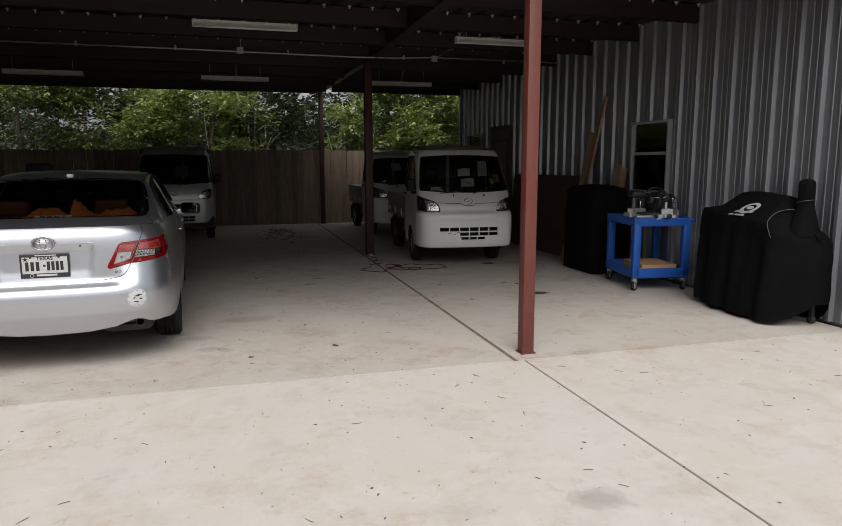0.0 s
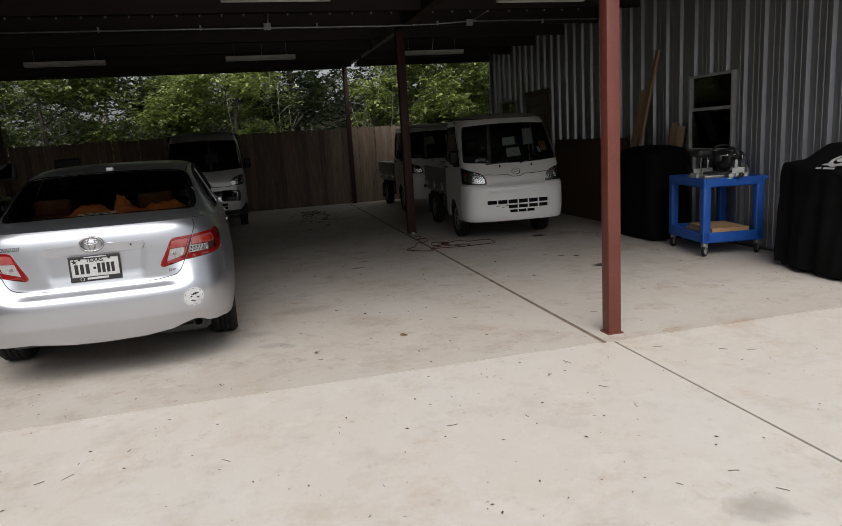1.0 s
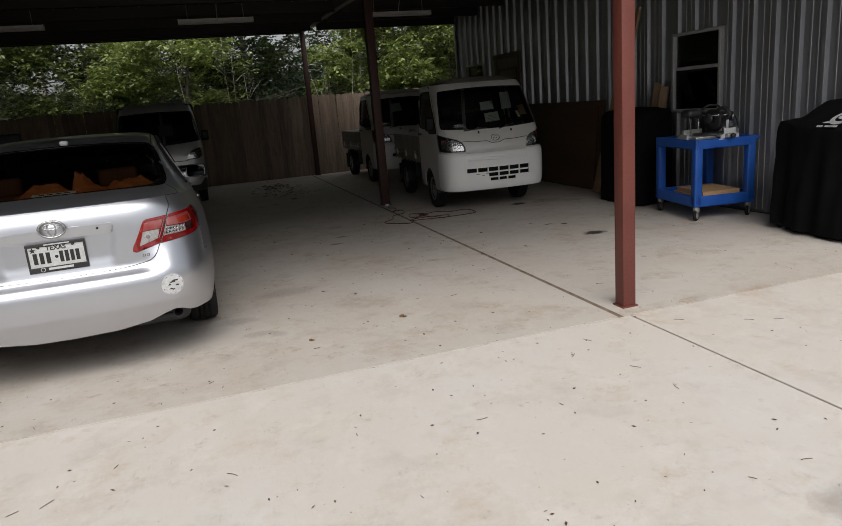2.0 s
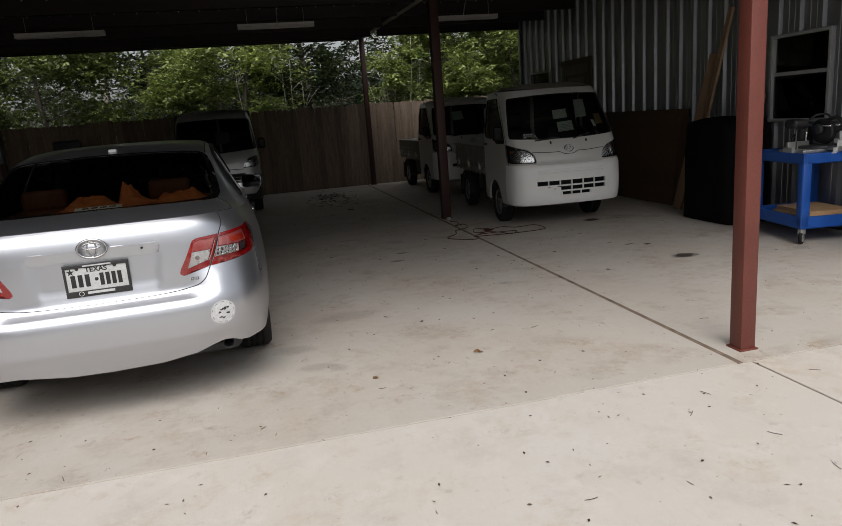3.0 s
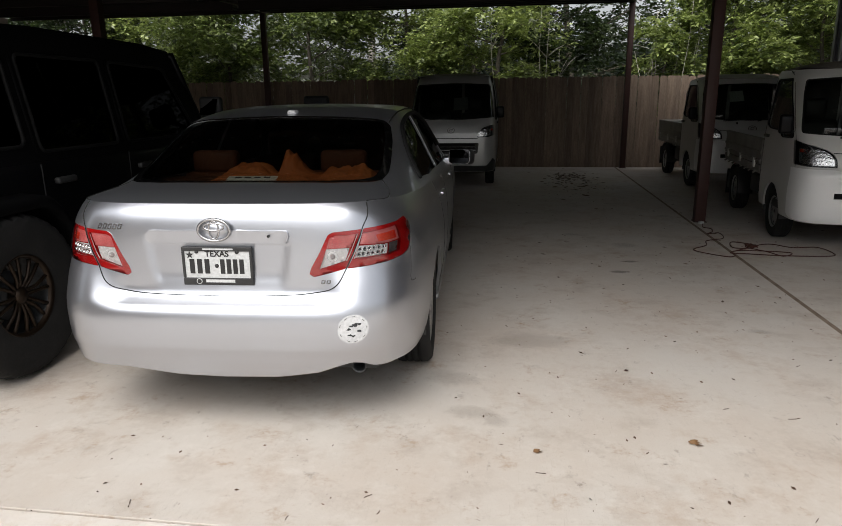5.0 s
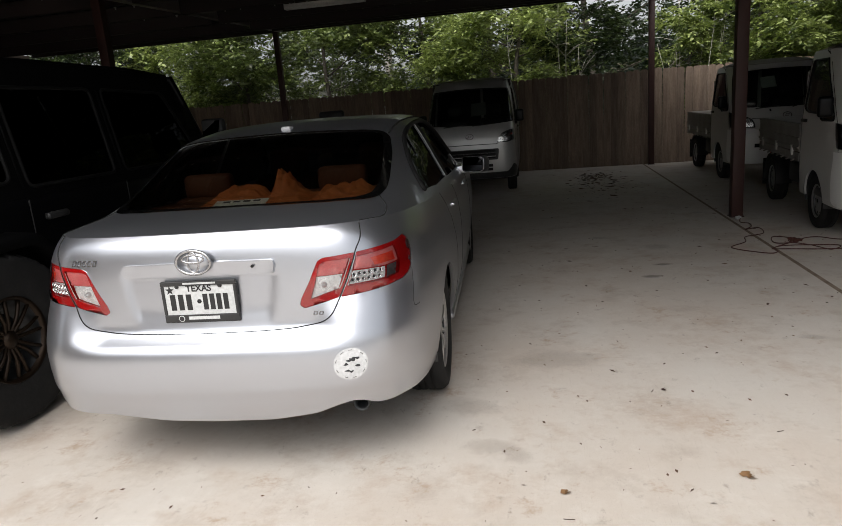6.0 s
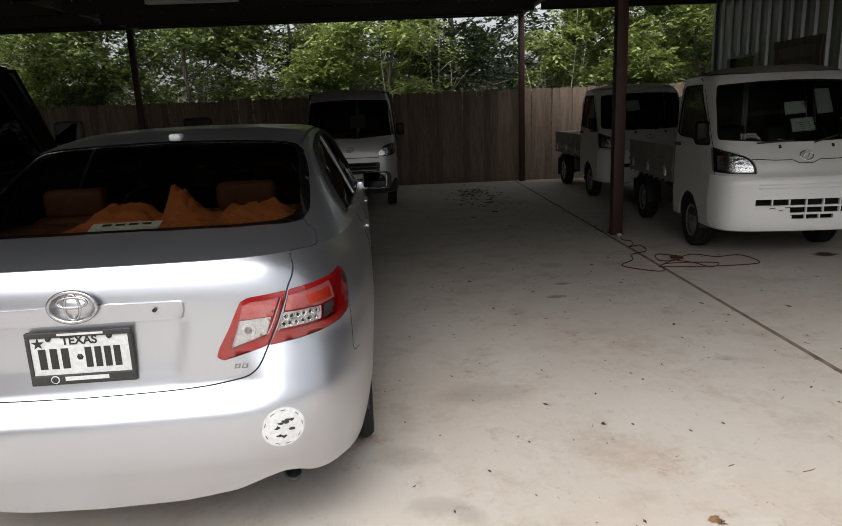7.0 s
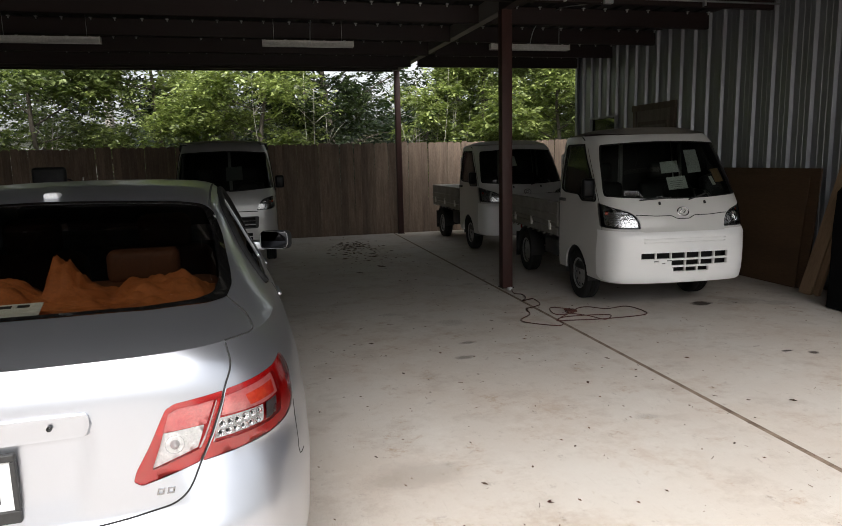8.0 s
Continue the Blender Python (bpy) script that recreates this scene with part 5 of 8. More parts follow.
    for k in range(9):
        u, v = rs.uniform(-0.034, 0.034), rs.uniform(-0.030, 0.026)
        blob = [(sa + u + rs.uniform(0.005, 0.014) * math.cos(j * math.tau / 7) , sz + v + rs.uniform(0.002, 0.009) * math.sin(j * math.tau / 7)) for j in range(7)]
        part("sticker_mark", patch(B.over(0.0026), blob, 0.02), M_TOOLGREY, st_ob)
    for k in range(9):
        t0 = k * math.tau / 9 + rs.uniform(-0.1, 0.1)
        arc = [(sa + 0.061 * math.cos(t0 + d), sz + 0.057 * math.sin(t0 + d)) for d in (0, 0.12, 0.24)] + [(sa + 0.0588 * math.cos(t0 + d), sz + 0.0548 * math.sin(t0 + d)) for d in (0.24, 0.12, 0)]
        part("sticker_mark", patch(B.over(0.0026), arc, 0.02), M_INK, st_ob)
    # aerial fin, exhaust, floor pan, valance
    part("aerial_fin", box(bmesh.new(), (-0.028, 1.36, 1.398), (0.028, 1.435, 1.426), 0.012, None, 3), M_STICKER, car, "small pale aerial base on the roof")
    part("exhaust_pipe", sharp(lathe(bmesh.new(), [(0.030, 0.30), (0.033, 0.045), (0.029, 0.043), (0.026, 0.06), (0.025, 0.3)], 24, "y", pose(0.60, 0.06, 0.318, 5, 0, 0))), M_TOOLGREY, car, "stained steel exhaust tip")
    part("exhaust_box", box(bmesh.new(), (0.30, 0.32, 0.20), (0.68, 0.75, 0.36), 0.06, None, 3), M_TOOLGREY, car)
    part("floor_pan", boxes(((-0.62, 0.30, 0.245), (0.62, 4.5, 0.275)), ((-0.80, 1.5, 0.245), (0.80, 3.4, 0.275)), ((-0.40, 0.8, 0.2), (0.2, 4.2, 0.24)), ((-0.68, 0.55, 0.27), (0.68, 1.75, 0.85)), bevel=0.01), M_BLACK, car)
    # wheels
    for s in (1, -1):
        for y in (1.005, 3.79):
            w = wheel_parts(car, pose(s * 0.768, y, 0.325, 15 * y, 0, 0 if s > 0 else 180), 0.325, 0.205, 0.205, M_RUBBER, M_ALLOY, "five")
            part("wheel_liner", arch_lining(s * 0.655, s * 0.86, y, 0.325, 0.362), M_BLACK, car)
    # cabin: parcel shelf, seats, draped cloth
    part("parcel_shelf", box(bmesh.new(), (-0.66, 0.62, 1.035), (0.66, 1.12, 1.06), 0.01), M_ORANGE, car, "orange-tan parcel shelf")
    for x, hx in ((-0.33, -0.43), (0.33, 0.34)):
        part("rear_seat", box(bmesh.new(), (x - 0.31, 1.12, 0.45), (x + 0.31, 1.30, 1.08), 0.07, None, 3), M_ORANGE, car, "orange-tan rear seat back")
        part("rear_headrest", box(bmesh.new(), (hx - 0.135, 1.17, 1.07), (hx + 0.135, 1.27, 1.20), 0.03, None, 3), M_ORANGE, car, "orange-tan rear headrest")
        part("headrest", box(bmesh.new(), (x - 0.14, 2.30, 1.06), (x + 0.14, 2.42, 1.26), 0.05, None, 3), M_ORANGE, car, "orange-tan headrest")
        part("front_seat", box(bmesh.new(), (x - 0.26, 2.22, 0.4), (x + 0.26, 2.45, 1.08), 0.08, None, 3), M_ORANGE, car, "orange-tan front seat")
    cl = bmesh.new()
    bmesh.ops.create_grid(cl, x_segments=120, y_segments=44, size=0.5)
    for v in cl.verts:
        u, w = v.co.x, v.co.y
        x, y = 0.135 + u * 0.94, 0.88 + w * 0.42
        rim_ = smooth01(0.5 - abs(u), 0.0, 0.06) * smooth01(0.5 - abs(w), 0.0, 0.10)
        deep = math.exp(-((w - 0.12) / 0.34) ** 4)
        dx = x - 0.105
        peak = 0.142 * math.exp(-(abs(dx) / (0.050 if dx < 0 else 0.085)) ** (4 if dx < 0 else 2)) * math.exp(-((w - 0.14) / 0.24) ** 4) * (1 + 0.06 * math.sin(x * 150 + 3 * w) + 0.03 * math.sin(x * 310))
        skirt = 0.060 * math.exp(-((x - 0.14) / 0.115) ** 2) * deep
        left = 0.082 * math.exp(-((x + 0.125) / 0.135) ** 4) * deep
        right = 0.060 * math.exp(-((x - 0.43) / 0.150) ** 4) * deep
        fold = 0.034 * abs(noise.noise(Vector((x * 11, w * 7, 2.0)))) + 0.014 * noise.noise(Vector((x * 27, w * 19, 5.0))) - 0.008
        v.co = Vector((x, y, 1.064 + rim_ * (max(peak, skirt, left, right) + fold)))
    part("draped_cloth", cl, M_CLOTH, car, "crumpled orange cloth on the parcel shelf")
    part("paper_sheet", box(bmesh.new(), (-0.13, 0.0, 0.0), (0.13, 0.11, 0.003), 0.001, pose(-0.035, 0.615, 1.078, 13, 0, 2)), M_PAPER, car, "pale green paper behind the rear window", smooth=False)
    for k in range(4):
        part("paper_line", box(bmesh.new(), (-0.09 + 0.05 * k, 0.075, 0.0035), (-0.055 + 0.05 * k, 0.095, 0.0045), 0.0005, pose(-0.035, 0.615, 1.078, 13, 0, 2), 1), M_TOOLGREY, car, smooth=False)
    part("cabin_floor", boxes(((-0.8, 1.2, 0.3), (0.8, 3.7, 0.36)), ((-0.75, 3.45, 0.4), (0.75, 3.7, 0.95)), bevel=0.02), M_BLACK, car)
    return car


saloon(pose(-3.511, 0.468, 0, 0, 0, 3.2) @ Matrix.Scale(1.015, 4))


# ---- small cab-over trucks and the van ----
def cab_shell(plan_depth, hood):
    """The nose of a cab-over: a: way round from the middle of the front, z: height."""
    plan = [(0, 0.0), (0.25, 0.006), (0.47, 0.028), (0.61, 0.07), (0.688, 0.15), (0.724, 0.28), (0.736, 0.48), (0.7375, 0.80), (0.7375, plan_depth - 0.08), (0.72, plan_depth - 0.01), (0.66, plan_depth), (0.0, plan_depth)]
    width = ([0.25, 0.34, 0.5, 0.8, 1.05, 1.2, 1.5, 1.66, 1.76, 1.9], [0.96, 0.985, 1.0, 1.0, 0.995, 0.98, 0.935, 0.905, 0.865, 0.84])
    return Shell(plan, hood, width, (0.25, 1.0))


HOOD_TRUCK = ([0.28, 0.33, 0.40, 0.60, 0.785, 0.805, 0.92, 1.05, 1.12, 1.30, 1.50, 1.64, 1.70, 1.745, 1.775], [0.04, 0.0, -0.014, -0.018, -0.010, 0.018, 0.040, 0.090, 0.130, 0.235, 0.37, 0.475, 0.53, 0.60, 0.72])
HOOD_VAN = ([0.28, 0.33, 0.40, 0.60, 0.79, 0.80, 0.95, 1.08, 1.16, 1.35, 1.60, 1.72, 1.79, 1.84, 1.88], [0.05, 0.012, 0.0, -0.004, 0.004, 0.008, 0.022, 0.06, 0.11, 0.24, 0.42, 0.51, 0.58, 0.67, 0.80])


def ellipsoid_bulb(p):
    bm = bmesh.new()
    bmesh.ops.create_uvsphere(bm, u_segments=10, v_segments=7, radius=0.014, matrix=Matrix.Translation(p) @ Matrix.Diagonal((1, 0.7, 1.3, 1)))
    return bm


def head_lamp(S, veh, poly, side, label):
    c = np.mean(np.array(poly), 0)
    lam = part("headlamp", patch(S.over(-0.05), poly, 0.03), M_TOOLGREY, veh, label)
    inner = [tuple(c + (np.array(p) - c) * np.array((0.86, 0.84)) + np.array((-0.012 * side, 0.0))) for p in poly]
    part("reflector", patch(S.over(-0.030), inner, 0.012), M_REFLECT, lam)
    part("indicator_bulb", ellipsoid_bulb(S.over(-0.02)(c[0] + 0.13 * side, c[1] + 0.03)), M_REDLIGHT, lam, "amber indicator bulb")
    p, n = S.at(c[0] - 0.075 * side, c[1] - 0.01) + S.normal(c[0] - 0.075 * side, c[1]) * -0.062, S.normal(c[0], c[1])
    q = Vector((0, -1, 0)).to_track_quat("X", "Z").to_matrix().to_4x4()
    part("bulb_bowl", lathe(bmesh.new(), [(0.002, 0.002), (0.018, 0.004), (0.040, 0.014), (0.054, 0.034), (0.060, 0.036)], 20, "x", Matrix.Translation(p) @ q), M_CHROME, lam, "chrome bowl")
    part("lens", patch(S.over(0.003), poly, 0.03, depth=0.02), M_LENS, lam)
    return lam


def grid_shade(S, veh, a0, a1, z0, z1, cols, rows, skip=()):
    holes = []
    for r in range(rows):
        for c in range(cols):
            if (c, r) in skip:
                continue
            w, h = (a1 - a0) / cols, (z1 - z0) / rows
            holes.append([(a0 + c * w + 0.006, z0 + r * h + 0.006), (a0 + (c + 1) * w - 0.006, z0 + r * h + 0.006), (a0 + (c + 1) * w - 0.006, z0 + (r + 1) * h - 0.006), (a0 + c * w + 0.006, z0 + (r + 1) * h - 0.006)])
    return holes


def wiper(S, veh, a0, z0, a1, z1):
    part("wiper", S.line([(a0 + (a1 - a0) * k / 8, z0 + (z1 - z0) * k / 8) for k in range(9)], 0.008, 0.02), M_BLACK, veh)


def nose(veh, S, top, paint, roof_paint, depth, kind):
    """Body skin with windscreen, side windows, lamps, grille."""
    van = kind == "van"
    zb, zt = (1.165, 1.72) if van else (1.125, 1.655)
    k = 0.03 if van else 0.0
    ws = rounded([(-0.765 - k, zb + 0.015), (-0.3, zb - 0.012), (0, zb - 0.018), (0.3, zb - 0.012), (0.765 + k, zb + 0.015), (0.770 + k, zb + 0.10), (0.752 + k, zt - 0.15), (0.725 + k, zt - 0.01), (0.3, zt + 0.012), (0, zt + 0.016), (-0.3, zt + 0.012), (-0.725 - k, zt - 0.01), (-0.752 - k, zt - 0.15), (-0.770 - k, zb + 0.10)], 0.035)
    lamps = []
    for s in (1, -1):
        if van:
            poly = [(s * 0.43, 0.86), (s * 0.45, 0.935), (s * 0.53, 1.02), (s * 0.64, 1.055), (s * 0.76, 1.06), (s * 0.765, 0.90), (s * 0.62, 0.865)]
        else:
            poly = [(s * 0.425, 0.832), (s * 0.436, 0.902), (s * 0.468, 0.958), (s * 0.53, 0.998), (s * 0.64, 1.030), (s * 0.78, 1.060), (s * 0.885, 1.075), (s * 0.90, 0.96), (s * 0.885, 0.846), (s * 0.65, 0.834)]
        lamps.append(rounded(poly, 0.02))
    if van:
        holes = grid_shade(S, veh, -0.43, 0.43, 0.60, 0.77, 1, 3)
        holes += grid_shade(S, veh, -0.36, 0.36, 0.42, 0.54, 6, 2)
    else:
        holes = grid_shade(S, veh, -0.45, 0.45, 0.540, 0.608, 6, 1)
        holes += grid_shade(S, veh, -0.45, 0.45, 0.472, 0.534, 6, 1, {(0, 0), (1, 0)})
        holes += grid_shade(S, veh, -0.13, 0.25, 0.412, 0.466, 3, 1)
        holes += [[(-0.32, 0.515), (-0.27, 0.515), (-0.27, 0.525), (-0.32, 0.525)], [(-0.24, 0.495), (-0.20, 0.495), (-0.20, 0.503), (-0.24, 0.503)], [(-0.19, 0.52), (-0.14, 0.52), (-0.14, 0.53), (-0.19, 0.53)], [(-0.14, 0.452), (-0.09, 0.452), (-0.09, 0.458), (-0.14, 0.458)]]
    half = S.half
    wins = []
    ad = S.a_of_y
    for s in (1, -1):
        if van:
            w = [(ad(0.33), 1.13), (ad(0.40), 1.40), (ad(0.55), 1.70), (ad(1.45), 1.72), (ad(1.45), 1.10)]
        else:
            w = [(ad(0.31), 1.09), (ad(0.37), 1.36), (ad(0.52), 1.62), (ad(0.62), 1.655), (ad(0.98), 1.655), (ad(1.34), 1.655), (ad(1.36), 1.18), (ad(1.25), 1.15), (ad(0.85), 1.14), (ad(0.75), 1.08)]
        wins.append(rounded([(s * a, z) for a, z in w], 0.05))
    # outline with front wheel openings
    wy, wr = 0.93, 0.305
    c = ad(wy)
    low = 0.30
    line = [(a, low) for a in np.arange(-half + 0.001, -c - wr, 0.08)]

    def arc(sgn):
        pts = [(sgn * c + wr * math.cos(t), 0.285 + wr * math.sin(t)) for t in np.linspace(math.pi, 0, 24)]
        return [p for p in pts if p[1] > low]

    line += [(-c - wr, low)] + arc(-1) + [(-c + wr, low), (c - wr, low)] + arc(1) + [(c + wr, low)]
    line += [(a, low) for a in np.arange(c + wr + 0.05, half, 0.08)] + [(half - 0.001, low)]
    outline = line + [(half - 0.001, top), (-half + 0.001, top)]
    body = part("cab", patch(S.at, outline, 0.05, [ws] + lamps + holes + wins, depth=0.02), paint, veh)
    part("cab_lining", patch(S.over(-0.028), [(-half + 0.03, 1.0), (half - 0.03, 1.0), (half - 0.03, top - 0.015), (-half + 0.03, top - 0.015)], 0.08, [ws] + [w for w in wins]), M_BLACK, veh, "dark cab lining")
    part("headliner", boxes(((-0.60, 0.75, top - 0.035), (0.60, depth - 0.06, top - 0.02))), M_BLACK, veh, smooth=False)
    part("windscreen", patch(S.over(-0.004), ws, 0.08), M_CLEAR, veh, "dark windscreen with papers behind it")
    ins = [(a * 0.965, zb + (z - zb) * 0.95 + 0.013) for a, z in ws]
    part("windscreen_seal", patch(S.over(-0.002), ws, 0.05, [ins]), M_SEAL, veh)
    for w in wins:
        part("side_window", patch(S.over(-0.006), w, 0.08), M_CLEAR, veh)
        part("window_seal", tube(bmesh.new(), [S.over(0.001)(a, z) for a, z in dense(w, 0.05)], 0.009, 6, True), M_SEAL, veh)
    for s, l in zip((1, -1), lamps):
        head_lamp(S, veh, l, s, "clear headlamp with a chrome reflector")
    # dark air box behind the grille
    part("air_box", boxes(((-0.5, 0.10, 0.38), (0.5, 0.16, 0.80)), bevel=0.01), M_GAP, veh)
    # roof
    rim = [S.at(a, top) for a in np.arange(-half + 0.001, half, 0.04)]
    pl = [(p.x, p.y) for p in rim]
    hw = max(p.x for p in rim)
    y0, y1 = min(p.y for p in rim), max(p.y for p in rim)
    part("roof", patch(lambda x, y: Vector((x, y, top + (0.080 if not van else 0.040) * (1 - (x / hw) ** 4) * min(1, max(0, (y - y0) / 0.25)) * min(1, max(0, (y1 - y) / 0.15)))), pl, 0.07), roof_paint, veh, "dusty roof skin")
    # seams
    for s in (1, -1):
        a0, a1 = ad(0.26), ad(1.42)
        part("panel_seam", S.line([(s * a1, z) for z in np.arange(0.42, top - 0.06, 0.06)], 0.003), M_GAP, veh)
        part("panel_seam", S.line([(s * (a0 + 0.16 * max(0, z - 1.06)), z) for z in np.arange(0.62, zt - 0.02, 0.04)], 0.003), M_GAP, veh)
        p = S.at(s * ad(1.30), 1.06)
        part("door_handle", box(bmesh.new(), (-0.012, -0.07, -0.015), (0.028, 0.07, 0.018), 0.01, Matrix.Translation(p) @ Matrix.Diagonal((s, 1, 1, 1))), M_BLACK, veh, "black door handle")
        mp = S.at(s * ad(0.30), zb + 0.03)
        mp.x += s * 0.085
        if s > 0 and not van:
            continue
        mi = part("mirror", box(bmesh.new(), (-0.065, -0.035, -0.03), (0.065, 0.035, 0.16), 0.028, Matrix.Translation(mp), 3), M_GLOSSBLACK, veh, "black door mirror")
        part("mirror_glass", box(bmesh.new(), (-0.05, 0.0335, -0.015), (0.05, 0.037, 0.145), 0.001, Matrix.Translation(mp)), M_CHROME, mi)
        part("mirror_arm", tube(bmesh.new(), [mp + Vector((0, 0, 0)), mp + Vector((-s * 0.13, 0.02, -0.02))], 0.015, 8), M_BLACK, mi)
    zc = 0.985 if not van else 0.975
    if van:
        part("bonnet_seam", S.line([(a, 0.845 + 0.004 * math.cos(a * 3)) for a in np.arange(-0.44, 0.45, 0.04)], 0.006), M_GAP, veh)
        part("grille_panel", patch(S.over(0.005), rounded([(-0.44, 0.60), (0.44, 0.60), (0.46, 0.775), (-0.46, 0.775)], 0.03), 0.05, grid_shade(S, veh, -0.41, 0.41, 0.615, 0.765, 1, 3), depth=0.012), M_BLACK, veh, "black front grille")
        part("lower_bumper", patch(S.over(0.006), rounded([(-0.98, 0.31), (0.98, 0.31), (0.98, 0.42), (0.72, 0.52), (0.60, 0.40), (-0.60, 0.40), (-0.72, 0.52), (-0.98, 0.42)], 0.02), 0.05, depth=0.02), M_BLACK, veh, "black lower bumper")
    else:
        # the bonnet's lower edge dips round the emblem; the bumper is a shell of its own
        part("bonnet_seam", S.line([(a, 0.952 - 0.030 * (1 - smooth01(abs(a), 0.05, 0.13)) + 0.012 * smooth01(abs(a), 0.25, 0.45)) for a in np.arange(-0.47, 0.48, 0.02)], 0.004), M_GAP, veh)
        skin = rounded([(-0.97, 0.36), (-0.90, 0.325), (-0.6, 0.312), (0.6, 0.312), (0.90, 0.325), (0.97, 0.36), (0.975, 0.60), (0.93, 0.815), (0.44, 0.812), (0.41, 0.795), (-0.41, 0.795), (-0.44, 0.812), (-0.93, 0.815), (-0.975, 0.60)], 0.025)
        part("bumper", patch(S.over(0.009), skin, 0.04, holes, depth=0.016), M_BUMPERLIT, veh, "white moulded bumper, daylight put into its colour")
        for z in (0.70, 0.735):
            part("bumper_crease", S.line([(a, z) for a in np.arange(-0.42, 0.43, 0.04)], 0.005, 0.008), M_BUMPERLIT, veh)
        for a in (-0.22, 0.25):
            part("washer_nozzle", S.line([(a, 1.055), (a, 1.08)], 0.012, 0.004), M_BLACK, veh)
    ring = [S.over(0.010)(0.058 * math.cos(k * math.tau / 28), zc + 0.040 * math.sin(k * math.tau / 28)) for k in range(28)]
    em = part("emblem", tube(bmesh.new(), ring, 0.006, 6, True), M_CHROME, veh, "chrome oval emblem")
    part("emblem_mark", tube(bmesh.new(), [S.over(0.008)(a, zc + z) for a, z in ((-0.035, -0.02), (-0.01, 0.022), (0.03, 0.012), (0.01, -0.012), (-0.03, -0.008))], 0.006, 6), M_CHROME, em)
    wiper(S, veh, -0.42, zb - 0.03, -0.10, zb - 0.012)
    wiper(S, veh, 0.08, zb - 0.035, 0.30, zb + 0.02) if not van else wiper(S, veh, 0.05, zb - 0.03, 0.42, zb - 0.012)
    # cabin
    part("dashboard", box(bmesh.new(), (-0.66, 0.34, 0.75), (0.66, 0.72, 1.06), 0.06), M_BLACK, veh)
    for x in (-0.34, 0.34):
        part("seat", merge(box(bmesh.new(), (x - 0.24, 1.12, 0.62), (x + 0.24, 1.26, 1.24), 0.05), box(bmesh.new(), (x - 0.12, 1.14, 1.26), (x + 0.12, 1.23, 1.46), 0.04), box(bmesh.new(), (x - 0.24, 0.78, 0.6), (x + 0.24, 1.16, 0.74), 0.05)), M_BLACK, veh, "black cab seat")
    part("steering_wheel", tube(bmesh.new(), [Vector((0.34 + 0.18 * math.cos(k * math.tau / 24), 0.74 + 0.07 * math.sin(k * math.tau / 24), 1.10 + 0.16 * math.sin(k * math.tau / 24))) for k in range(24)], 0.014, 6, True), M_BLACK, veh)
    part("cab_floor", boxes(((-0.68, 0.15, 0.32), (0.68, depth - 0.05, 0.40)), ((-0.62, 1.20, 0.40), (0.62, depth - 0.04, 0.62)), bevel=0.01), M_BLACK, veh)
    for s in (1, -1):
        wheel_parts(veh, pose(s * 0.625, 0.93, 0.275, 20, 0, 0 if s > 0 else 180), 0.275, 0.15, 0.165, M_RUBBER, M_STEELRIM, "steel")
        part("wheel_liner", arch_lining(s * 0.50, s * 0.715, 0.93, 0.285, 0.308), M_BLACK, veh)
    return body


def sheet_on(S, veh, a0, z0, w, h, lean, mat, name, label, back=-0.02):
    """A flat sheet stuck inside the windscreen."""
    poly = [(a0 + u * w + lean * v, z0 + v * h + 0.06 * u * w) for u, v in ((0, 0), (1, 0), (1, 1), (0, 1))]
    part(name, patch(S.over(back), poly, 0.05, depth=0.002), mat, veh, label)


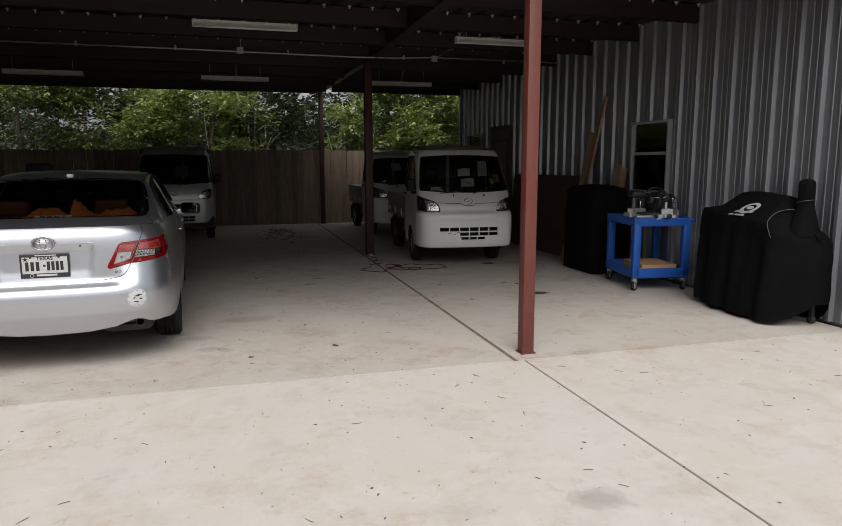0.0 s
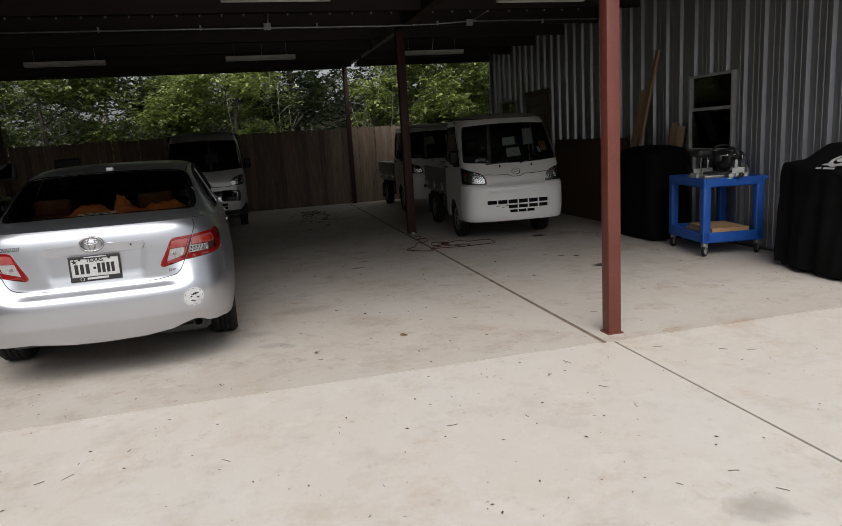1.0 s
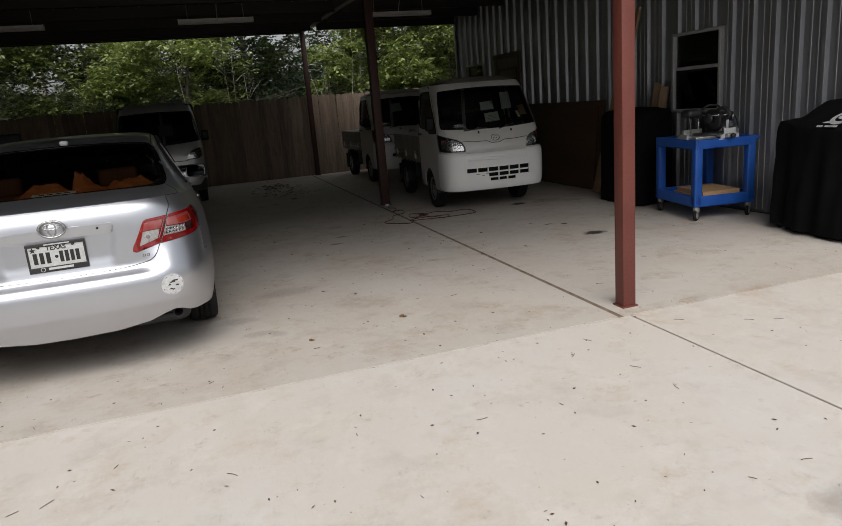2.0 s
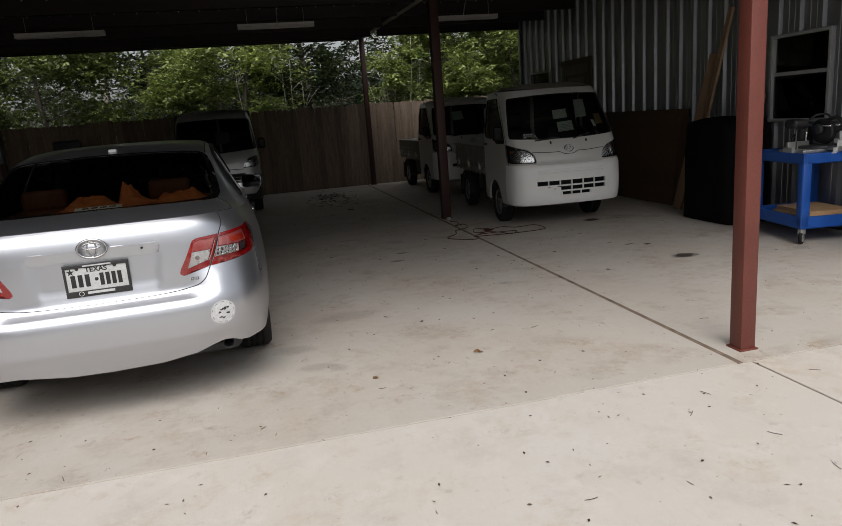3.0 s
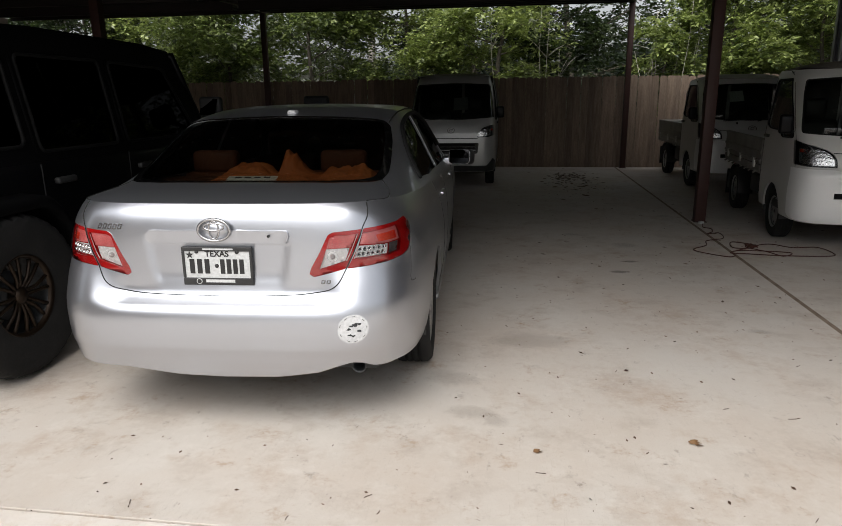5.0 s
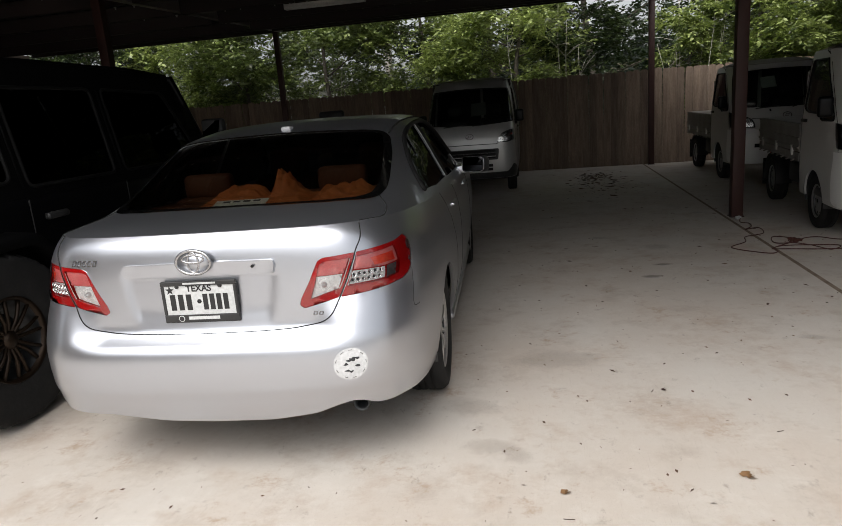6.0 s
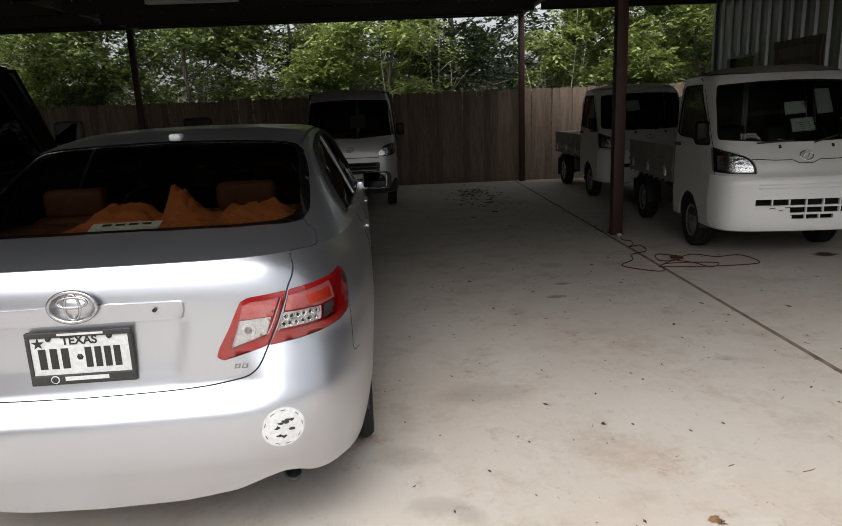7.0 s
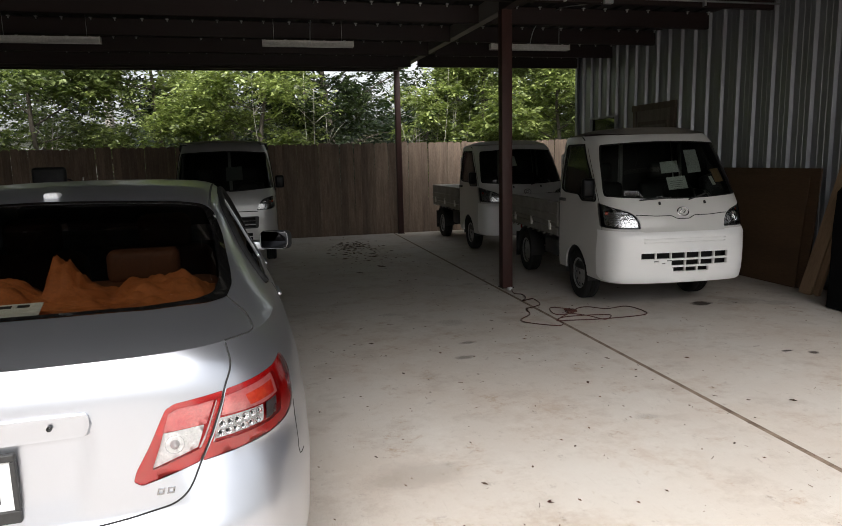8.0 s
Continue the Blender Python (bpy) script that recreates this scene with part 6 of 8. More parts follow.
def kei_truck(m, label, papers):
    tr = thing("small_truck", m, label, "truck", "small white trucks")
    S = cab_shell(1.46, HOOD_TRUCK)
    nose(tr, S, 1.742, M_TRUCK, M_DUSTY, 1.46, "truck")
    if papers:
        sheet_on(S, tr, -0.11, 1.36, 0.20, 0.11, 0.012, M_PAPER, "paper_sheet", "printed paper behind the windscreen")
        sheet_on(S, tr, -0.075, 1.20, 0.21, 0.12, 0.0, M_PAPER, "paper_sheet", "printed paper behind the windscreen")
        sheet_on(S, tr, 0.25, 1.40, 0.17, 0.235, 0.05, M_PAPER, "paper_sheet", "large grey sheet standing for the rear window seen through the van", -0.10)
        sheet_on(S, tr, 0.47, 1.26, 0.115, 0.13, -0.01, M_TAN, "card", "tan card behind the windscreen")
        sheet_on(S, tr, 0.425, 1.235, 0.04, 0.085, -0.02, M_PAPER, "small_note", "small white note behind the windscreen")
        for k in range(5):
            a0 = -0.05
            part("paper_line", patch(S.over(-0.0175), [(a0, 1.205 + 0.018 * k), (a0 + 0.15, 1.214 + 0.018 * k), (a0 + 0.15, 1.217 + 0.018 * k), (a0, 1.208 + 0.018 * k)], 0.05), M_TOOLGREY, tr)
    else:
        sheet_on(S, tr, -0.30, 1.40, 0.22, 0.16, -0.01, M_PAPER, "paper_sheet", "printed paper behind the windscreen")
    # bed
    part("bed_floor", boxes(((-0.70, 1.52, 0.66), (0.70, 3.39, 0.70)), bevel=0.004), M_STEELRIM, tr, "bare ribbed bed floor", smooth=False)
    for s in (1, -1):
        g = part("side_gate", boxes(((s * 0.715 - 0.016, 1.50, 0.72), (s * 0.715 + 0.016, 3.39, 1.00)), ((s * 0.715 - 0.024, 1.50, 0.985), (s * 0.715 + 0.024, 3.39, 1.015)), ((s * 0.731 - 0.012, 1.50, 0.84), (s * 0.731 + 0.012, 3.39, 0.87)), ((s * 0.731 - 0.012, 1.50, 0.75), (s * 0.731 + 0.012, 3.39, 0.775)), bevel=0.004), M_TRUCKSHADE, tr, "dusty white drop-down side gate, shade put into its paint", smooth=False)
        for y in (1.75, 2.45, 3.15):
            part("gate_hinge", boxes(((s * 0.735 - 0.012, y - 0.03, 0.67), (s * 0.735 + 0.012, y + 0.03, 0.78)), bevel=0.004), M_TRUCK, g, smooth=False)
        part("bed_sill", boxes(((s * 0.70 - 0.03, 1.50, 0.62), (s * 0.70 + 0.03, 3.39, 0.71)), bevel=0.006), M_TRUCKSHADE, tr, smooth=False)
        for y in np.arange(1.62, 3.3, 0.22):
            part("rope_hook", tube(bmesh.new(), [(s * 0.735, y, 0.635), (s * 0.765, y, 0.615), (s * 0.765, y + 0.04, 0.615), (s * 0.735, y + 0.04, 0.635)], 0.006, 6), M_TRUCKSHADE, tr)
    part("tail_gate", boxes(((-0.70, 3.375, 0.72), (0.70, 3.405, 1.0)), ((-0.70, 3.365, 0.985), (0.70, 3.412, 1.015)), bevel=0.004), M_TRUCK, tr, smooth=False)
    gd = bmesh.new()
    for x in (-0.66, 0.66):
        tube(gd, [(x, 1.53, 0.70), (x, 1.53, 1.55)], 0.018, 8)
    for z in (1.05, 1.30, 1.55):
        tube(gd, [(-0.66, 1.53, z), (0.66, 1.53, z)], 0.014, 8)
    part("head_board", gd, M_TRUCK, tr, "white tubular guard behind the cab")
    part("chassis", boxes(((-0.40, 0.5, 0.42), (-0.33, 3.3, 0.55)), ((0.33, 0.5, 0.42), (0.40, 3.3, 0.55)), ((-0.40, 1.6, 0.46), (0.40, 1.66, 0.55)), ((-0.40, 3.1, 0.46), (0.40, 3.16, 0.55)), ((-0.60, 1.62, 0.55), (0.60, 3.32, 0.66)), bevel=0.006), M_BLACK, tr, smooth=False)
    part("rear_axle", tube(bmesh.new(), [(-0.6, 2.83, 0.275), (0.6, 2.83, 0.275)], 0.045, 10), M_BLACK, tr)
    part("fuel_tank", box(bmesh.new(), (-0.66, 1.70, 0.34), (-0.38, 2.15, 0.56), 0.03), M_TOOLGREY, tr)
    part("battery_box", box(bmesh.new(), (0.40, 1.72, 0.34), (0.64, 2.1, 0.56), 0.02), M_TOOLGREY, tr)
    for s in (1, -1):
        wheel_parts(tr, pose(s * 0.62, 2.83, 0.275, 50, 0, 0 if s > 0 else 180), 0.275, 0.15, 0.165, M_RUBBER, M_STEELRIM, "steel")
        part("mud_flap", boxes(((s * 0.62 - 0.10, 3.17, 0.16), (s * 0.62 + 0.10, 3.18, 0.50)), bevel=0.002), M_RUBBER, tr, smooth=False)
        part("rear_guard", arch_lining(s * 0.53, s * 0.71, 2.83, 0.285, 0.312), M_BLACK, tr)
        part("tail_lamp", box(bmesh.new(), (s * 0.50 - 0.09, 3.385, 0.52), (s * 0.50 + 0.09, 3.41, 0.62), 0.01), M_RED, tr)
    return tr


kei_truck(pose(1.165, 4.40, 0, 0, 0, -5.0), "small white cab-over truck with dusty roof, papers behind its windscreen", True)
kei_truck(pose(1.375, 8.72, 0, 0, 0, -0.5), "small white cab-over truck parked close to the fence", False)


def kei_van(m):
    v = thing("small_van", m, "silver-grey compact van parked nose out before the fence", "van")
    S = cab_shell(3.38, HOOD_VAN)
    nose(v, S, 1.865, M_VAN, M_DUSTY, 3.38, "van")
    # dim grey sheet in place of daylight through the van's rear window
    sheet_on(S, v, 0.02, 1.36, 0.26, 0.20, 0.0, M_REARVIEW, "paper_sheet", "grey sheet standing for the rear window seen through the van", -0.12)
    for s in (1, -1):
        wheel_parts(v, pose(s * 0.625, 2.75, 0.275, 50, 0, 0 if s > 0 else 180), 0.275, 0.15, 0.165, M_RUBBER, M_STEELRIM, "steel")
    part("underbody", boxes(((-0.55, 0.4, 0.25), (0.55, 3.2, 0.36)), bevel=0.02), M_BLACK, v)
    return v


kei_van(pose(-3.285, 8.80, 0, 0, 0, 1.0))


# ---- black off-roader beside the saloon, tail to the yard ----
def off_roader(m):
    j = thing("off_road_car", m, "black boxy off-road car with hard top and knobbly tyres", "car")
    W = 0.80
    tub = bmesh.new()
    box(tub, (-W, 0.30, 0.62), (W, 3.55, 1.17), 0.05, None, 3)
    part("tub", sharp(tub, 50), M_GLOSSBLACK, j)
    ht = bmesh.new()
    side = [(0.34, 1.16), (0.38, 1.86), (0.50, 1.935), (1.4, 1.965), (2.6, 1.955), (3.08, 1.92), (3.50, 1.16)]
    wins = [rounded([(0.55, 1.26), (0.60, 1.76), (1.05, 1.78), (1.05, 1.26)], 0.06), rounded([(1.17, 1.22), (1.17, 1.79), (2.0, 1.79), (2.0, 1.22)], 0.05), rounded([(2.12, 1.22), (2.12, 1.79), (2.90, 1.77), (3.24, 1.22)], 0.05)]
    for s in (1, -1):
        lean = lambda u, v, s=s: Vector((s * (W - 0.02 - 0.13 * (v - 1.16) / 0.75), u, v))
        ht = patch(lean, side, 0.12, wins, depth=0.02)
        part("hard_top_side", ht, M_HARDTOP, j)
        for w in wins:
            part("side_window", patch(lambda u, v, s=s: Vector((s * (W - 0.03 - 0.13 * (v - 1.16) / 0.75), u, v)), w, 0.15), M_LOWGLOSSGLASS, j)
            part("window_seal", tube(bmesh.new(), [lean(u, v) for u, v in dense(w, 0.1)], 0.012, 6, True), M_SEAL, j)
        for yd in (1.11, 2.06):
            part("door_seam", tube(bmesh.new(), [(s * (W + 0.0), yd, z) for z in np.arange(0.70, 1.17, 0.05)], 0.005, 6), M_GAP, j)
            part("door_handle", box(bmesh.new(), (s * (W + 0.02) - 0.02, yd + 0.09, 1.02), (s * (W + 0.02) + 0.02, yd + 0.27, 1.06), 0.012), M_BLACK, j)
            # bright edge of the pillar between two panes
            part("pillar_trim", tube(bmesh.new(), [(s * (W - 0.02 - 0.13 * (z - 1.16) / 0.75 + 0.012), yd, z) for z in (1.22, 1.5, 1.78)], 0.006, 6), M_HARDTOP, j)
        for z in (0.76, 1.03):
            part("door_hinge", boxes(((s * (W + 0.012) - 0.012, 3.36, z), (s * (W + 0.012) + 0.012, 3.46, z + 0.06)), bevel=0.004), M_BLACK, j, smooth=False)
        mp = Vector((s * (W + 0.16), 3.18, 1.45))
        mi = part("mirror", box(bmesh.new(), (-0.10, -0.04, -0.09), (0.10, 0.05, 0.09), 0.03, Matrix.Translation(mp), 3), M_BLACK, j)
        part("mirror_glass", box(bmesh.new(), (-0.083, -0.010, -0.073), (0.083, -0.006, 0.073), 0.001, Matrix.Translation(mp + Vector((0, -0.044, 0))) @ Matrix.Rotation(-s * 0.26, 4, "Z") @ Matrix.Rotation(-0.36, 4, "X")), M_MIRROR, mi, "mirror glass")
        part("mirror_arm", tube(bmesh.new(), [mp, (s * W, 3.28, 1.25)], 0.018, 8), M_BLACK, mi)
        # flares
        for yc in (0.66, 3.85):
            fl = bmesh.new()
            prof = []
            rows = []
            for t in np.linspace(math.radians(-5), math.radians(185), 20):
                c, sn = math.cos(t), min(math.sin(t), 0.86)
                base = Vector((0, yc + 0.56 * c, 0.48 + 0.58 * sn))
                rows.append([fl.verts.new((s * x, base.y + dy * c, base.z + dz)) for x, dy, dz in ((W - 0.04, 0.0, 0.03), (W + 0.13, 0.0, 0.02), (W + 0.155, 0.0, -0.015), (W + 0.14, -0.02, -0.05), (W - 0.04, -0.03, -0.04))])
            for a, b in zip(rows, rows[1:]):
                for k in range(4):
                    fl.faces.new((a[k], a[k + 1], b[k + 1], b[k]))
            part("wheel_flare", fl, M_HARDTOP, j, "matt black wheel flare")
        # rear corner of the hard top
        part("corner_post", tube(bmesh.new(), [(s * (W - 0.05), 0.36, 1.18), (s * (W - 0.11), 0.375, 1.5), (s * (W - 0.165), 0.40, 1.82)], 0.055, 10), M_HARDTOP, j)
        part("tail_lamp", box(bmesh.new(), (s * 0.70 - 0.07, 0.25, 0.86), (s * 0.70 + 0.07, 0.32, 1.05), 0.012), M_RED, j)
    part("hard_top_roof", patch(lambda x, y: Vector((x, y, interp(y, [0.36, 0.45, 0.6, 1.6, 2.9, 3.12], [1.82, 1.91, 1.94, 1.967, 1.95, 1.91]) - 0.02 * (x / 0.65) ** 4)), [(-0.66, 0.38), (0.66, 0.38), (0.665, 3.10), (-0.665, 3.10)], 0.08), M_HARDTOP, j)
    part("hard_top_rear", patch(lambda x, z: Vector((x * (1 - 0.16 * (z - 1.16) / 0.75), 0.33 + 0.06 * (z - 1.16), z)), [(-W + 0.03, 1.16), (W - 0.03, 1.16), (W - 0.03, 1.91), (-W + 0.03, 1.91)], 0.1, [rounded([(-0.60, 1.26), (0.60, 1.26), (0.60, 1.78), (-0.60, 1.78)], 0.06)], depth=0.02), M_HARDTOP, j)
    part("rear_window", patch(lambda x, z: Vector((x * (1 - 0.16 * (z - 1.16) / 0.75), 0.34 + 0.06 * (z - 1.16), z)), rounded([(-0.60, 1.26), (0.60, 1.26), (0.60, 1.78), (-0.60, 1.78)], 0.06), 0.2), M_LOWGLOSSGLASS, j)
    part("windscreen", patch(lambda x, v: Vector((x, 3.11 + 0.44 * (1.88 - v) / 0.68, v)), rounded([(-0.66, 1.20), (0.66, 1.20), (0.62, 1.86), (-0.62, 1.86)], 0.04), 0.2), M_LOWGLOSSGLASS, j)
    part("windscreen_frame", tube(bmesh.new(), [(-0.72, 3.54, 1.18), (-0.67, 3.11, 1.88), (0.67, 3.11, 1.88), (0.72, 3.54, 1.18)], 0.035, 8), M_GLOSSBLACK, j)
    hd = bmesh.new()
    box(hd, (-0.62, 3.50, 0.72), (0.62, 4.50, 1.14), 0.07, None, 3)
    part("bonnet", sharp(hd, 50), M_GLOSSBLACK, j, "glossy black bonnet")
    part("front_grille", boxes(((-0.60, 4.48, 0.66), (0.60, 4.56, 1.12)), bevel=0.02), M_GLOSSBLACK, j)
    for y0 in (0.02, 4.56):
        part("bumper", box(bmesh.new(), (-0.80, y0, 0.56), (0.80, y0 + 0.16, 0.74), 0.03), M_BLACK, j, "black steel bumper")
    part("chassis", boxes(((-0.45, 0.1, 0.45), (-0.35, 4.6, 0.58)), ((0.35, 0.1, 0.45), (0.45, 4.6, 0.58)), ((-0.7, 0.62, 0.44), (0.7, 0.70, 0.52)), ((-0.7, 3.81, 0.44), (0.7, 3.89, 0.52)), bevel=0.01), M_BLACK, j, smooth=False)
    part("cabin_floor", boxes(((-0.7, 0.4, 0.62), (0.7, 3.5, 0.7)), ((-0.55, 1.35, 0.7), (0.55, 1.5, 1.4)), ((-0.55, 2.3, 0.7), (0.55, 2.45, 1.4)), bevel=0.03), M_BLACK, j)
    for s in (1, -1):
        for y in (0.66, 3.85):
            wheel_parts(j, pose(s * 0.80, y, 0.468, 11 * y, 0, 0 if s > 0 else 180), 0.452, 0.30, 0.225, M_RUBBER, M_BRONZE, "eight", tread=34)
    return j


off_roader(pose(-5.82, 0.36, 0, 0, 0, 1.0))


# ---- things along the metal wall ----
def sheet_pile(y0, y1, x, h, lean, label):
    t = thing("plywood_sheet", pose(x, y0, 0, 0, lean, 0), label, "plywood", "plywood sheets")
    part("panel", boxes(((-0.009, 0, 0), (0.009, y1 - y0, h)), bevel=0.001), M_PLY, t, smooth=False)
    return t


sheet_pile(4.90, 7.33, 3.08, 1.345, 5, "brown plywood sheet on edge leaning on the metal wall")
sheet_pile(5.02, 7.28, 3.05, 1.26, 5, "brown plywood sheet on edge leaning on the metal wall")


def leaning_plank(foot, head, w, th, turn, label):
    foot, head = Vector(foot), Vector(head)
    L = (head - foot).length
    q = (head - foot).to_track_quat("Z", "Y").to_matrix().to_4x4()
    bm = bmesh.new()
    box(bm, (-w / 2, -th / 2, 0), (w / 2, th / 2, L), 0.003, None, 1)
    ob = part("plank", bm, M_PINE, smooth=False)
    ob.matrix_basis = Matrix.Translation(foot) @ q @ pose(0, 0, 0, 0, 0, turn)
    return tagged(ob, label, "plank", "leaning planks")


leaning_plank((2.95, 4.62, 0.0), (3.17, 4.06, 2.52), 0.09, 0.035, 60, "long pale pine plank leaning on the metal wall")
leaning_plank((2.90, 4.72, 0.0), (3.17, 4.35, 2.0), 0.15, 0.03, 60, "brown board leaning on the metal wall")
leaning_plank((3.02, 3.86, 0.0), (3.18, 3.66, 1.52), 0.11, 0.035, 65, "short pine board leaning on the metal wall")
leaning_plank((3.03, 3.66, 0.0), (3.18, 3.54, 1.47), 0.09, 0.06, 65, "short squared timber leaning on the metal wall")


def draped(name, prof, m, label, category, folds=0.02, seed=1, piping=None):
    """A fabric cover: rounded box rings from the hem up, with hanging folds."""
    t = thing(name, m, label, category)
    bm = bmesh.new()
    rings, n = [], 72
    for k, (z, hx, hy, r, cx, cy) in enumerate(prof):
        ring = []
        for i in range(n):
            a = i * math.tau / n
            c, s = math.cos(a), math.sin(a)
            p = 2 / max(0.05, r)
            d = (abs(c) ** p + abs(s) ** p) ** (-1 / p)
            x, y = hx * c * d, hy * s * d
            drop = 1 - k / (len(prof) - 1)
            f = 1 + folds * (0.3 + drop) * (math.sin(a * 11 + seed) + 0.7 * math.sin(a * 17 + 2.3 * seed + z * 2)) + 0.03 * noise.noise(Vector((c * 2.5, s * 2.5, z * 3 + seed)))
            ring.append(bm.verts.new((cx + x * f, cy + y * f, z + 0.012 * noise.noise(Vector((c * 3, s * 3, seed))))))
        rings.append(ring)
    for a, b in zip(rings, rings[1:]):
        for i in range(n):
            bm.faces.new((a[i], a[(i + 1) % n], b[(i + 1) % n], b[i]))
    bm.faces.new(rings[-1])
    ob = part("fabric", bm, M_COVER, t)
    return t, ob


# covered smoker: barrel, side shelf, hopper and chimney under one black cover
sm_t = thing("grill_cover", pose(2.98, 0.80, 0), "barbecue smoker under a black fabric cover with grey piping", "grill cover")
# along the wall: y, front x, back x, shoulder height, ridge height, hem height
COVER = [(0.585, -0.12, 0.14, 0.90, 0.95, 0.10), (0.575, -0.19, 0.19, 0.98, 1.03, 0.07), (0.54, -0.225, 0.215, 1.03, 1.075, 0.06), (0.40, -0.24, 0.22, 1.04, 1.10, 0.055), (0.32, -0.275, 0.23, 1.015, 1.17, 0.05), (0.20, -0.305, 0.23, 1.0, 1.235, 0.045), (0.02, -0.315, 0.23, 0.99, 1.25, 0.04), (-0.16, -0.32, 0.23, 0.985, 1.245, 0.035), (-0.40, -0.32, 0.23, 0.97, 1.225, 0.03), (-0.50, -0.315, 0.23, 0.93, 1.13, 0.03), (-0.57, -0.30, 0.23, 0.875, 1.0, 0.03), (-0.62, -0.25, 0.23, 0.85, 0.955, 0.04), (-0.69, -0.17, 0.225, 0.83, 0.93, 0.09), (-0.75, -0.07, 0.21, 0.80, 0.90, 0.16), (-0.785, 0.02, 0.18, 0.74, 0.85, 0.22)]


def cover_section(y, row):
    xf, xb, zs, zr, hem = row
    pts = [(xf - 0.015, hem), (xf - 0.012, 0.30), (xf - 0.004, 0.65), (xf, zs - 0.10), (xf + 0.008, zs - 0.02), (xf + 0.03, zs + 0.02)]
    pts += [(xf + 0.03 + (-0.01 - xf - 0.03) * k / 4, zs + 0.02 + (zr - zs - 0.02) * k / 4) for k in (1, 2, 3)]
    pts += [(-0.01, zr - 0.006), (0.06, zr - 0.01), (xb - 0.05, zr - 0.06), (xb - 0.01, zr - 0.15), (xb, 0.5), (xb, hem)]
    return spline(pts, n=4)


cm = bmesh.new()
cy = [r[0] for r in COVER][::-1]
cols = [[r[k] for r in COVER][::-1] for k in range(1, 6)]
rows = []
for y in np.linspace(0.585, -0.785, 80):
    sec = cover_section(y, [interp(y, cy, c) for c in cols])
    line = []
    for k, (x, z) in enumerate(sec):
        front = 1 - smooth01(x, -0.25, 0.05)
        low_ = 1 - smooth01(z, 0.35, 1.0)
        fold = front * (0.004 + 0.020 * low_) * (math.sin(y * 17 + 1.0) + 0.6 * math.sin(y * 31 + z * 2.5))
        crease = 0.010 * noise.noise(Vector((y * 5, x * 5, z * 4))) + 0.004 * noise.noise(Vector((y * 16, x * 14, z * 9)))
        line.append(cm.verts.new((min(x + fold + crease, 0.255), y + 0.012 * noise.noise(Vector((x * 6, z * 5, 3.0))), z + 0.8 * crease * (z > 0.9))))
    rows.append(line)
for a, b in zip(rows, rows[1:]):
    for k in range(len(a) - 1):
        cm.faces.new((a[k], b[k], b[k + 1], a[k + 1]))
cm.faces.new(rows[0])
cm.faces.new(rows[-1][::-1])
part("fabric", cm, M_COVER, sm_t)
ch = bmesh.new()
rings = []
for z, r_, dx in ((0.86, 0.15, -0.02), (0.98, 0.115, -0.01), (1.07, 0.085, 0.0), (1.15, 0.073, 0.0), (1.24, 0.071, 0.003), (1.32, 0.073, 0.004), (1.362, 0.066, 0.004), (1.38, 0.045, 0.004), (1.386, 0.01, 0.004)):
    rings.append([ch.verts.new((dx + r_ * (1 + 0.06 * math.sin(3 * a + 5 * z) + 0.04 * math.sin(7 * a)) * math.cos(a), -0.60 + r_ * (1 + 0.06 * math.sin(3 * a + 5 * z)) * math.sin(a), z)) for a in np.linspace(0, math.tau, 29)[:-1]])
for a, b in zip(rings, rings[1:]):
    for k in range(28):
        ch.faces.new((a[k], a[(k + 1) % 28], b[(k + 1) % 28], b[k]))
ch.faces.new(rings[-1])
part("chimney_fabric", ch, M_COVER, sm_t, "black fabric sleeve over the chimney")
part("piping", tube(bmesh.new(), spline([(-0.350, -0.45, 0.06), (-0.338, -0.48, 0.35), (-0.318, -0.53, 0.66), (-0.305, -0.545, 0.80), (-0.325, -0.525, 0.88), (-0.30, -0.47, 0.985), (-0.20, -0.47, 1.07), (-0.10, -0.52, 1.10), (-0.06, -0.57, 1.09)], n=8), 0.0032, 6), M_PIPING, sm_t, "grey reflective piping")
part("piping", tube(bmesh.new(), [(0.079 * math.cos(a), -0.60 + 0.079 * math.sin(a), 1.175 - 0.02 * math.sin(a)) for a in np.linspace(math.pi * 0.75, math.pi * 1.95, 16)], 0.003, 6), M_PIPING, sm_t)
part("piping", tube(bmesh.new(), spline([(-0.29, -0.10, 1.02), (-0.325, -0.30, 0.93), (-0.332, -0.42, 0.86), (-0.322, -0.52, 0.80)], n=6), 0.004, 6), M_COVER, sm_t, "raised seam of the cover")


def slope(u, v):
    # the upper front of the cover leans back towards the wall
    return Vector((-0.262 + v * 0.97 - 0.010, -0.13 - 1.25 * u, 1.040 + v * 0.80 + 0.010))


M_PRINT = surface("faded_white_print", (0.36, 0.36, 0.36), (0.5, 0.5, 0.5), 22, 120, (0.7, 0.8), bump=0.05)
em_c = [(0.085 * math.cos(k * math.tau / 24) + 0.015, 0.052 + 0.062 * math.sin(k * math.tau / 24) + 0.02 * math.cos(k * math.tau / 24)) for k in range(24)]
part("printed_emblem", patch(slope, em_c, 0.03, [[(0.6 * (p - 0.015) + 0.015, 0.6 * (q - 0.052) + 0.056) for p, q in em_c]]), M_PRINT, sm_t, "faded white oval emblem")
part("printed_emblem", patch(slope, [(-0.115, 0.0), (0.07, 0.0), (0.10, 0.018), (-0.085, 0.018)], 0.03), M_PRINT, sm_t)
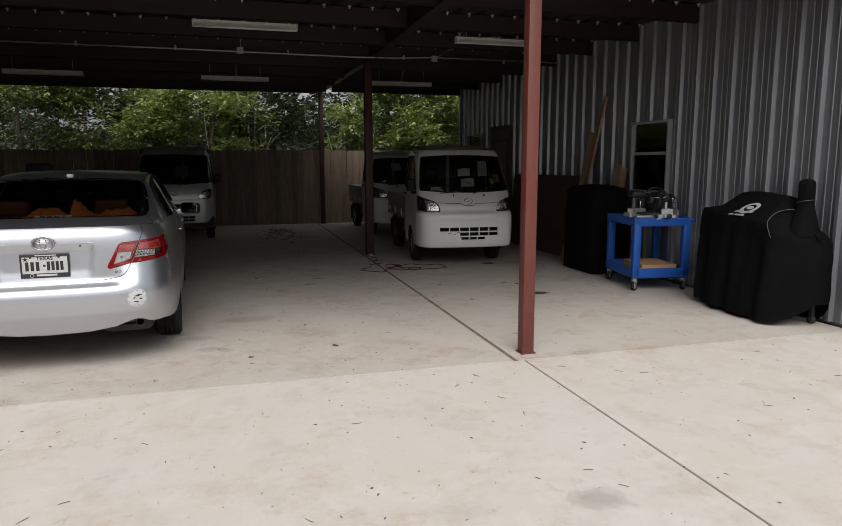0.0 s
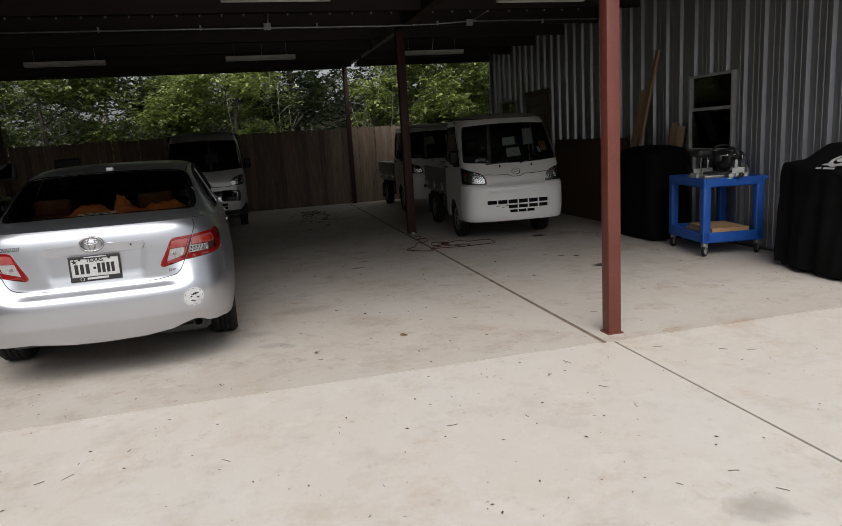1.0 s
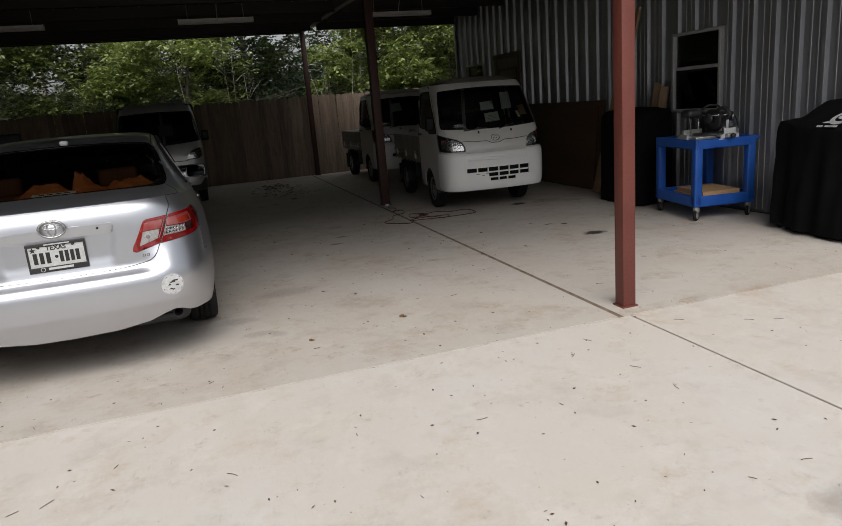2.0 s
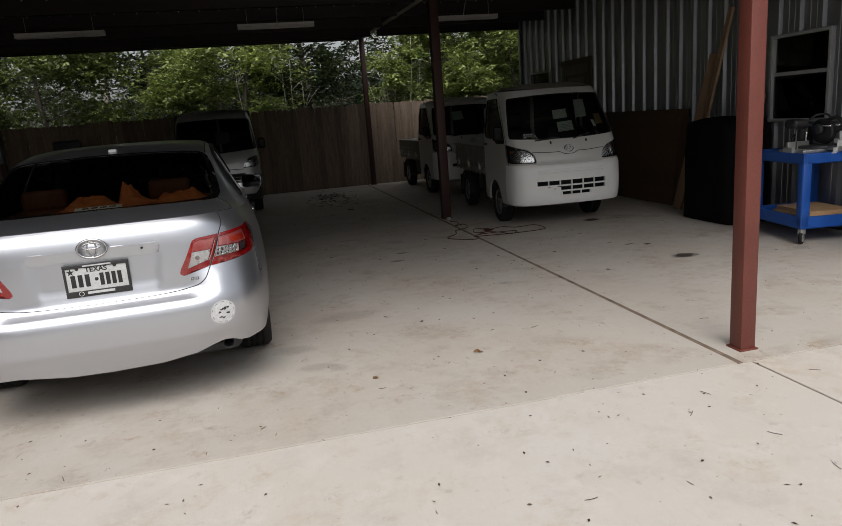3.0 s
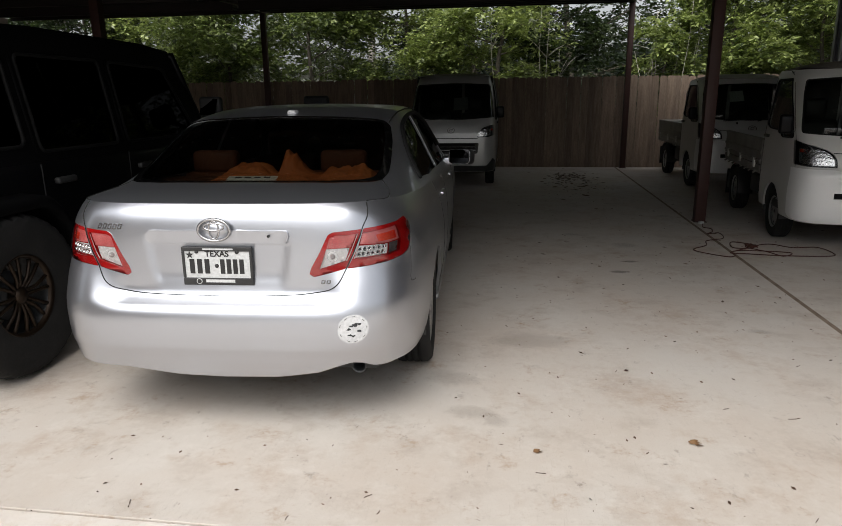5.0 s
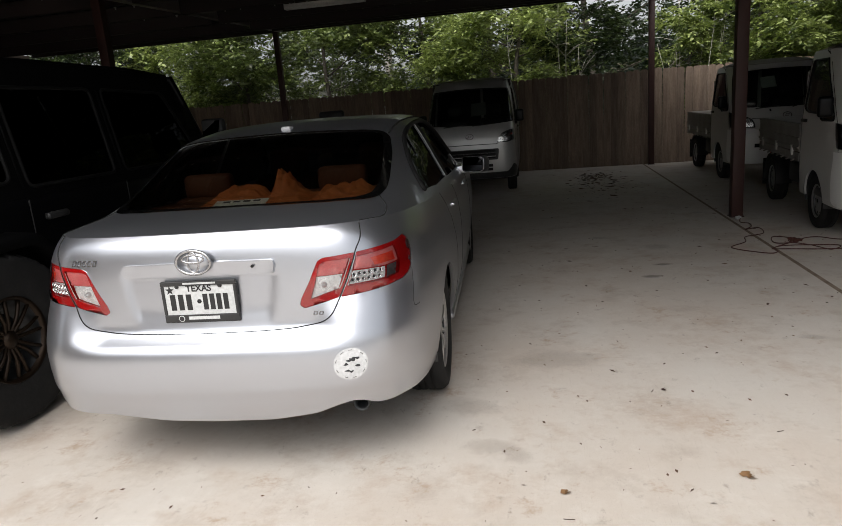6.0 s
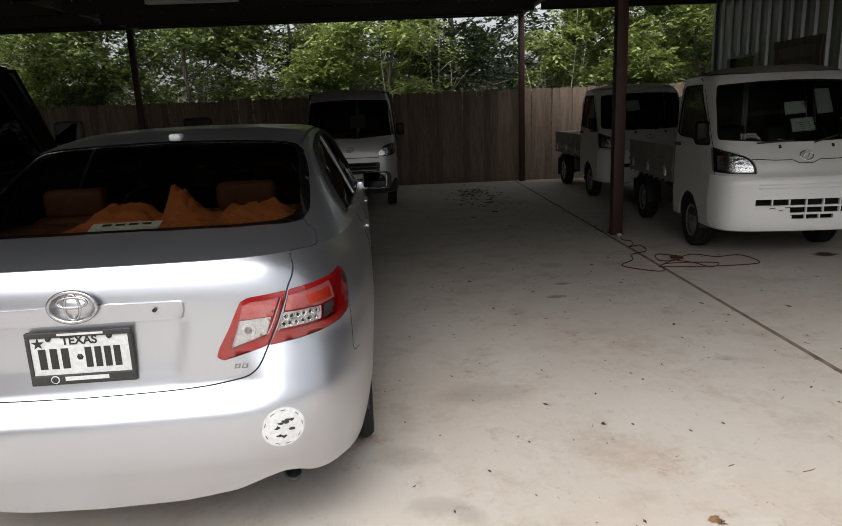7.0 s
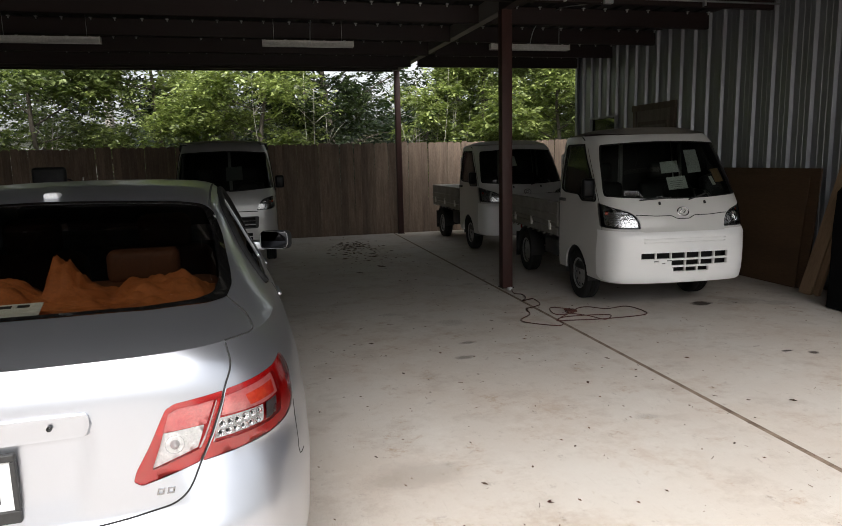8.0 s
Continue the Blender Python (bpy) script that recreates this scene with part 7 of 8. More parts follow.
part("printed_emblem", patch(slope, [(0.036 * math.cos(k * math.tau / 12) + 0.014, 0.058 + 0.020 * math.sin(k * math.tau / 12)) for k in range(12)], 0.03), M_PRINT, sm_t)
for k in range(10):
    if k != 3:
        part("printed_bar", patch(slope, [(-0.135 + k * 0.0165, -0.040), (-0.1225 + k * 0.0165, -0.040), (-0.1225 + k * 0.0165, -0.022), (-0.135 + k * 0.0165, -0.022)], 0.03), M_PRINT, sm_t)
for x, y in ((-0.14, 0.53), (0.16, 0.46), (-0.16, -0.35), (0.16, -0.62)):
    part("caster", lathe(bmesh.new(), [(0.001, -0.02), (0.04, -0.018), (0.042, 0.0), (0.04, 0.018), (0.001, 0.02)], 16, "x", pose(x, y, 0.042)), M_BLACK, sm_t)
    part("leg", box(bmesh.new(), (x - 0.02, y - 0.02, 0.07), (x + 0.02, y + 0.02, 0.6), 0.004), M_BLACK, sm_t, smooth=False)

cab_t, cab_f = draped("covered_cabinet", [(0.01, 0.29, 0.44, 0.22, 0, 0), (0.4, 0.29, 0.44, 0.22, 0, 0), (0.8, 0.285, 0.435, 0.22, 0, 0), (1.14, 0.28, 0.43, 0.25, 0, 0), (1.19, 0.26, 0.41, 0.3, 0, 0), (1.225, 0.16, 0.28, 0.5, 0, 0), (1.235, 0.02, 0.05, 0.8, 0, 0)], pose(2.86, 3.72, 0, 0, 0, 0), "squarish appliance under a plain black fabric cover", "covered appliance", 0.006, 5)
part("hem", tube(bmesh.new(), [(0.292 * math.cos(k * math.tau / 48) * (abs(math.cos(k * math.tau / 48)) ** 9 + abs(math.sin(k * math.tau / 48)) ** 9) ** (-1 / 9), 0.442 * math.sin(k * math.tau / 48) * (abs(math.cos(k * math.tau / 48)) ** 9 + abs(math.sin(k * math.tau / 48)) ** 9) ** (-1 / 9), 0.02) for k in range(48)], 0.009, 6, True), M_COVER, cab_t, "stitched black hem")


# blue service cart
def cart(m):
    c = thing("service_cart", m, "blue plastic two-shelf service cart on casters", "cart")
    L, W = 0.87, 0.71

    def tray(z, h, name):
        bm = boxes(((-L / 2, -W / 2, z), (L / 2, W / 2, z + 0.02)), ((-L / 2, -W / 2, z), (L / 2, -W / 2 + 0.03, z + h)), ((-L / 2, W / 2 - 0.03, z), (L / 2, W / 2, z + h)), ((-L / 2, -W / 2 + 0.03, z), (-L / 2 + 0.03, W / 2 - 0.03, z + h)), ((L / 2 - 0.03, -W / 2 + 0.03, z), (L / 2, W / 2 - 0.03, z + h)), bevel=0.008)
        return part(name, bm, M_BLUE, c, smooth=False)

    tray(0.155, 0.12, "lower_shelf")
    top = tray(0.785, 0.10, "top_shelf")
    part("work_surface", boxes(((-L / 2 + 0.028, -W / 2 + 0.028, 0.85), (L / 2 - 0.028, W / 2 - 0.028, 0.87)), bevel=0.004), M_BLUE, c, smooth=False)
    part("push_handle", box(bmesh.new(), (-L / 2 + 0.02, -W / 2 - 0.06, 0.835), (L / 2 - 0.02, -W / 2 + 0.01, 0.882), 0.02, None, 3), M_BLUE, c)
    for x in (-1, 1):
        for y in (-1, 1):
            bm = bmesh.new()
            x0, y0 = x * (L / 2 - 0.045), y * (W / 2 - 0.045)
            box(bm, (x0 - 0.045, y0 - 0.045, 0.17), (x0 + 0.045, y0 + 0.045, 0.82), 0.014, None, 2)
            part("corner_post", sharp(bm, 50), M_BLUE, c)
            w = part("caster", lathe(bmesh.new(), [(0.012, -0.016), (0.045, -0.016), (0.062, -0.013), (0.064, 0.0), (0.062, 0.013), (0.045, 0.016), (0.012, 0.016)], 24, "x", pose(x0, y0, 0.064, 0, 0, 40)), M_RUBBER, c, "grey caster wheel")
            part("caster_hub", lathe(bmesh.new(), [(0.001, -0.019), (0.042, -0.0175), (0.046, 0.0), (0.042, 0.0175), (0.001, 0.019)], 16, "x", pose(x0, y0, 0.064, 0, 0, 40)), M_ALU, w)
            part("caster_fork", box(bmesh.new(), (x0 - 0.028, y0 - 0.028, 0.10), (x0 + 0.028, y0 + 0.028, 0.16), 0.008), M_ALU, w)
    return c


CART = pose(2.845, 2.445, 0, 0, 0, 80)
cart(CART)
bd = thing("board_offcut", CART @ pose(-0.06, -0.02, 0.18), "light plywood offcut lying on the cart's lower shelf", "board")
part("sheet", boxes(((-0.31, -0.25, 0.0), (0.33, 0.25, 0.03)), ((-0.30, -0.24, 0.03), (0.30, 0.24, 0.08)), ((-0.28, -0.22, 0.08), (0.27, 0.22, 0.125)), bevel=0.002), M_TAN, bd, smooth=False)


def mitre_saw(m):
    s = thing("mitre_saw", m, "grey and silver mitre saw standing on the blue cart", "mitre saw")
    part("base", box(bmesh.new(), (-0.30, -0.16, 0.0), (0.26, 0.16, 0.045), 0.012), M_ALU, s, "cast aluminium base")
    part("turntable", lathe(bmesh.new(), [(0.19, 0.045), (0.19, 0.07), (0.17, 0.075), (0.001, 0.076)], 40, "z"), M_TOOLGREY, s)
    part("table_arm", box(bmesh.new(), (-0.05, -0.34, 0.02), (0.05, -0.10, 0.07), 0.012), M_ALU, s)
    part("end_stand", boxes(((-0.12, -0.30, 0.0), (0.14, -0.22, 0.012)), ((-0.10, -0.295, 0.012), (-0.06, -0.285, 0.06)), ((0.09, -0.295, 0.012), (0.13, -0.285, 0.06)), ((-0.06, -0.295, 0.012), (0.09, -0.285, 0.13)), bevel=0.003), M_PLATE, s, "white stand plate", smooth=False)
    part("fence_bar", boxes(((-0.30, 0.03, 0.045), (-0.06, 0.06, 0.12)), ((0.06, 0.03, 0.045), (0.28, 0.06, 0.12)), bevel=0.005), M_ALU, s, smooth=False)
    part("slide_rail", tube(bmesh.new(), [(-0.05, -0.20, 0.28), (-0.05, 0.22, 0.28)], 0.014, 10), M_CHROME, s)
    part("slide_rail", tube(bmesh.new(), [(0.05, -0.20, 0.28), (0.05, 0.22, 0.28)], 0.014, 10), M_CHROME, s)
    part("pivot_arm", box(bmesh.new(), (-0.07, 0.12, 0.06), (0.07, 0.22, 0.32), 0.03), M_TOOLGREY, s)
    part("blade_guard", lathe(bmesh.new(), [(0.03, -0.025), (0.12, -0.025), (0.13, -0.015), (0.13, 0.015), (0.12, 0.025), (0.03, 0.025)], 36, "x", pose(0.0, -0.06, 0.22)), M_BLACK, s)
    part("blade", lathe(bmesh.new(), [(0.02, 0.0), (0.122, 0.001), (0.122, -0.001), (0.02, -0.001)], 48, "x", pose(0.03, -0.06, 0.20)), M_TOOLGREY, s)
    part("motor", lathe(bmesh.new(), [(0.001, 0.0), (0.06, 0.005), (0.065, 0.02), (0.065, 0.20), (0.055, 0.22), (0.001, 0.222)], 24, "x", pose(0.04, -0.02, 0.25)), M_BLACK, s)
    part("handle", tube(bmesh.new(), spline([(0.0, -0.12, 0.34), (-0.02, -0.24, 0.36), (0.0, -0.30, 0.29), (0.0, -0.22, 0.24)], n=6), 0.02, 8), M_BLACK, s)
    part("extension_arm", tube(bmesh.new(), [(-0.31, 0.0, 0.03), (0.34, 0.0, 0.03)], 0.012, 8), M_CHROME, s)
    part("extension_stop", boxes(((0.31, -0.06, 0.0), (0.345, 0.06, 0.12)), bevel=0.005), M_ALU, s, smooth=False)
    part("extension_stop", boxes(((-0.335, -0.06, 0.0), (-0.30, 0.06, 0.07)), bevel=0.005), M_ALU, s, smooth=False)
    part("dust_bag", box(bmesh.new(), (-0.26, 0.0, 0.26), (-0.08, 0.16, 0.36), 0.04, None, 3), M_BLACK, s)
    part("clamp", tube(bmesh.new(), [(-0.22, 0.02, 0.04), (-0.22, 0.02, 0.26), (-0.22, -0.10, 0.26), (-0.22, -0.10, 0.12)], 0.008, 8), M_CHROME, s)
    part("power_lead", tube(bmesh.new(), spline([(0.26, 0.0, 0.26), (0.32, 0.05, 0.30), (0.35, 0.0, 0.22), (0.33, -0.05, 0.14), (0.30, -0.10, 0.10)], n=6), 0.006, 6), M_BLACK, s)
    part("hold_down", tube(bmesh.new(), [(0.20, 0.02, 0.04), (0.20, 0.02, 0.30), (0.20, -0.12, 0.30), (0.20, -0.12, 0.16)], 0.008, 8), M_CHROME, s)
    part("lock_knob", lathe(bmesh.new(), [(0.001, 0.0), (0.026, 0.004), (0.03, 0.02), (0.022, 0.034), (0.001, 0.036)], 12, "y", pose(0.0, -0.375, 0.045)), M_BLACK, s)
    part("bevel_plate", lathe(bmesh.new(), [(0.001, 0.0), (0.085, 0.002), (0.09, 0.012), (0.001, 0.014)], 24, "y", pose(0.0, 0.225, 0.11)), M_TOOLGREY, s)
    part("rear_bracket", boxes(((-0.075, 0.20, 0.25), (0.075, 0.23, 0.31)), bevel=0.006), M_ALU, s, smooth=False)
    part("gear_cover", lathe(bmesh.new(), [(0.001, 0.0), (0.045, 0.003), (0.06, 0.02), (0.05, 0.05), (0.001, 0.055)], 18, "x", pose(-0.085, -0.06, 0.24)), M_TOOLGREY, s, "dark cast gear cover")
    part("carry_bar", tube(bmesh.new(), spline([(-0.05, 0.06, 0.34), (0.0, 0.02, 0.39), (0.12, 0.02, 0.385), (0.20, 0.06, 0.33)], n=5), 0.012, 8), M_BLACK, s)
    part("stop_rod", tube(bmesh.new(), [(0.05, 0.0, 0.19), (0.34, 0.02, 0.19)], 0.007, 6), M_CHROME, s)
    part("white_guide", boxes(((0.02, -0.235, 0.02), (0.05, -0.225, 0.22)), bevel=0.002), M_PLATE, s, "white upright guide", smooth=False)
    return s


mitre_saw(CART @ pose(-0.10, 0.0, 0.87, 0, 0, -84) @ Matrix.Diagonal((1.0, 1.1, 0.92, 1)))

# ---- extension cord by the middle post ----
cord_line = [(0.04, 6.08), (-0.04, 5.79), (0.03, 5.72), (0.0, 5.54), (-0.1, 5.38), (0.05, 5.47), (0.01, 5.18), (-0.2, 5.02), (-0.26, 4.81), (-0.44, 4.58), (-0.22, 4.31), (-0.11, 4.37), (-0.08, 4.54), (0.18, 4.76), (0.24, 4.87), (0.15, 4.86), (0.11, 4.73), (0.24, 4.58), (0.33, 4.39), (0.44, 4.53), (0.04, 4.6), (-0.12, 4.49), (0.03, 4.44), (0.33, 4.41), (0.76, 4.43), (0.84, 4.56), (0.8, 4.81), (0.56, 4.78), (0.41, 4.9), (0.28, 4.88), (0.15, 4.72), (-0.03, 4.71), (0.05, 5.0), (0.24, 4.86)]
cord_pts = [(x, y, 0.006 + 0.004 * (k % 3 == 1)) for k, (x, y) in enumerate(cord_line)]
knot = [(0.17 + 0.05 * math.cos(k * 2.2), 4.81 + 0.07 * math.sin(k * 1.7), 0.010 + 0.004 * (k % 3)) for k in range(16)]
cord_pts += knot
tagged(part("extension_cord", tube(bmesh.new(), [Vector(p) for p in spline(cord_pts, n=7)], 0.0048, 6), M_CORD), "red-brown extension cord lying tangled on the floor", "cord")
pl = thing("power_plug", pose(0.0, 6.02, 0.0, 0, 0, 30), "pale plug end of the cord beside the post", "plug")
part("plug_body", box(bmesh.new(), (-0.03, -0.02, 0.0), (0.03, 0.02, 0.035), 0.008), M_STICKER, pl)


# ---- stains and litter on the slabs ----
def blot(name, x, y, rx, ry, seed, label, mat):
    r = random.Random(seed)
    poly = []
    ph = [r.uniform(0, 6.3) for _ in range(4)]
    for k in range(48):
        a = k * math.tau / 48
        f = 1 + 0.12 * math.sin(2 * a + ph[0]) + 0.10 * math.sin(3 * a + ph[1]) + 0.06 * math.sin(5 * a + ph[2]) + 0.04 * math.sin(9 * a + ph[3])
        poly.append((x + rx * f * math.cos(a), y + ry * f * math.sin(a)))
    tagged(part(name, patch(lambda u, v: Vector((u, v, 0.0022)), poly, 0.08), mat, smooth=False), label, "stain", "floor stains")


M_FADED = soft_stain("faded_stain", (0.17, 0.13, 0.10), 0.4)
M_FAINT = soft_stain("faint_stain", (0.20, 0.145, 0.095), 0.15)
M_STAIN = soft_stain("oil_stain", (0.06, 0.045, 0.033), 0.9)
blot("oil_stain", 1.30, 2.30, 0.15, 0.12, 1, "dark oily stain on the concrete", M_STAIN)
blot("oil_stain", 1.30, 2.95, 0.05, 0.05, 2, "small dark oily spot on the concrete", M_STAIN)
blot("oil_stain", 1.14, 3.05, 0.06, 0.03, 3, "small dark oily spot on the concrete", M_STAIN)
blot("oil_stain", 1.575, 4.69, 0.13, 0.11, 4, "dark oily spot before the truck", M_STAIN)
blot("water_mark", -0.60, -2.24, 0.17, 0.13, 5, "faded grey scuff on the yard slab", soft_stain("grey_scuff", (0.20, 0.17, 0.14), 0.20))
rb = random.Random(31)
for _ in range(14):
    bx, by, br = rb.uniform(-2.6, 2.6), rb.uniform(0.4, 8.0), rb.uniform(0.05, 0.22)
    blot("floor_mark", bx, by, br * rb.uniform(1, 1.8), br, rb.randrange(999), "faint rusty brown stain on the concrete", M_FAINT)
blot("floor_mark", -1.29, 3.66, 0.10, 0.06, 7, "brownish scuff on the concrete", M_FADED)
blot("floor_mark", -1.15, 4.05, 0.09, 0.05, 8, "brownish scuff on the concrete", M_FADED)
blot("floor_mark", -0.62, 2.2, 0.10, 0.06, 9, "faint scuff on the concrete", M_FAINT)


def litter(name, spots, seed, label, mat, size):
    """Small curled leaves and bits, each a bent quad."""
    r = random.Random(seed)
    bm = bmesh.new()
    for x, y in spots:
        L, w, a = r.uniform(*size), 0, r.uniform(0, math.tau)
        w = L * r.uniform(0.25, 0.5)
        h = L * r.uniform(0.08, 0.3)
        c, s = math.cos(a), math.sin(a)
        pts = [(-L / 2, 0, 0.003), (0, -w / 2, 0.004 + h * 0.4), (L / 2, 0, 0.004 + h * 0.2), (0, w / 2, 0.003)]
        vs = [bm.verts.new((x + c * u - s * v, y + s * u + c * v, z)) for u, v, z in pts]
        bm.faces.new((vs[0], vs[1], vs[2]))
        bm.faces.new((vs[0], vs[2], vs[3]))
    tagged(part(name, bm, mat, smooth=False), label, "leaf litter", kind="stuff")


r = random.Random(21)
pile = [(-1.15 + r.gauss(0, 0.30) - 0.15 * k / 150, 9.9 + r.gauss(0, 0.9)) for k in range(200)] + [(-1.2 + r.gauss(0, 0.16), 10.8 + r.gauss(0, 0.28)) for _ in range(130)]
stray = [(r.uniform(-2.4, 0.4), r.uniform(1.5, 9.5)) for _ in range(90)]
pile = [(x, y) for x, y in pile if y < 12.4]
litter("leaf_litter", pile, 1, "brown fallen leaves scattered on the concrete", M_DRYLEAF, (0.03, 0.115))
litter("stray_leaves", stray, 3, "single brown leaves blown over the concrete", M_DRYLEAF, (0.02, 0.06))
wide = []
while len(wide) < 1300:
    x, y = r.uniform(-4.5, 3.1), r.uniform(-4.2, 8.5)
    if not (-4.45 < x < -2.65 and 0.5 < y < 5.2) and r.random() < (0.75 if x < 0 else 0.35):
        wide.append((x, y))
litter("floor_debris", wide, 2, "small dark crumbs of leaf and dirt on the slabs", M_DRYLEAF, (0.006, 0.028))
tw = bmesh.new()
for _ in range(110):
    x, y, a, L = r.uniform(-4.2, 2.8), r.uniform(-3.6, 6.5), r.uniform(0, math.tau), r.uniform(0.02, 0.065)
    bend = r.uniform(-0.3, 0.3)
    pts = [(x + L * t * math.cos(a + bend * t), y + L * t * math.sin(a + bend * t), 0.004) for t in (0, 0.35, 0.7, 1.0)]
    if not (-4.45 < x < -2.65 and 0.5 < y < 5.2):
        tube(tw, pts, 0.0014, 5)
tagged(part("twig_litter", tw, M_DRYLEAF), "thin dry twigs scattered on the slabs", "twig", kind="stuff")
M_TANLEAF = surface("tan_leaf", (0.16, 0.085, 0.035), (0.24, 0.13, 0.055), 9, 60, (0.7, 0.85), bump=0.1)
for x, y, a, mt in ((-1.40, 0.65, 0.4, M_TANLEAF), (-2.1, 0.5, 1.2, M_TANLEAF), (-1.585, 1.451, 0.2, M_RED), (-1.397, 0.667, 2.0, M_TANLEAF)):
    lf = bmesh.new()
    for k, t in enumerate((-0.5, 0.15, 0.8)):
        c, s = math.cos(a + t), math.sin(a + t)
        L = 0.034 if mt is not M_RED else 0.026
        vs = [lf.verts.new((u * c - v * s, u * s + v * c, z)) for u, v, z in ((0, 0, 0.006), (L * 0.5, -0.011, 0.016), (L, 0, 0.008), (L * 0.5, 0.011, 0.004))]
        lf.faces.new((vs[0], vs[1], vs[2]))
        lf.faces.new((vs[0], vs[2], vs[3]))
    ob = part("fallen_leaf", lf, M_TANLEAF if mt is not M_RED else M_CORD, at=pose(x, y, 0))
    tagged(ob, "single dry leaf lying on the concrete", "leaf", "fallen leaves")


def tractor(m):
    t = thing("compact_tractor", m, "dark compact tractor by the fence, seat back showing", "tractor")
    part("bonnet", box(bmesh.new(), (-0.28, 0.75, 0.55), (0.28, 1.75, 1.02), 0.08, None, 3), M_GLOSSBLACK, t)
    part("seat_back", box(bmesh.new(), (-0.23, -0.06, 0.98), (0.23, 0.06, 1.56), 0.05, None, 3), M_TOOLGREY, t, "grey tractor seat back")
    part("seat", box(bmesh.new(), (-0.23, 0.0, 0.88), (0.23, 0.45, 1.0), 0.05, None, 3), M_TOOLGREY, t)
    part("platform", box(bmesh.new(), (-0.42, -0.1, 0.42), (0.42, 0.8, 0.62), 0.04), M_BLACK, t)
    part("steering_wheel", tube(bmesh.new(), [Vector((0.18 * math.cos(k * math.tau / 24), 0.68 + 0.08 * math.sin(k * math.tau / 24), 1.22 + 0.15 * math.sin(k * math.tau / 24))) for k in range(24)], 0.014, 6, True), M_BLACK, t)
    part("steering_column", tube(bmesh.new(), [(0, 0.95, 0.95), (0, 0.70, 1.2)], 0.03, 8), M_BLACK, t)
    part("lever", tube(bmesh.new(), spline([(0.30, 0.25, 0.62), (0.34, 0.15, 1.1), (0.44, 0.05, 1.40)], n=5), 0.012, 6), M_ALU, t)
    for s in (1, -1):
        part("mudguard", lathe(bmesh.new(), [(0.50, -0.13), (0.515, 0.13)], 30, "x", pose(s * 0.50, 0.05, 0.46)), M_BLACK, t)
        wheel_parts(t, pose(s * 0.50, 0.05, 0.46, 0, 0, 0 if s > 0 else 180), 0.445, 0.24, 0.24, M_RUBBER, M_STEELRIM, "steel", tread=20)
        wheel_parts(t, pose(s * 0.42, 1.45, 0.285, 0, 0, 0 if s > 0 else 180), 0.275, 0.15, 0.15, M_RUBBER, M_STEELRIM, "steel")
    return t


tractor(pose(-5.78, 9.6, 0, 0, 0, 0))


# ---- trees and brush behind the fence ----
def leaf_spray(bm, p, d, size, r, leaflets=7):
    """A compound leaf: a drooping stalk with pairs of pointed leaflets."""
    up = Vector((0, 0, 1))
    side = d.cross(up)
    side = side.normalized() if side.length > 1e-3 else Vector((1, 0, 0))
    nrm = side.cross(d).normalized()
    for k in range(leaflets):
        t = (k // 2 + 1) / (leaflets // 2 + 1)
        sgn = -1 if k % 2 else 1
        base = p + d * (size * 2.2 * t) - up * (size * 0.5 * t * t)
        if k == leaflets - 1:
            w = d
        else:
            w = (side * sgn * r.uniform(0.6, 1.0) + d * r.uniform(0.3, 0.8) + up * r.uniform(-0.6, 0.35)).normalized()
        L = size * r.uniform(0.8, 1.2)
        tilt = (nrm + Vector((r.uniform(-0.8, 0.8), r.uniform(-0.8, 0.8), r.uniform(-0.3, 0.3)))).normalized()
        cross = w.cross(tilt).normalized() * L * 0.25
        a, b, c, e = base, base + w * L * 0.45 + cross, base + w * L - up * L * 0.12, base + w * L * 0.45 - cross
        vs = [bm.verts.new(q) for q in (a, b, c, e)]
        bm.faces.new(vs)


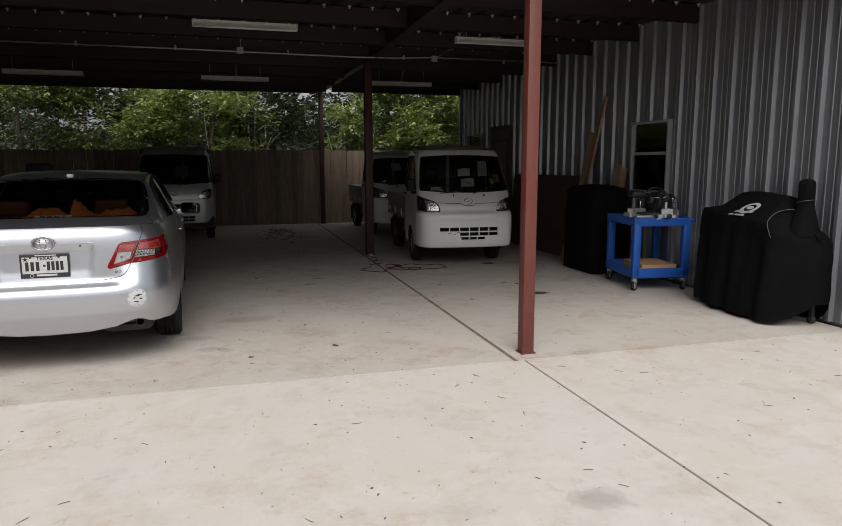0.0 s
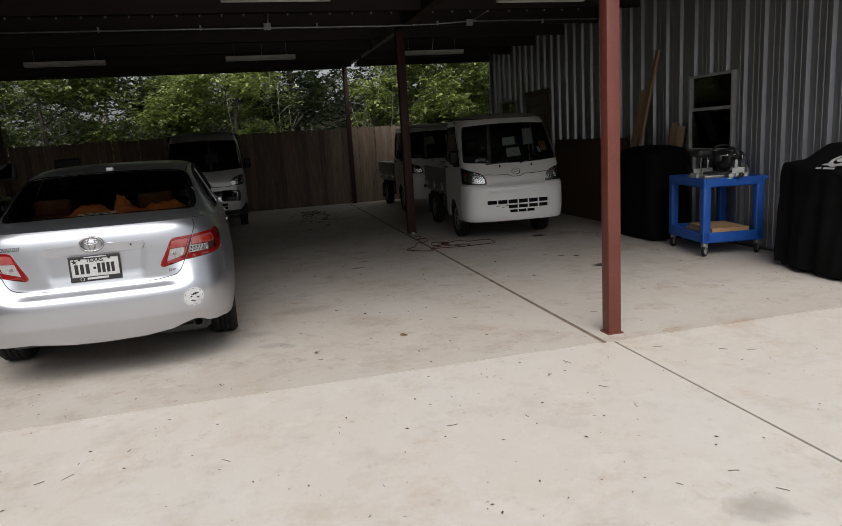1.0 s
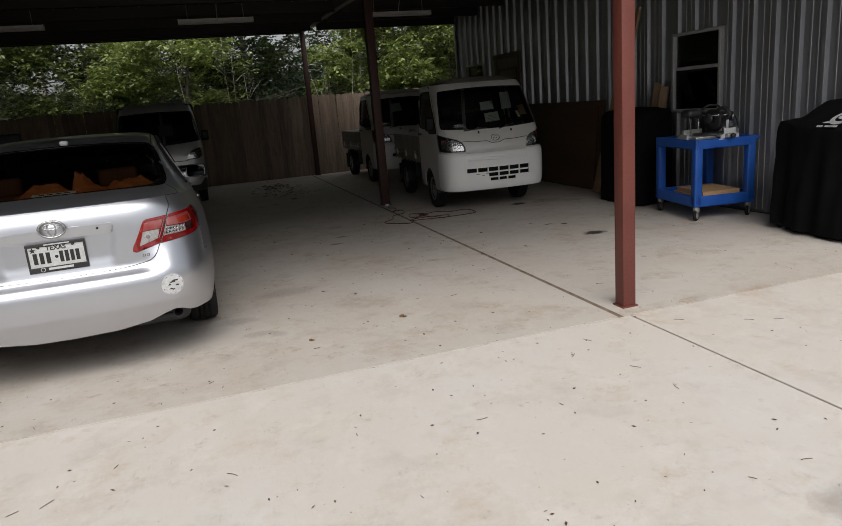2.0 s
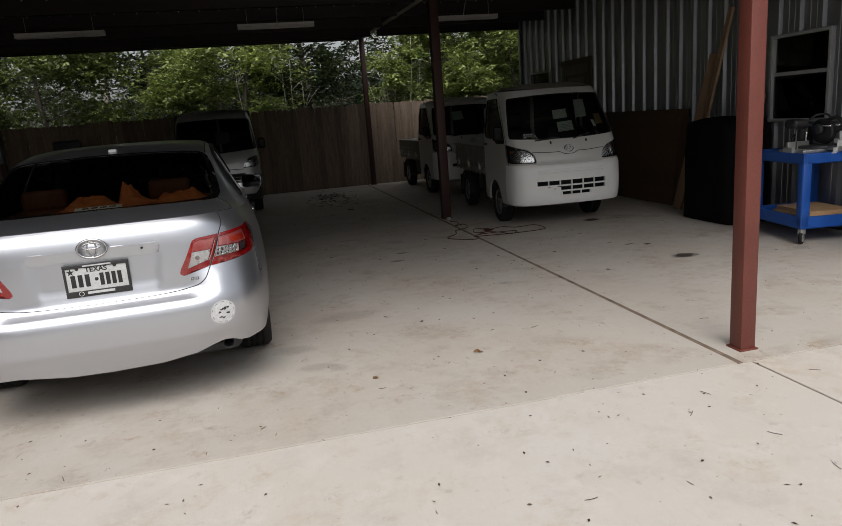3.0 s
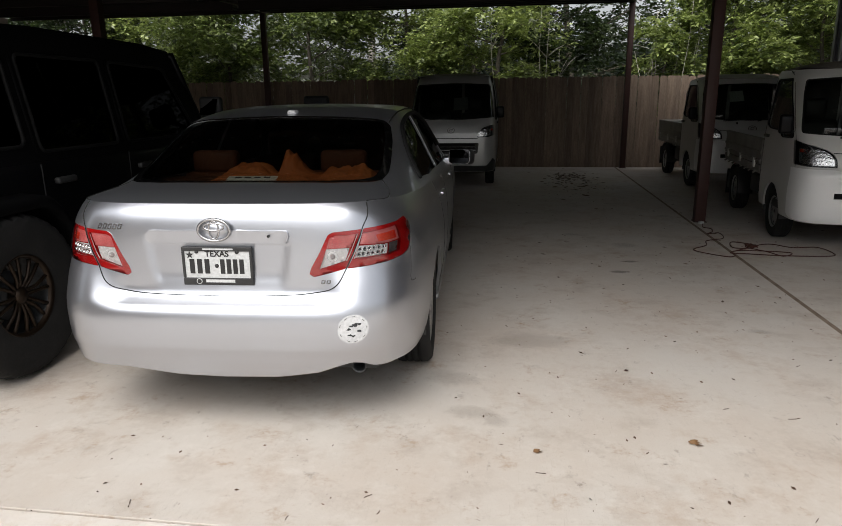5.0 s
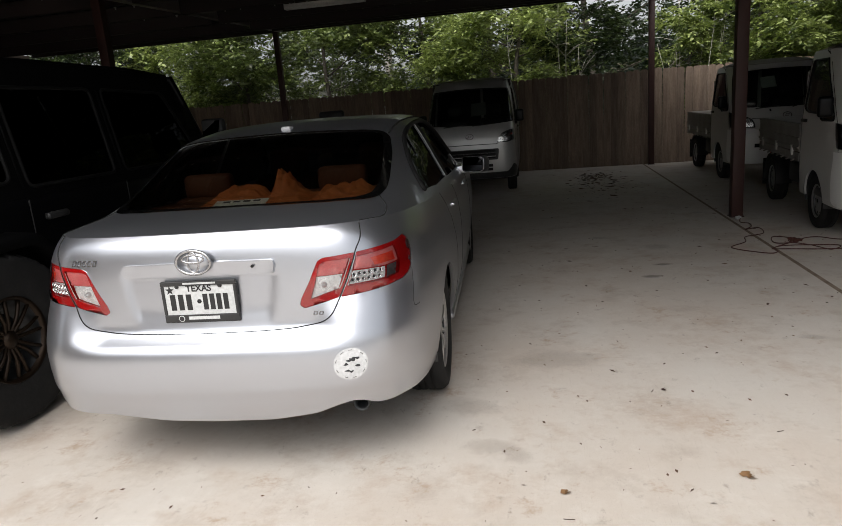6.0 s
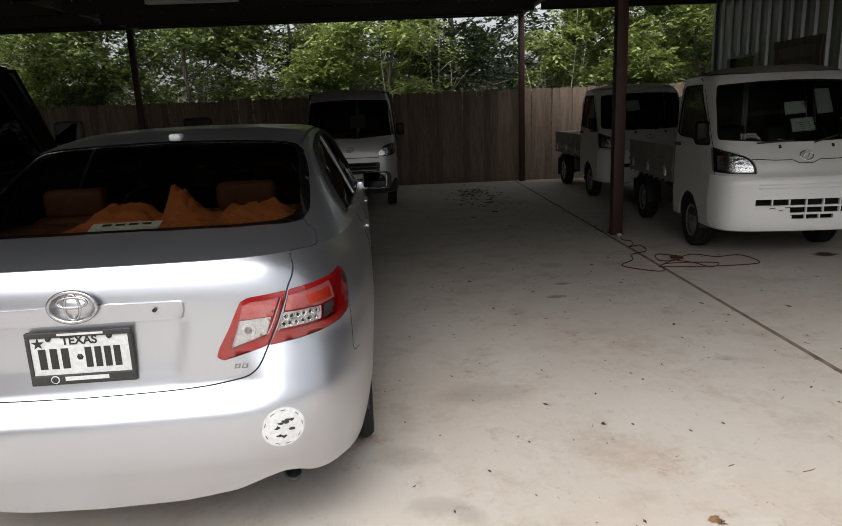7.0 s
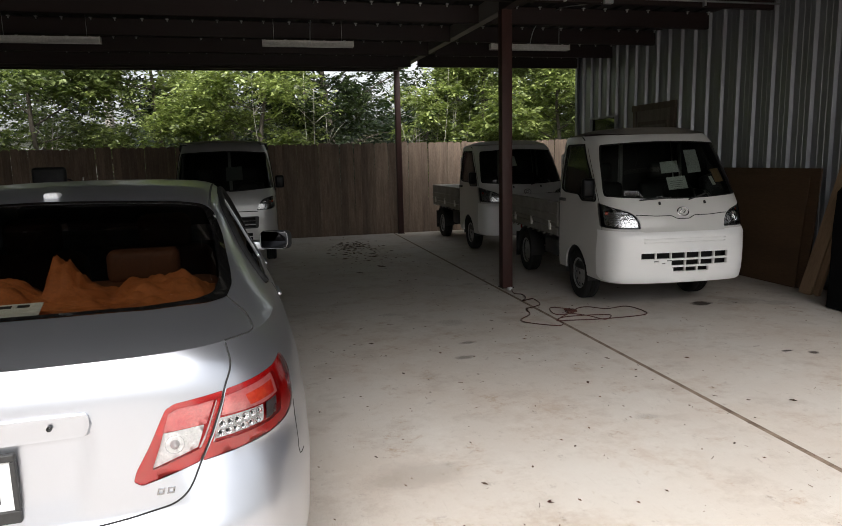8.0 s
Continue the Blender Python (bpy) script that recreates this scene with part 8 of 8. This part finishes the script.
def tree(name, x, y, h, spread, seed, leaf_mat_, n, size, label, trunk_mat=M_BARK, base=0.5):
    r = random.Random(seed)
    t = thing(name, pose(x, y, -0.1), label, "tree")
    tr = bmesh.new()
    lean = Vector((r.uniform(-0.12, 0.12), r.uniform(-0.12, 0.05), 1)).normalized()
    trunk = [lean * (h * k / 6) + Vector((r.uniform(-0.08, 0.08), r.uniform(-0.08, 0.08), 0)) * (k > 0) for k in range(7)]
    tube(tr, spline([tuple(p) for p in trunk], n=3), [0.09 * h / 5 * (1 - 0.85 * k / 18) for k in range(19)], 8)
    tips = []
    for k in range(16):
        z = h * (base * 0.4 + (1 - base * 0.4) * (k + r.random()) / 16)
        a = r.uniform(0, math.tau)
        L = spread * (0.55 + 0.45 * math.sin(math.pi * min(1, z / h * 0.9 + 0.1))) * r.uniform(0.7, 1.1)
        p0 = lean * z
        d = Vector((math.cos(a), math.sin(a), r.uniform(0.15, 0.7)))
        pts = [p0, p0 + d * L * 0.4, p0 + d * L * 0.75 + Vector((0, 0, 0.05 * L)), p0 + d * L + Vector((r.uniform(-0.1, 0.1), r.uniform(-0.1, 0.1), -0.05 * L))]
        tube(tr, spline([tuple(p) for p in pts], n=2), [0.022 * h / 5 * (1 - 0.8 * i / 6) for i in range(7)], 5)
        tips.append((p0, pts))
    part("trunk", tr, trunk_mat, t)
    cr = bmesh.new()
    # leaves sit in clumps near the ends of the limbs, with gaps between
    clumps = []
    for p0, pts in tips:
        for u in (r.uniform(0.35, 0.6), r.uniform(0.6, 0.85), r.uniform(0.85, 1.05)):
            i = min(2, int(u * 3))
            q = Vector(pts[i]).lerp(Vector(pts[i + 1]), min(1.1, u * 3 - i))
            clumps.append((q + Vector((r.gauss(0, 0.12), r.gauss(0, 0.12), r.gauss(0, 0.10))) * spread, spread * r.uniform(0.10, 0.22)))
    for _ in range(n):
        c, rad = clumps[r.randrange(len(clumps))]
        q = c + Vector((r.gauss(0, 1), r.gauss(0, 1), r.gauss(0, 0.65))) * rad
        a = r.uniform(0, math.tau)
        d = Vector((math.cos(a), math.sin(a), r.uniform(-0.7, 0.9))).normalized()
        leaf_spray(cr, q, d, size * r.uniform(0.65, 1.3), r)
    part("crown", cr, leaf_mat_, t, smooth=False)
    return t


FRESH = "bright green leafy tree behind the fence"
MID = "mid-green leafy tree behind the fence"
DARK = "dark green leafy tree behind the fence"
specs = [(-11.5, 15.5, 5.2, 2.0, M_LEAF), (-9.6, 14.9, 4.4, 1.6, M_LEAFMID), (-7.6, 15.3, 5.0, 1.9, M_LEAFMID), (-4.7, 15.6, 5.2, 1.7, M_LEAF), (-2.6, 14.8, 4.8, 1.4, M_LEAF), (-1.3, 16.4, 5.2, 1.5, M_LEAFDARK), (1.0, 14.6, 3.3, 0.7, M_LEAF), (2.9, 15.0, 4.9, 1.5, M_LEAF), (4.4, 14.4, 4.4, 1.5, M_LEAF), (6.3, 15.6, 5.2, 1.8, M_LEAFMID), (-14.2, 16.0, 5.6, 2.1, M_LEAFDARK)]
for i, (x, y, h, s, mt) in enumerate(specs):
    tree("tree", x, y, h, s, 40 + i, mt, int(2300 * s), 0.105, FRESH if mt is M_LEAF else MID if mt is M_LEAFMID else DARK)
for i, (x, y, h, s) in enumerate([(-13.5, 20, 6.0, 2.2), (-3.4, 18.6, 7.5, 2.6), (-0.4, 19.5, 8.0, 2.9), (3.5, 19, 8, 2.8), (7.5, 19.5, 8, 3.0), (-9.2, 21.5, 4.6, 2.0)]):
    tree("tree", x, y, h, s, 70 + i, M_LEAFDARK, int(700 * s), 0.15, DARK, base=0.2)


def wood(name, x0, x1, y0, y1, z1, n, seed, mat, size, label):
    """A far thicket: many leaf clumps, thin at the top."""
    r = random.Random(seed)
    bm = bmesh.new()
    for _ in range(n):
        x, y = r.uniform(x0, x1), r.uniform(y0, y1)
        top = z1 * (0.62 + 0.38 * noise.noise(Vector((x * 0.35, y * 0.3, seed)))) + 0.8 * noise.noise(Vector((x * 1.3, y, seed + 4)))
        z = top * r.random() ** 0.8
        a = r.uniform(0, math.tau)
        leaf_spray(bm, Vector((x, y, z)), Vector((math.cos(a), math.sin(a), r.uniform(-0.3, 0.4))).normalized(), size * r.uniform(0.7, 1.3), r, 7)
    return tagged(part(name, bm, mat, smooth=False), label, "bushes", kind="stuff")


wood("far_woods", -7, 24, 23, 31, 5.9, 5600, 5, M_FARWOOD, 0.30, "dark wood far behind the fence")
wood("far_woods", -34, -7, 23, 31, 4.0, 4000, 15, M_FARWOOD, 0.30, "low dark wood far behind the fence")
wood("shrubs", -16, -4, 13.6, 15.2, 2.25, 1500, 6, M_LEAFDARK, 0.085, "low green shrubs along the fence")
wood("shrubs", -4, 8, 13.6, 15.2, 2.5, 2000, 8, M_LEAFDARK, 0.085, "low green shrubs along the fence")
wood("dry_brush", -3.4, 0.6, 13.4, 14.4, 3.0, 2800, 7, M_LEAFDRY, 0.05, "pale dry brush along the fence")
# dark distance behind the trees, with an uneven top
bd_m = bmesh.new()
cols_ = [(-70 + 1.4 * k, 4.0 + 2.4 * noise.noise(Vector((k * 0.21, 3.0, 0))) + 1.6 * noise.noise(Vector((k * 0.9, 7.0, 0)))) for k in range(100)]
lowv = [bd_m.verts.new((x, 36 + 0.004 * x * x, -0.1)) for x, z in cols_]
upv = [bd_m.verts.new((x, 36 + 0.004 * x * x, max(2.3, z - (0.3 if x > -9 else 1.6)))) for x, z in cols_]
for k in range(99):
    bd_m.faces.new((lowv[k], lowv[k + 1], upv[k + 1], upv[k]))
tagged(part("backdrop", bd_m, surface("far_forest", (0.008, 0.014, 0.006), (0.035, 0.055, 0.018), 0.9, 4, (0.95, 1.0), bump=0.3, grain=0.5), smooth=False), "dark line of far forest", "forest", kind="structure")
# pale bare stems
bs = bmesh.new()
r = random.Random(9)
for x, y, n in ((1.35, 14.3, 9), (-1.6, 14.2, 4), (-6.9, 15.0, 2)):
    for _ in range(n):
        p = Vector((x + r.gauss(0, 0.45), y + r.gauss(0, 0.25), 0.0))
        h = r.uniform(2.4, 4.0)
        lean = Vector((r.gauss(0, 0.10), r.gauss(0, 0.08), 1))
        pts = [p + lean * (h * k / 4) + Vector((r.gauss(0, 0.05), r.gauss(0, 0.05), 0)) for k in range(5)]
        tube(bs, pts, [0.013, 0.011, 0.009, 0.006, 0.003], 5)
        for _ in range(5):
            q = pts[r.randrange(1, 4)]
            d = Vector((r.gauss(0, 1), r.gauss(0, 0.6), r.uniform(0.2, 1.2))).normalized() * r.uniform(0.3, 0.8)
            tube(bs, [q, q + d * 0.6, q + d + Vector((0, 0, -0.06))], [0.006, 0.004, 0.002], 4)
tagged(part("bare_stems", bs, M_PALEBARK), "pale leafless stems and twigs behind the fence", "stems", kind="stuff")
up_t = thing("utility_pole", pose(-6.9, 19.5, -0.1), "weathered grey utility pole with a pale transformer and stay wires", "utility pole")
part("pole", tube(bmesh.new(), [(0, 0, 0), (0.03, 0, 4), (0.05, 0, 9)], [0.13, 0.115, 0.095], 10), M_PALEBARK, up_t)
part("transformer", lathe(bmesh.new(), [(0.001, 0), (0.16, 0.01), (0.17, 0.04), (0.17, 0.62), (0.15, 0.66), (0.001, 0.68)], 20, "z", pose(0.30, -0.05, 4.0)), M_SHED, up_t, "pale cylindrical transformer")
for dx, dy in ((1.4, -0.3), (0.9, 0.2), (-1.3, 0.4)):
    part("stay_wire", tube(bmesh.new(), [(dx, dy, 0), (0.02, 0, 5.6)], 0.014, 5), M_GALV, up_t)
# low white-roofed shed, mostly hidden by leaves
sh = thing("far_shed", pose(-11.2, 22.5, 0), "low pale shed far behind the trees", "shed")
part("wall", boxes(((-3.2, 0, 0), (3.2, 3.0, 2.45)), bevel=0.01), M_SHED, sh, smooth=False)
part("roof", merge(boxes(((-3.4, -0.2, 2.45), (3.4, 3.2, 2.6)), bevel=0.01)), M_SHED, sh, smooth=False)
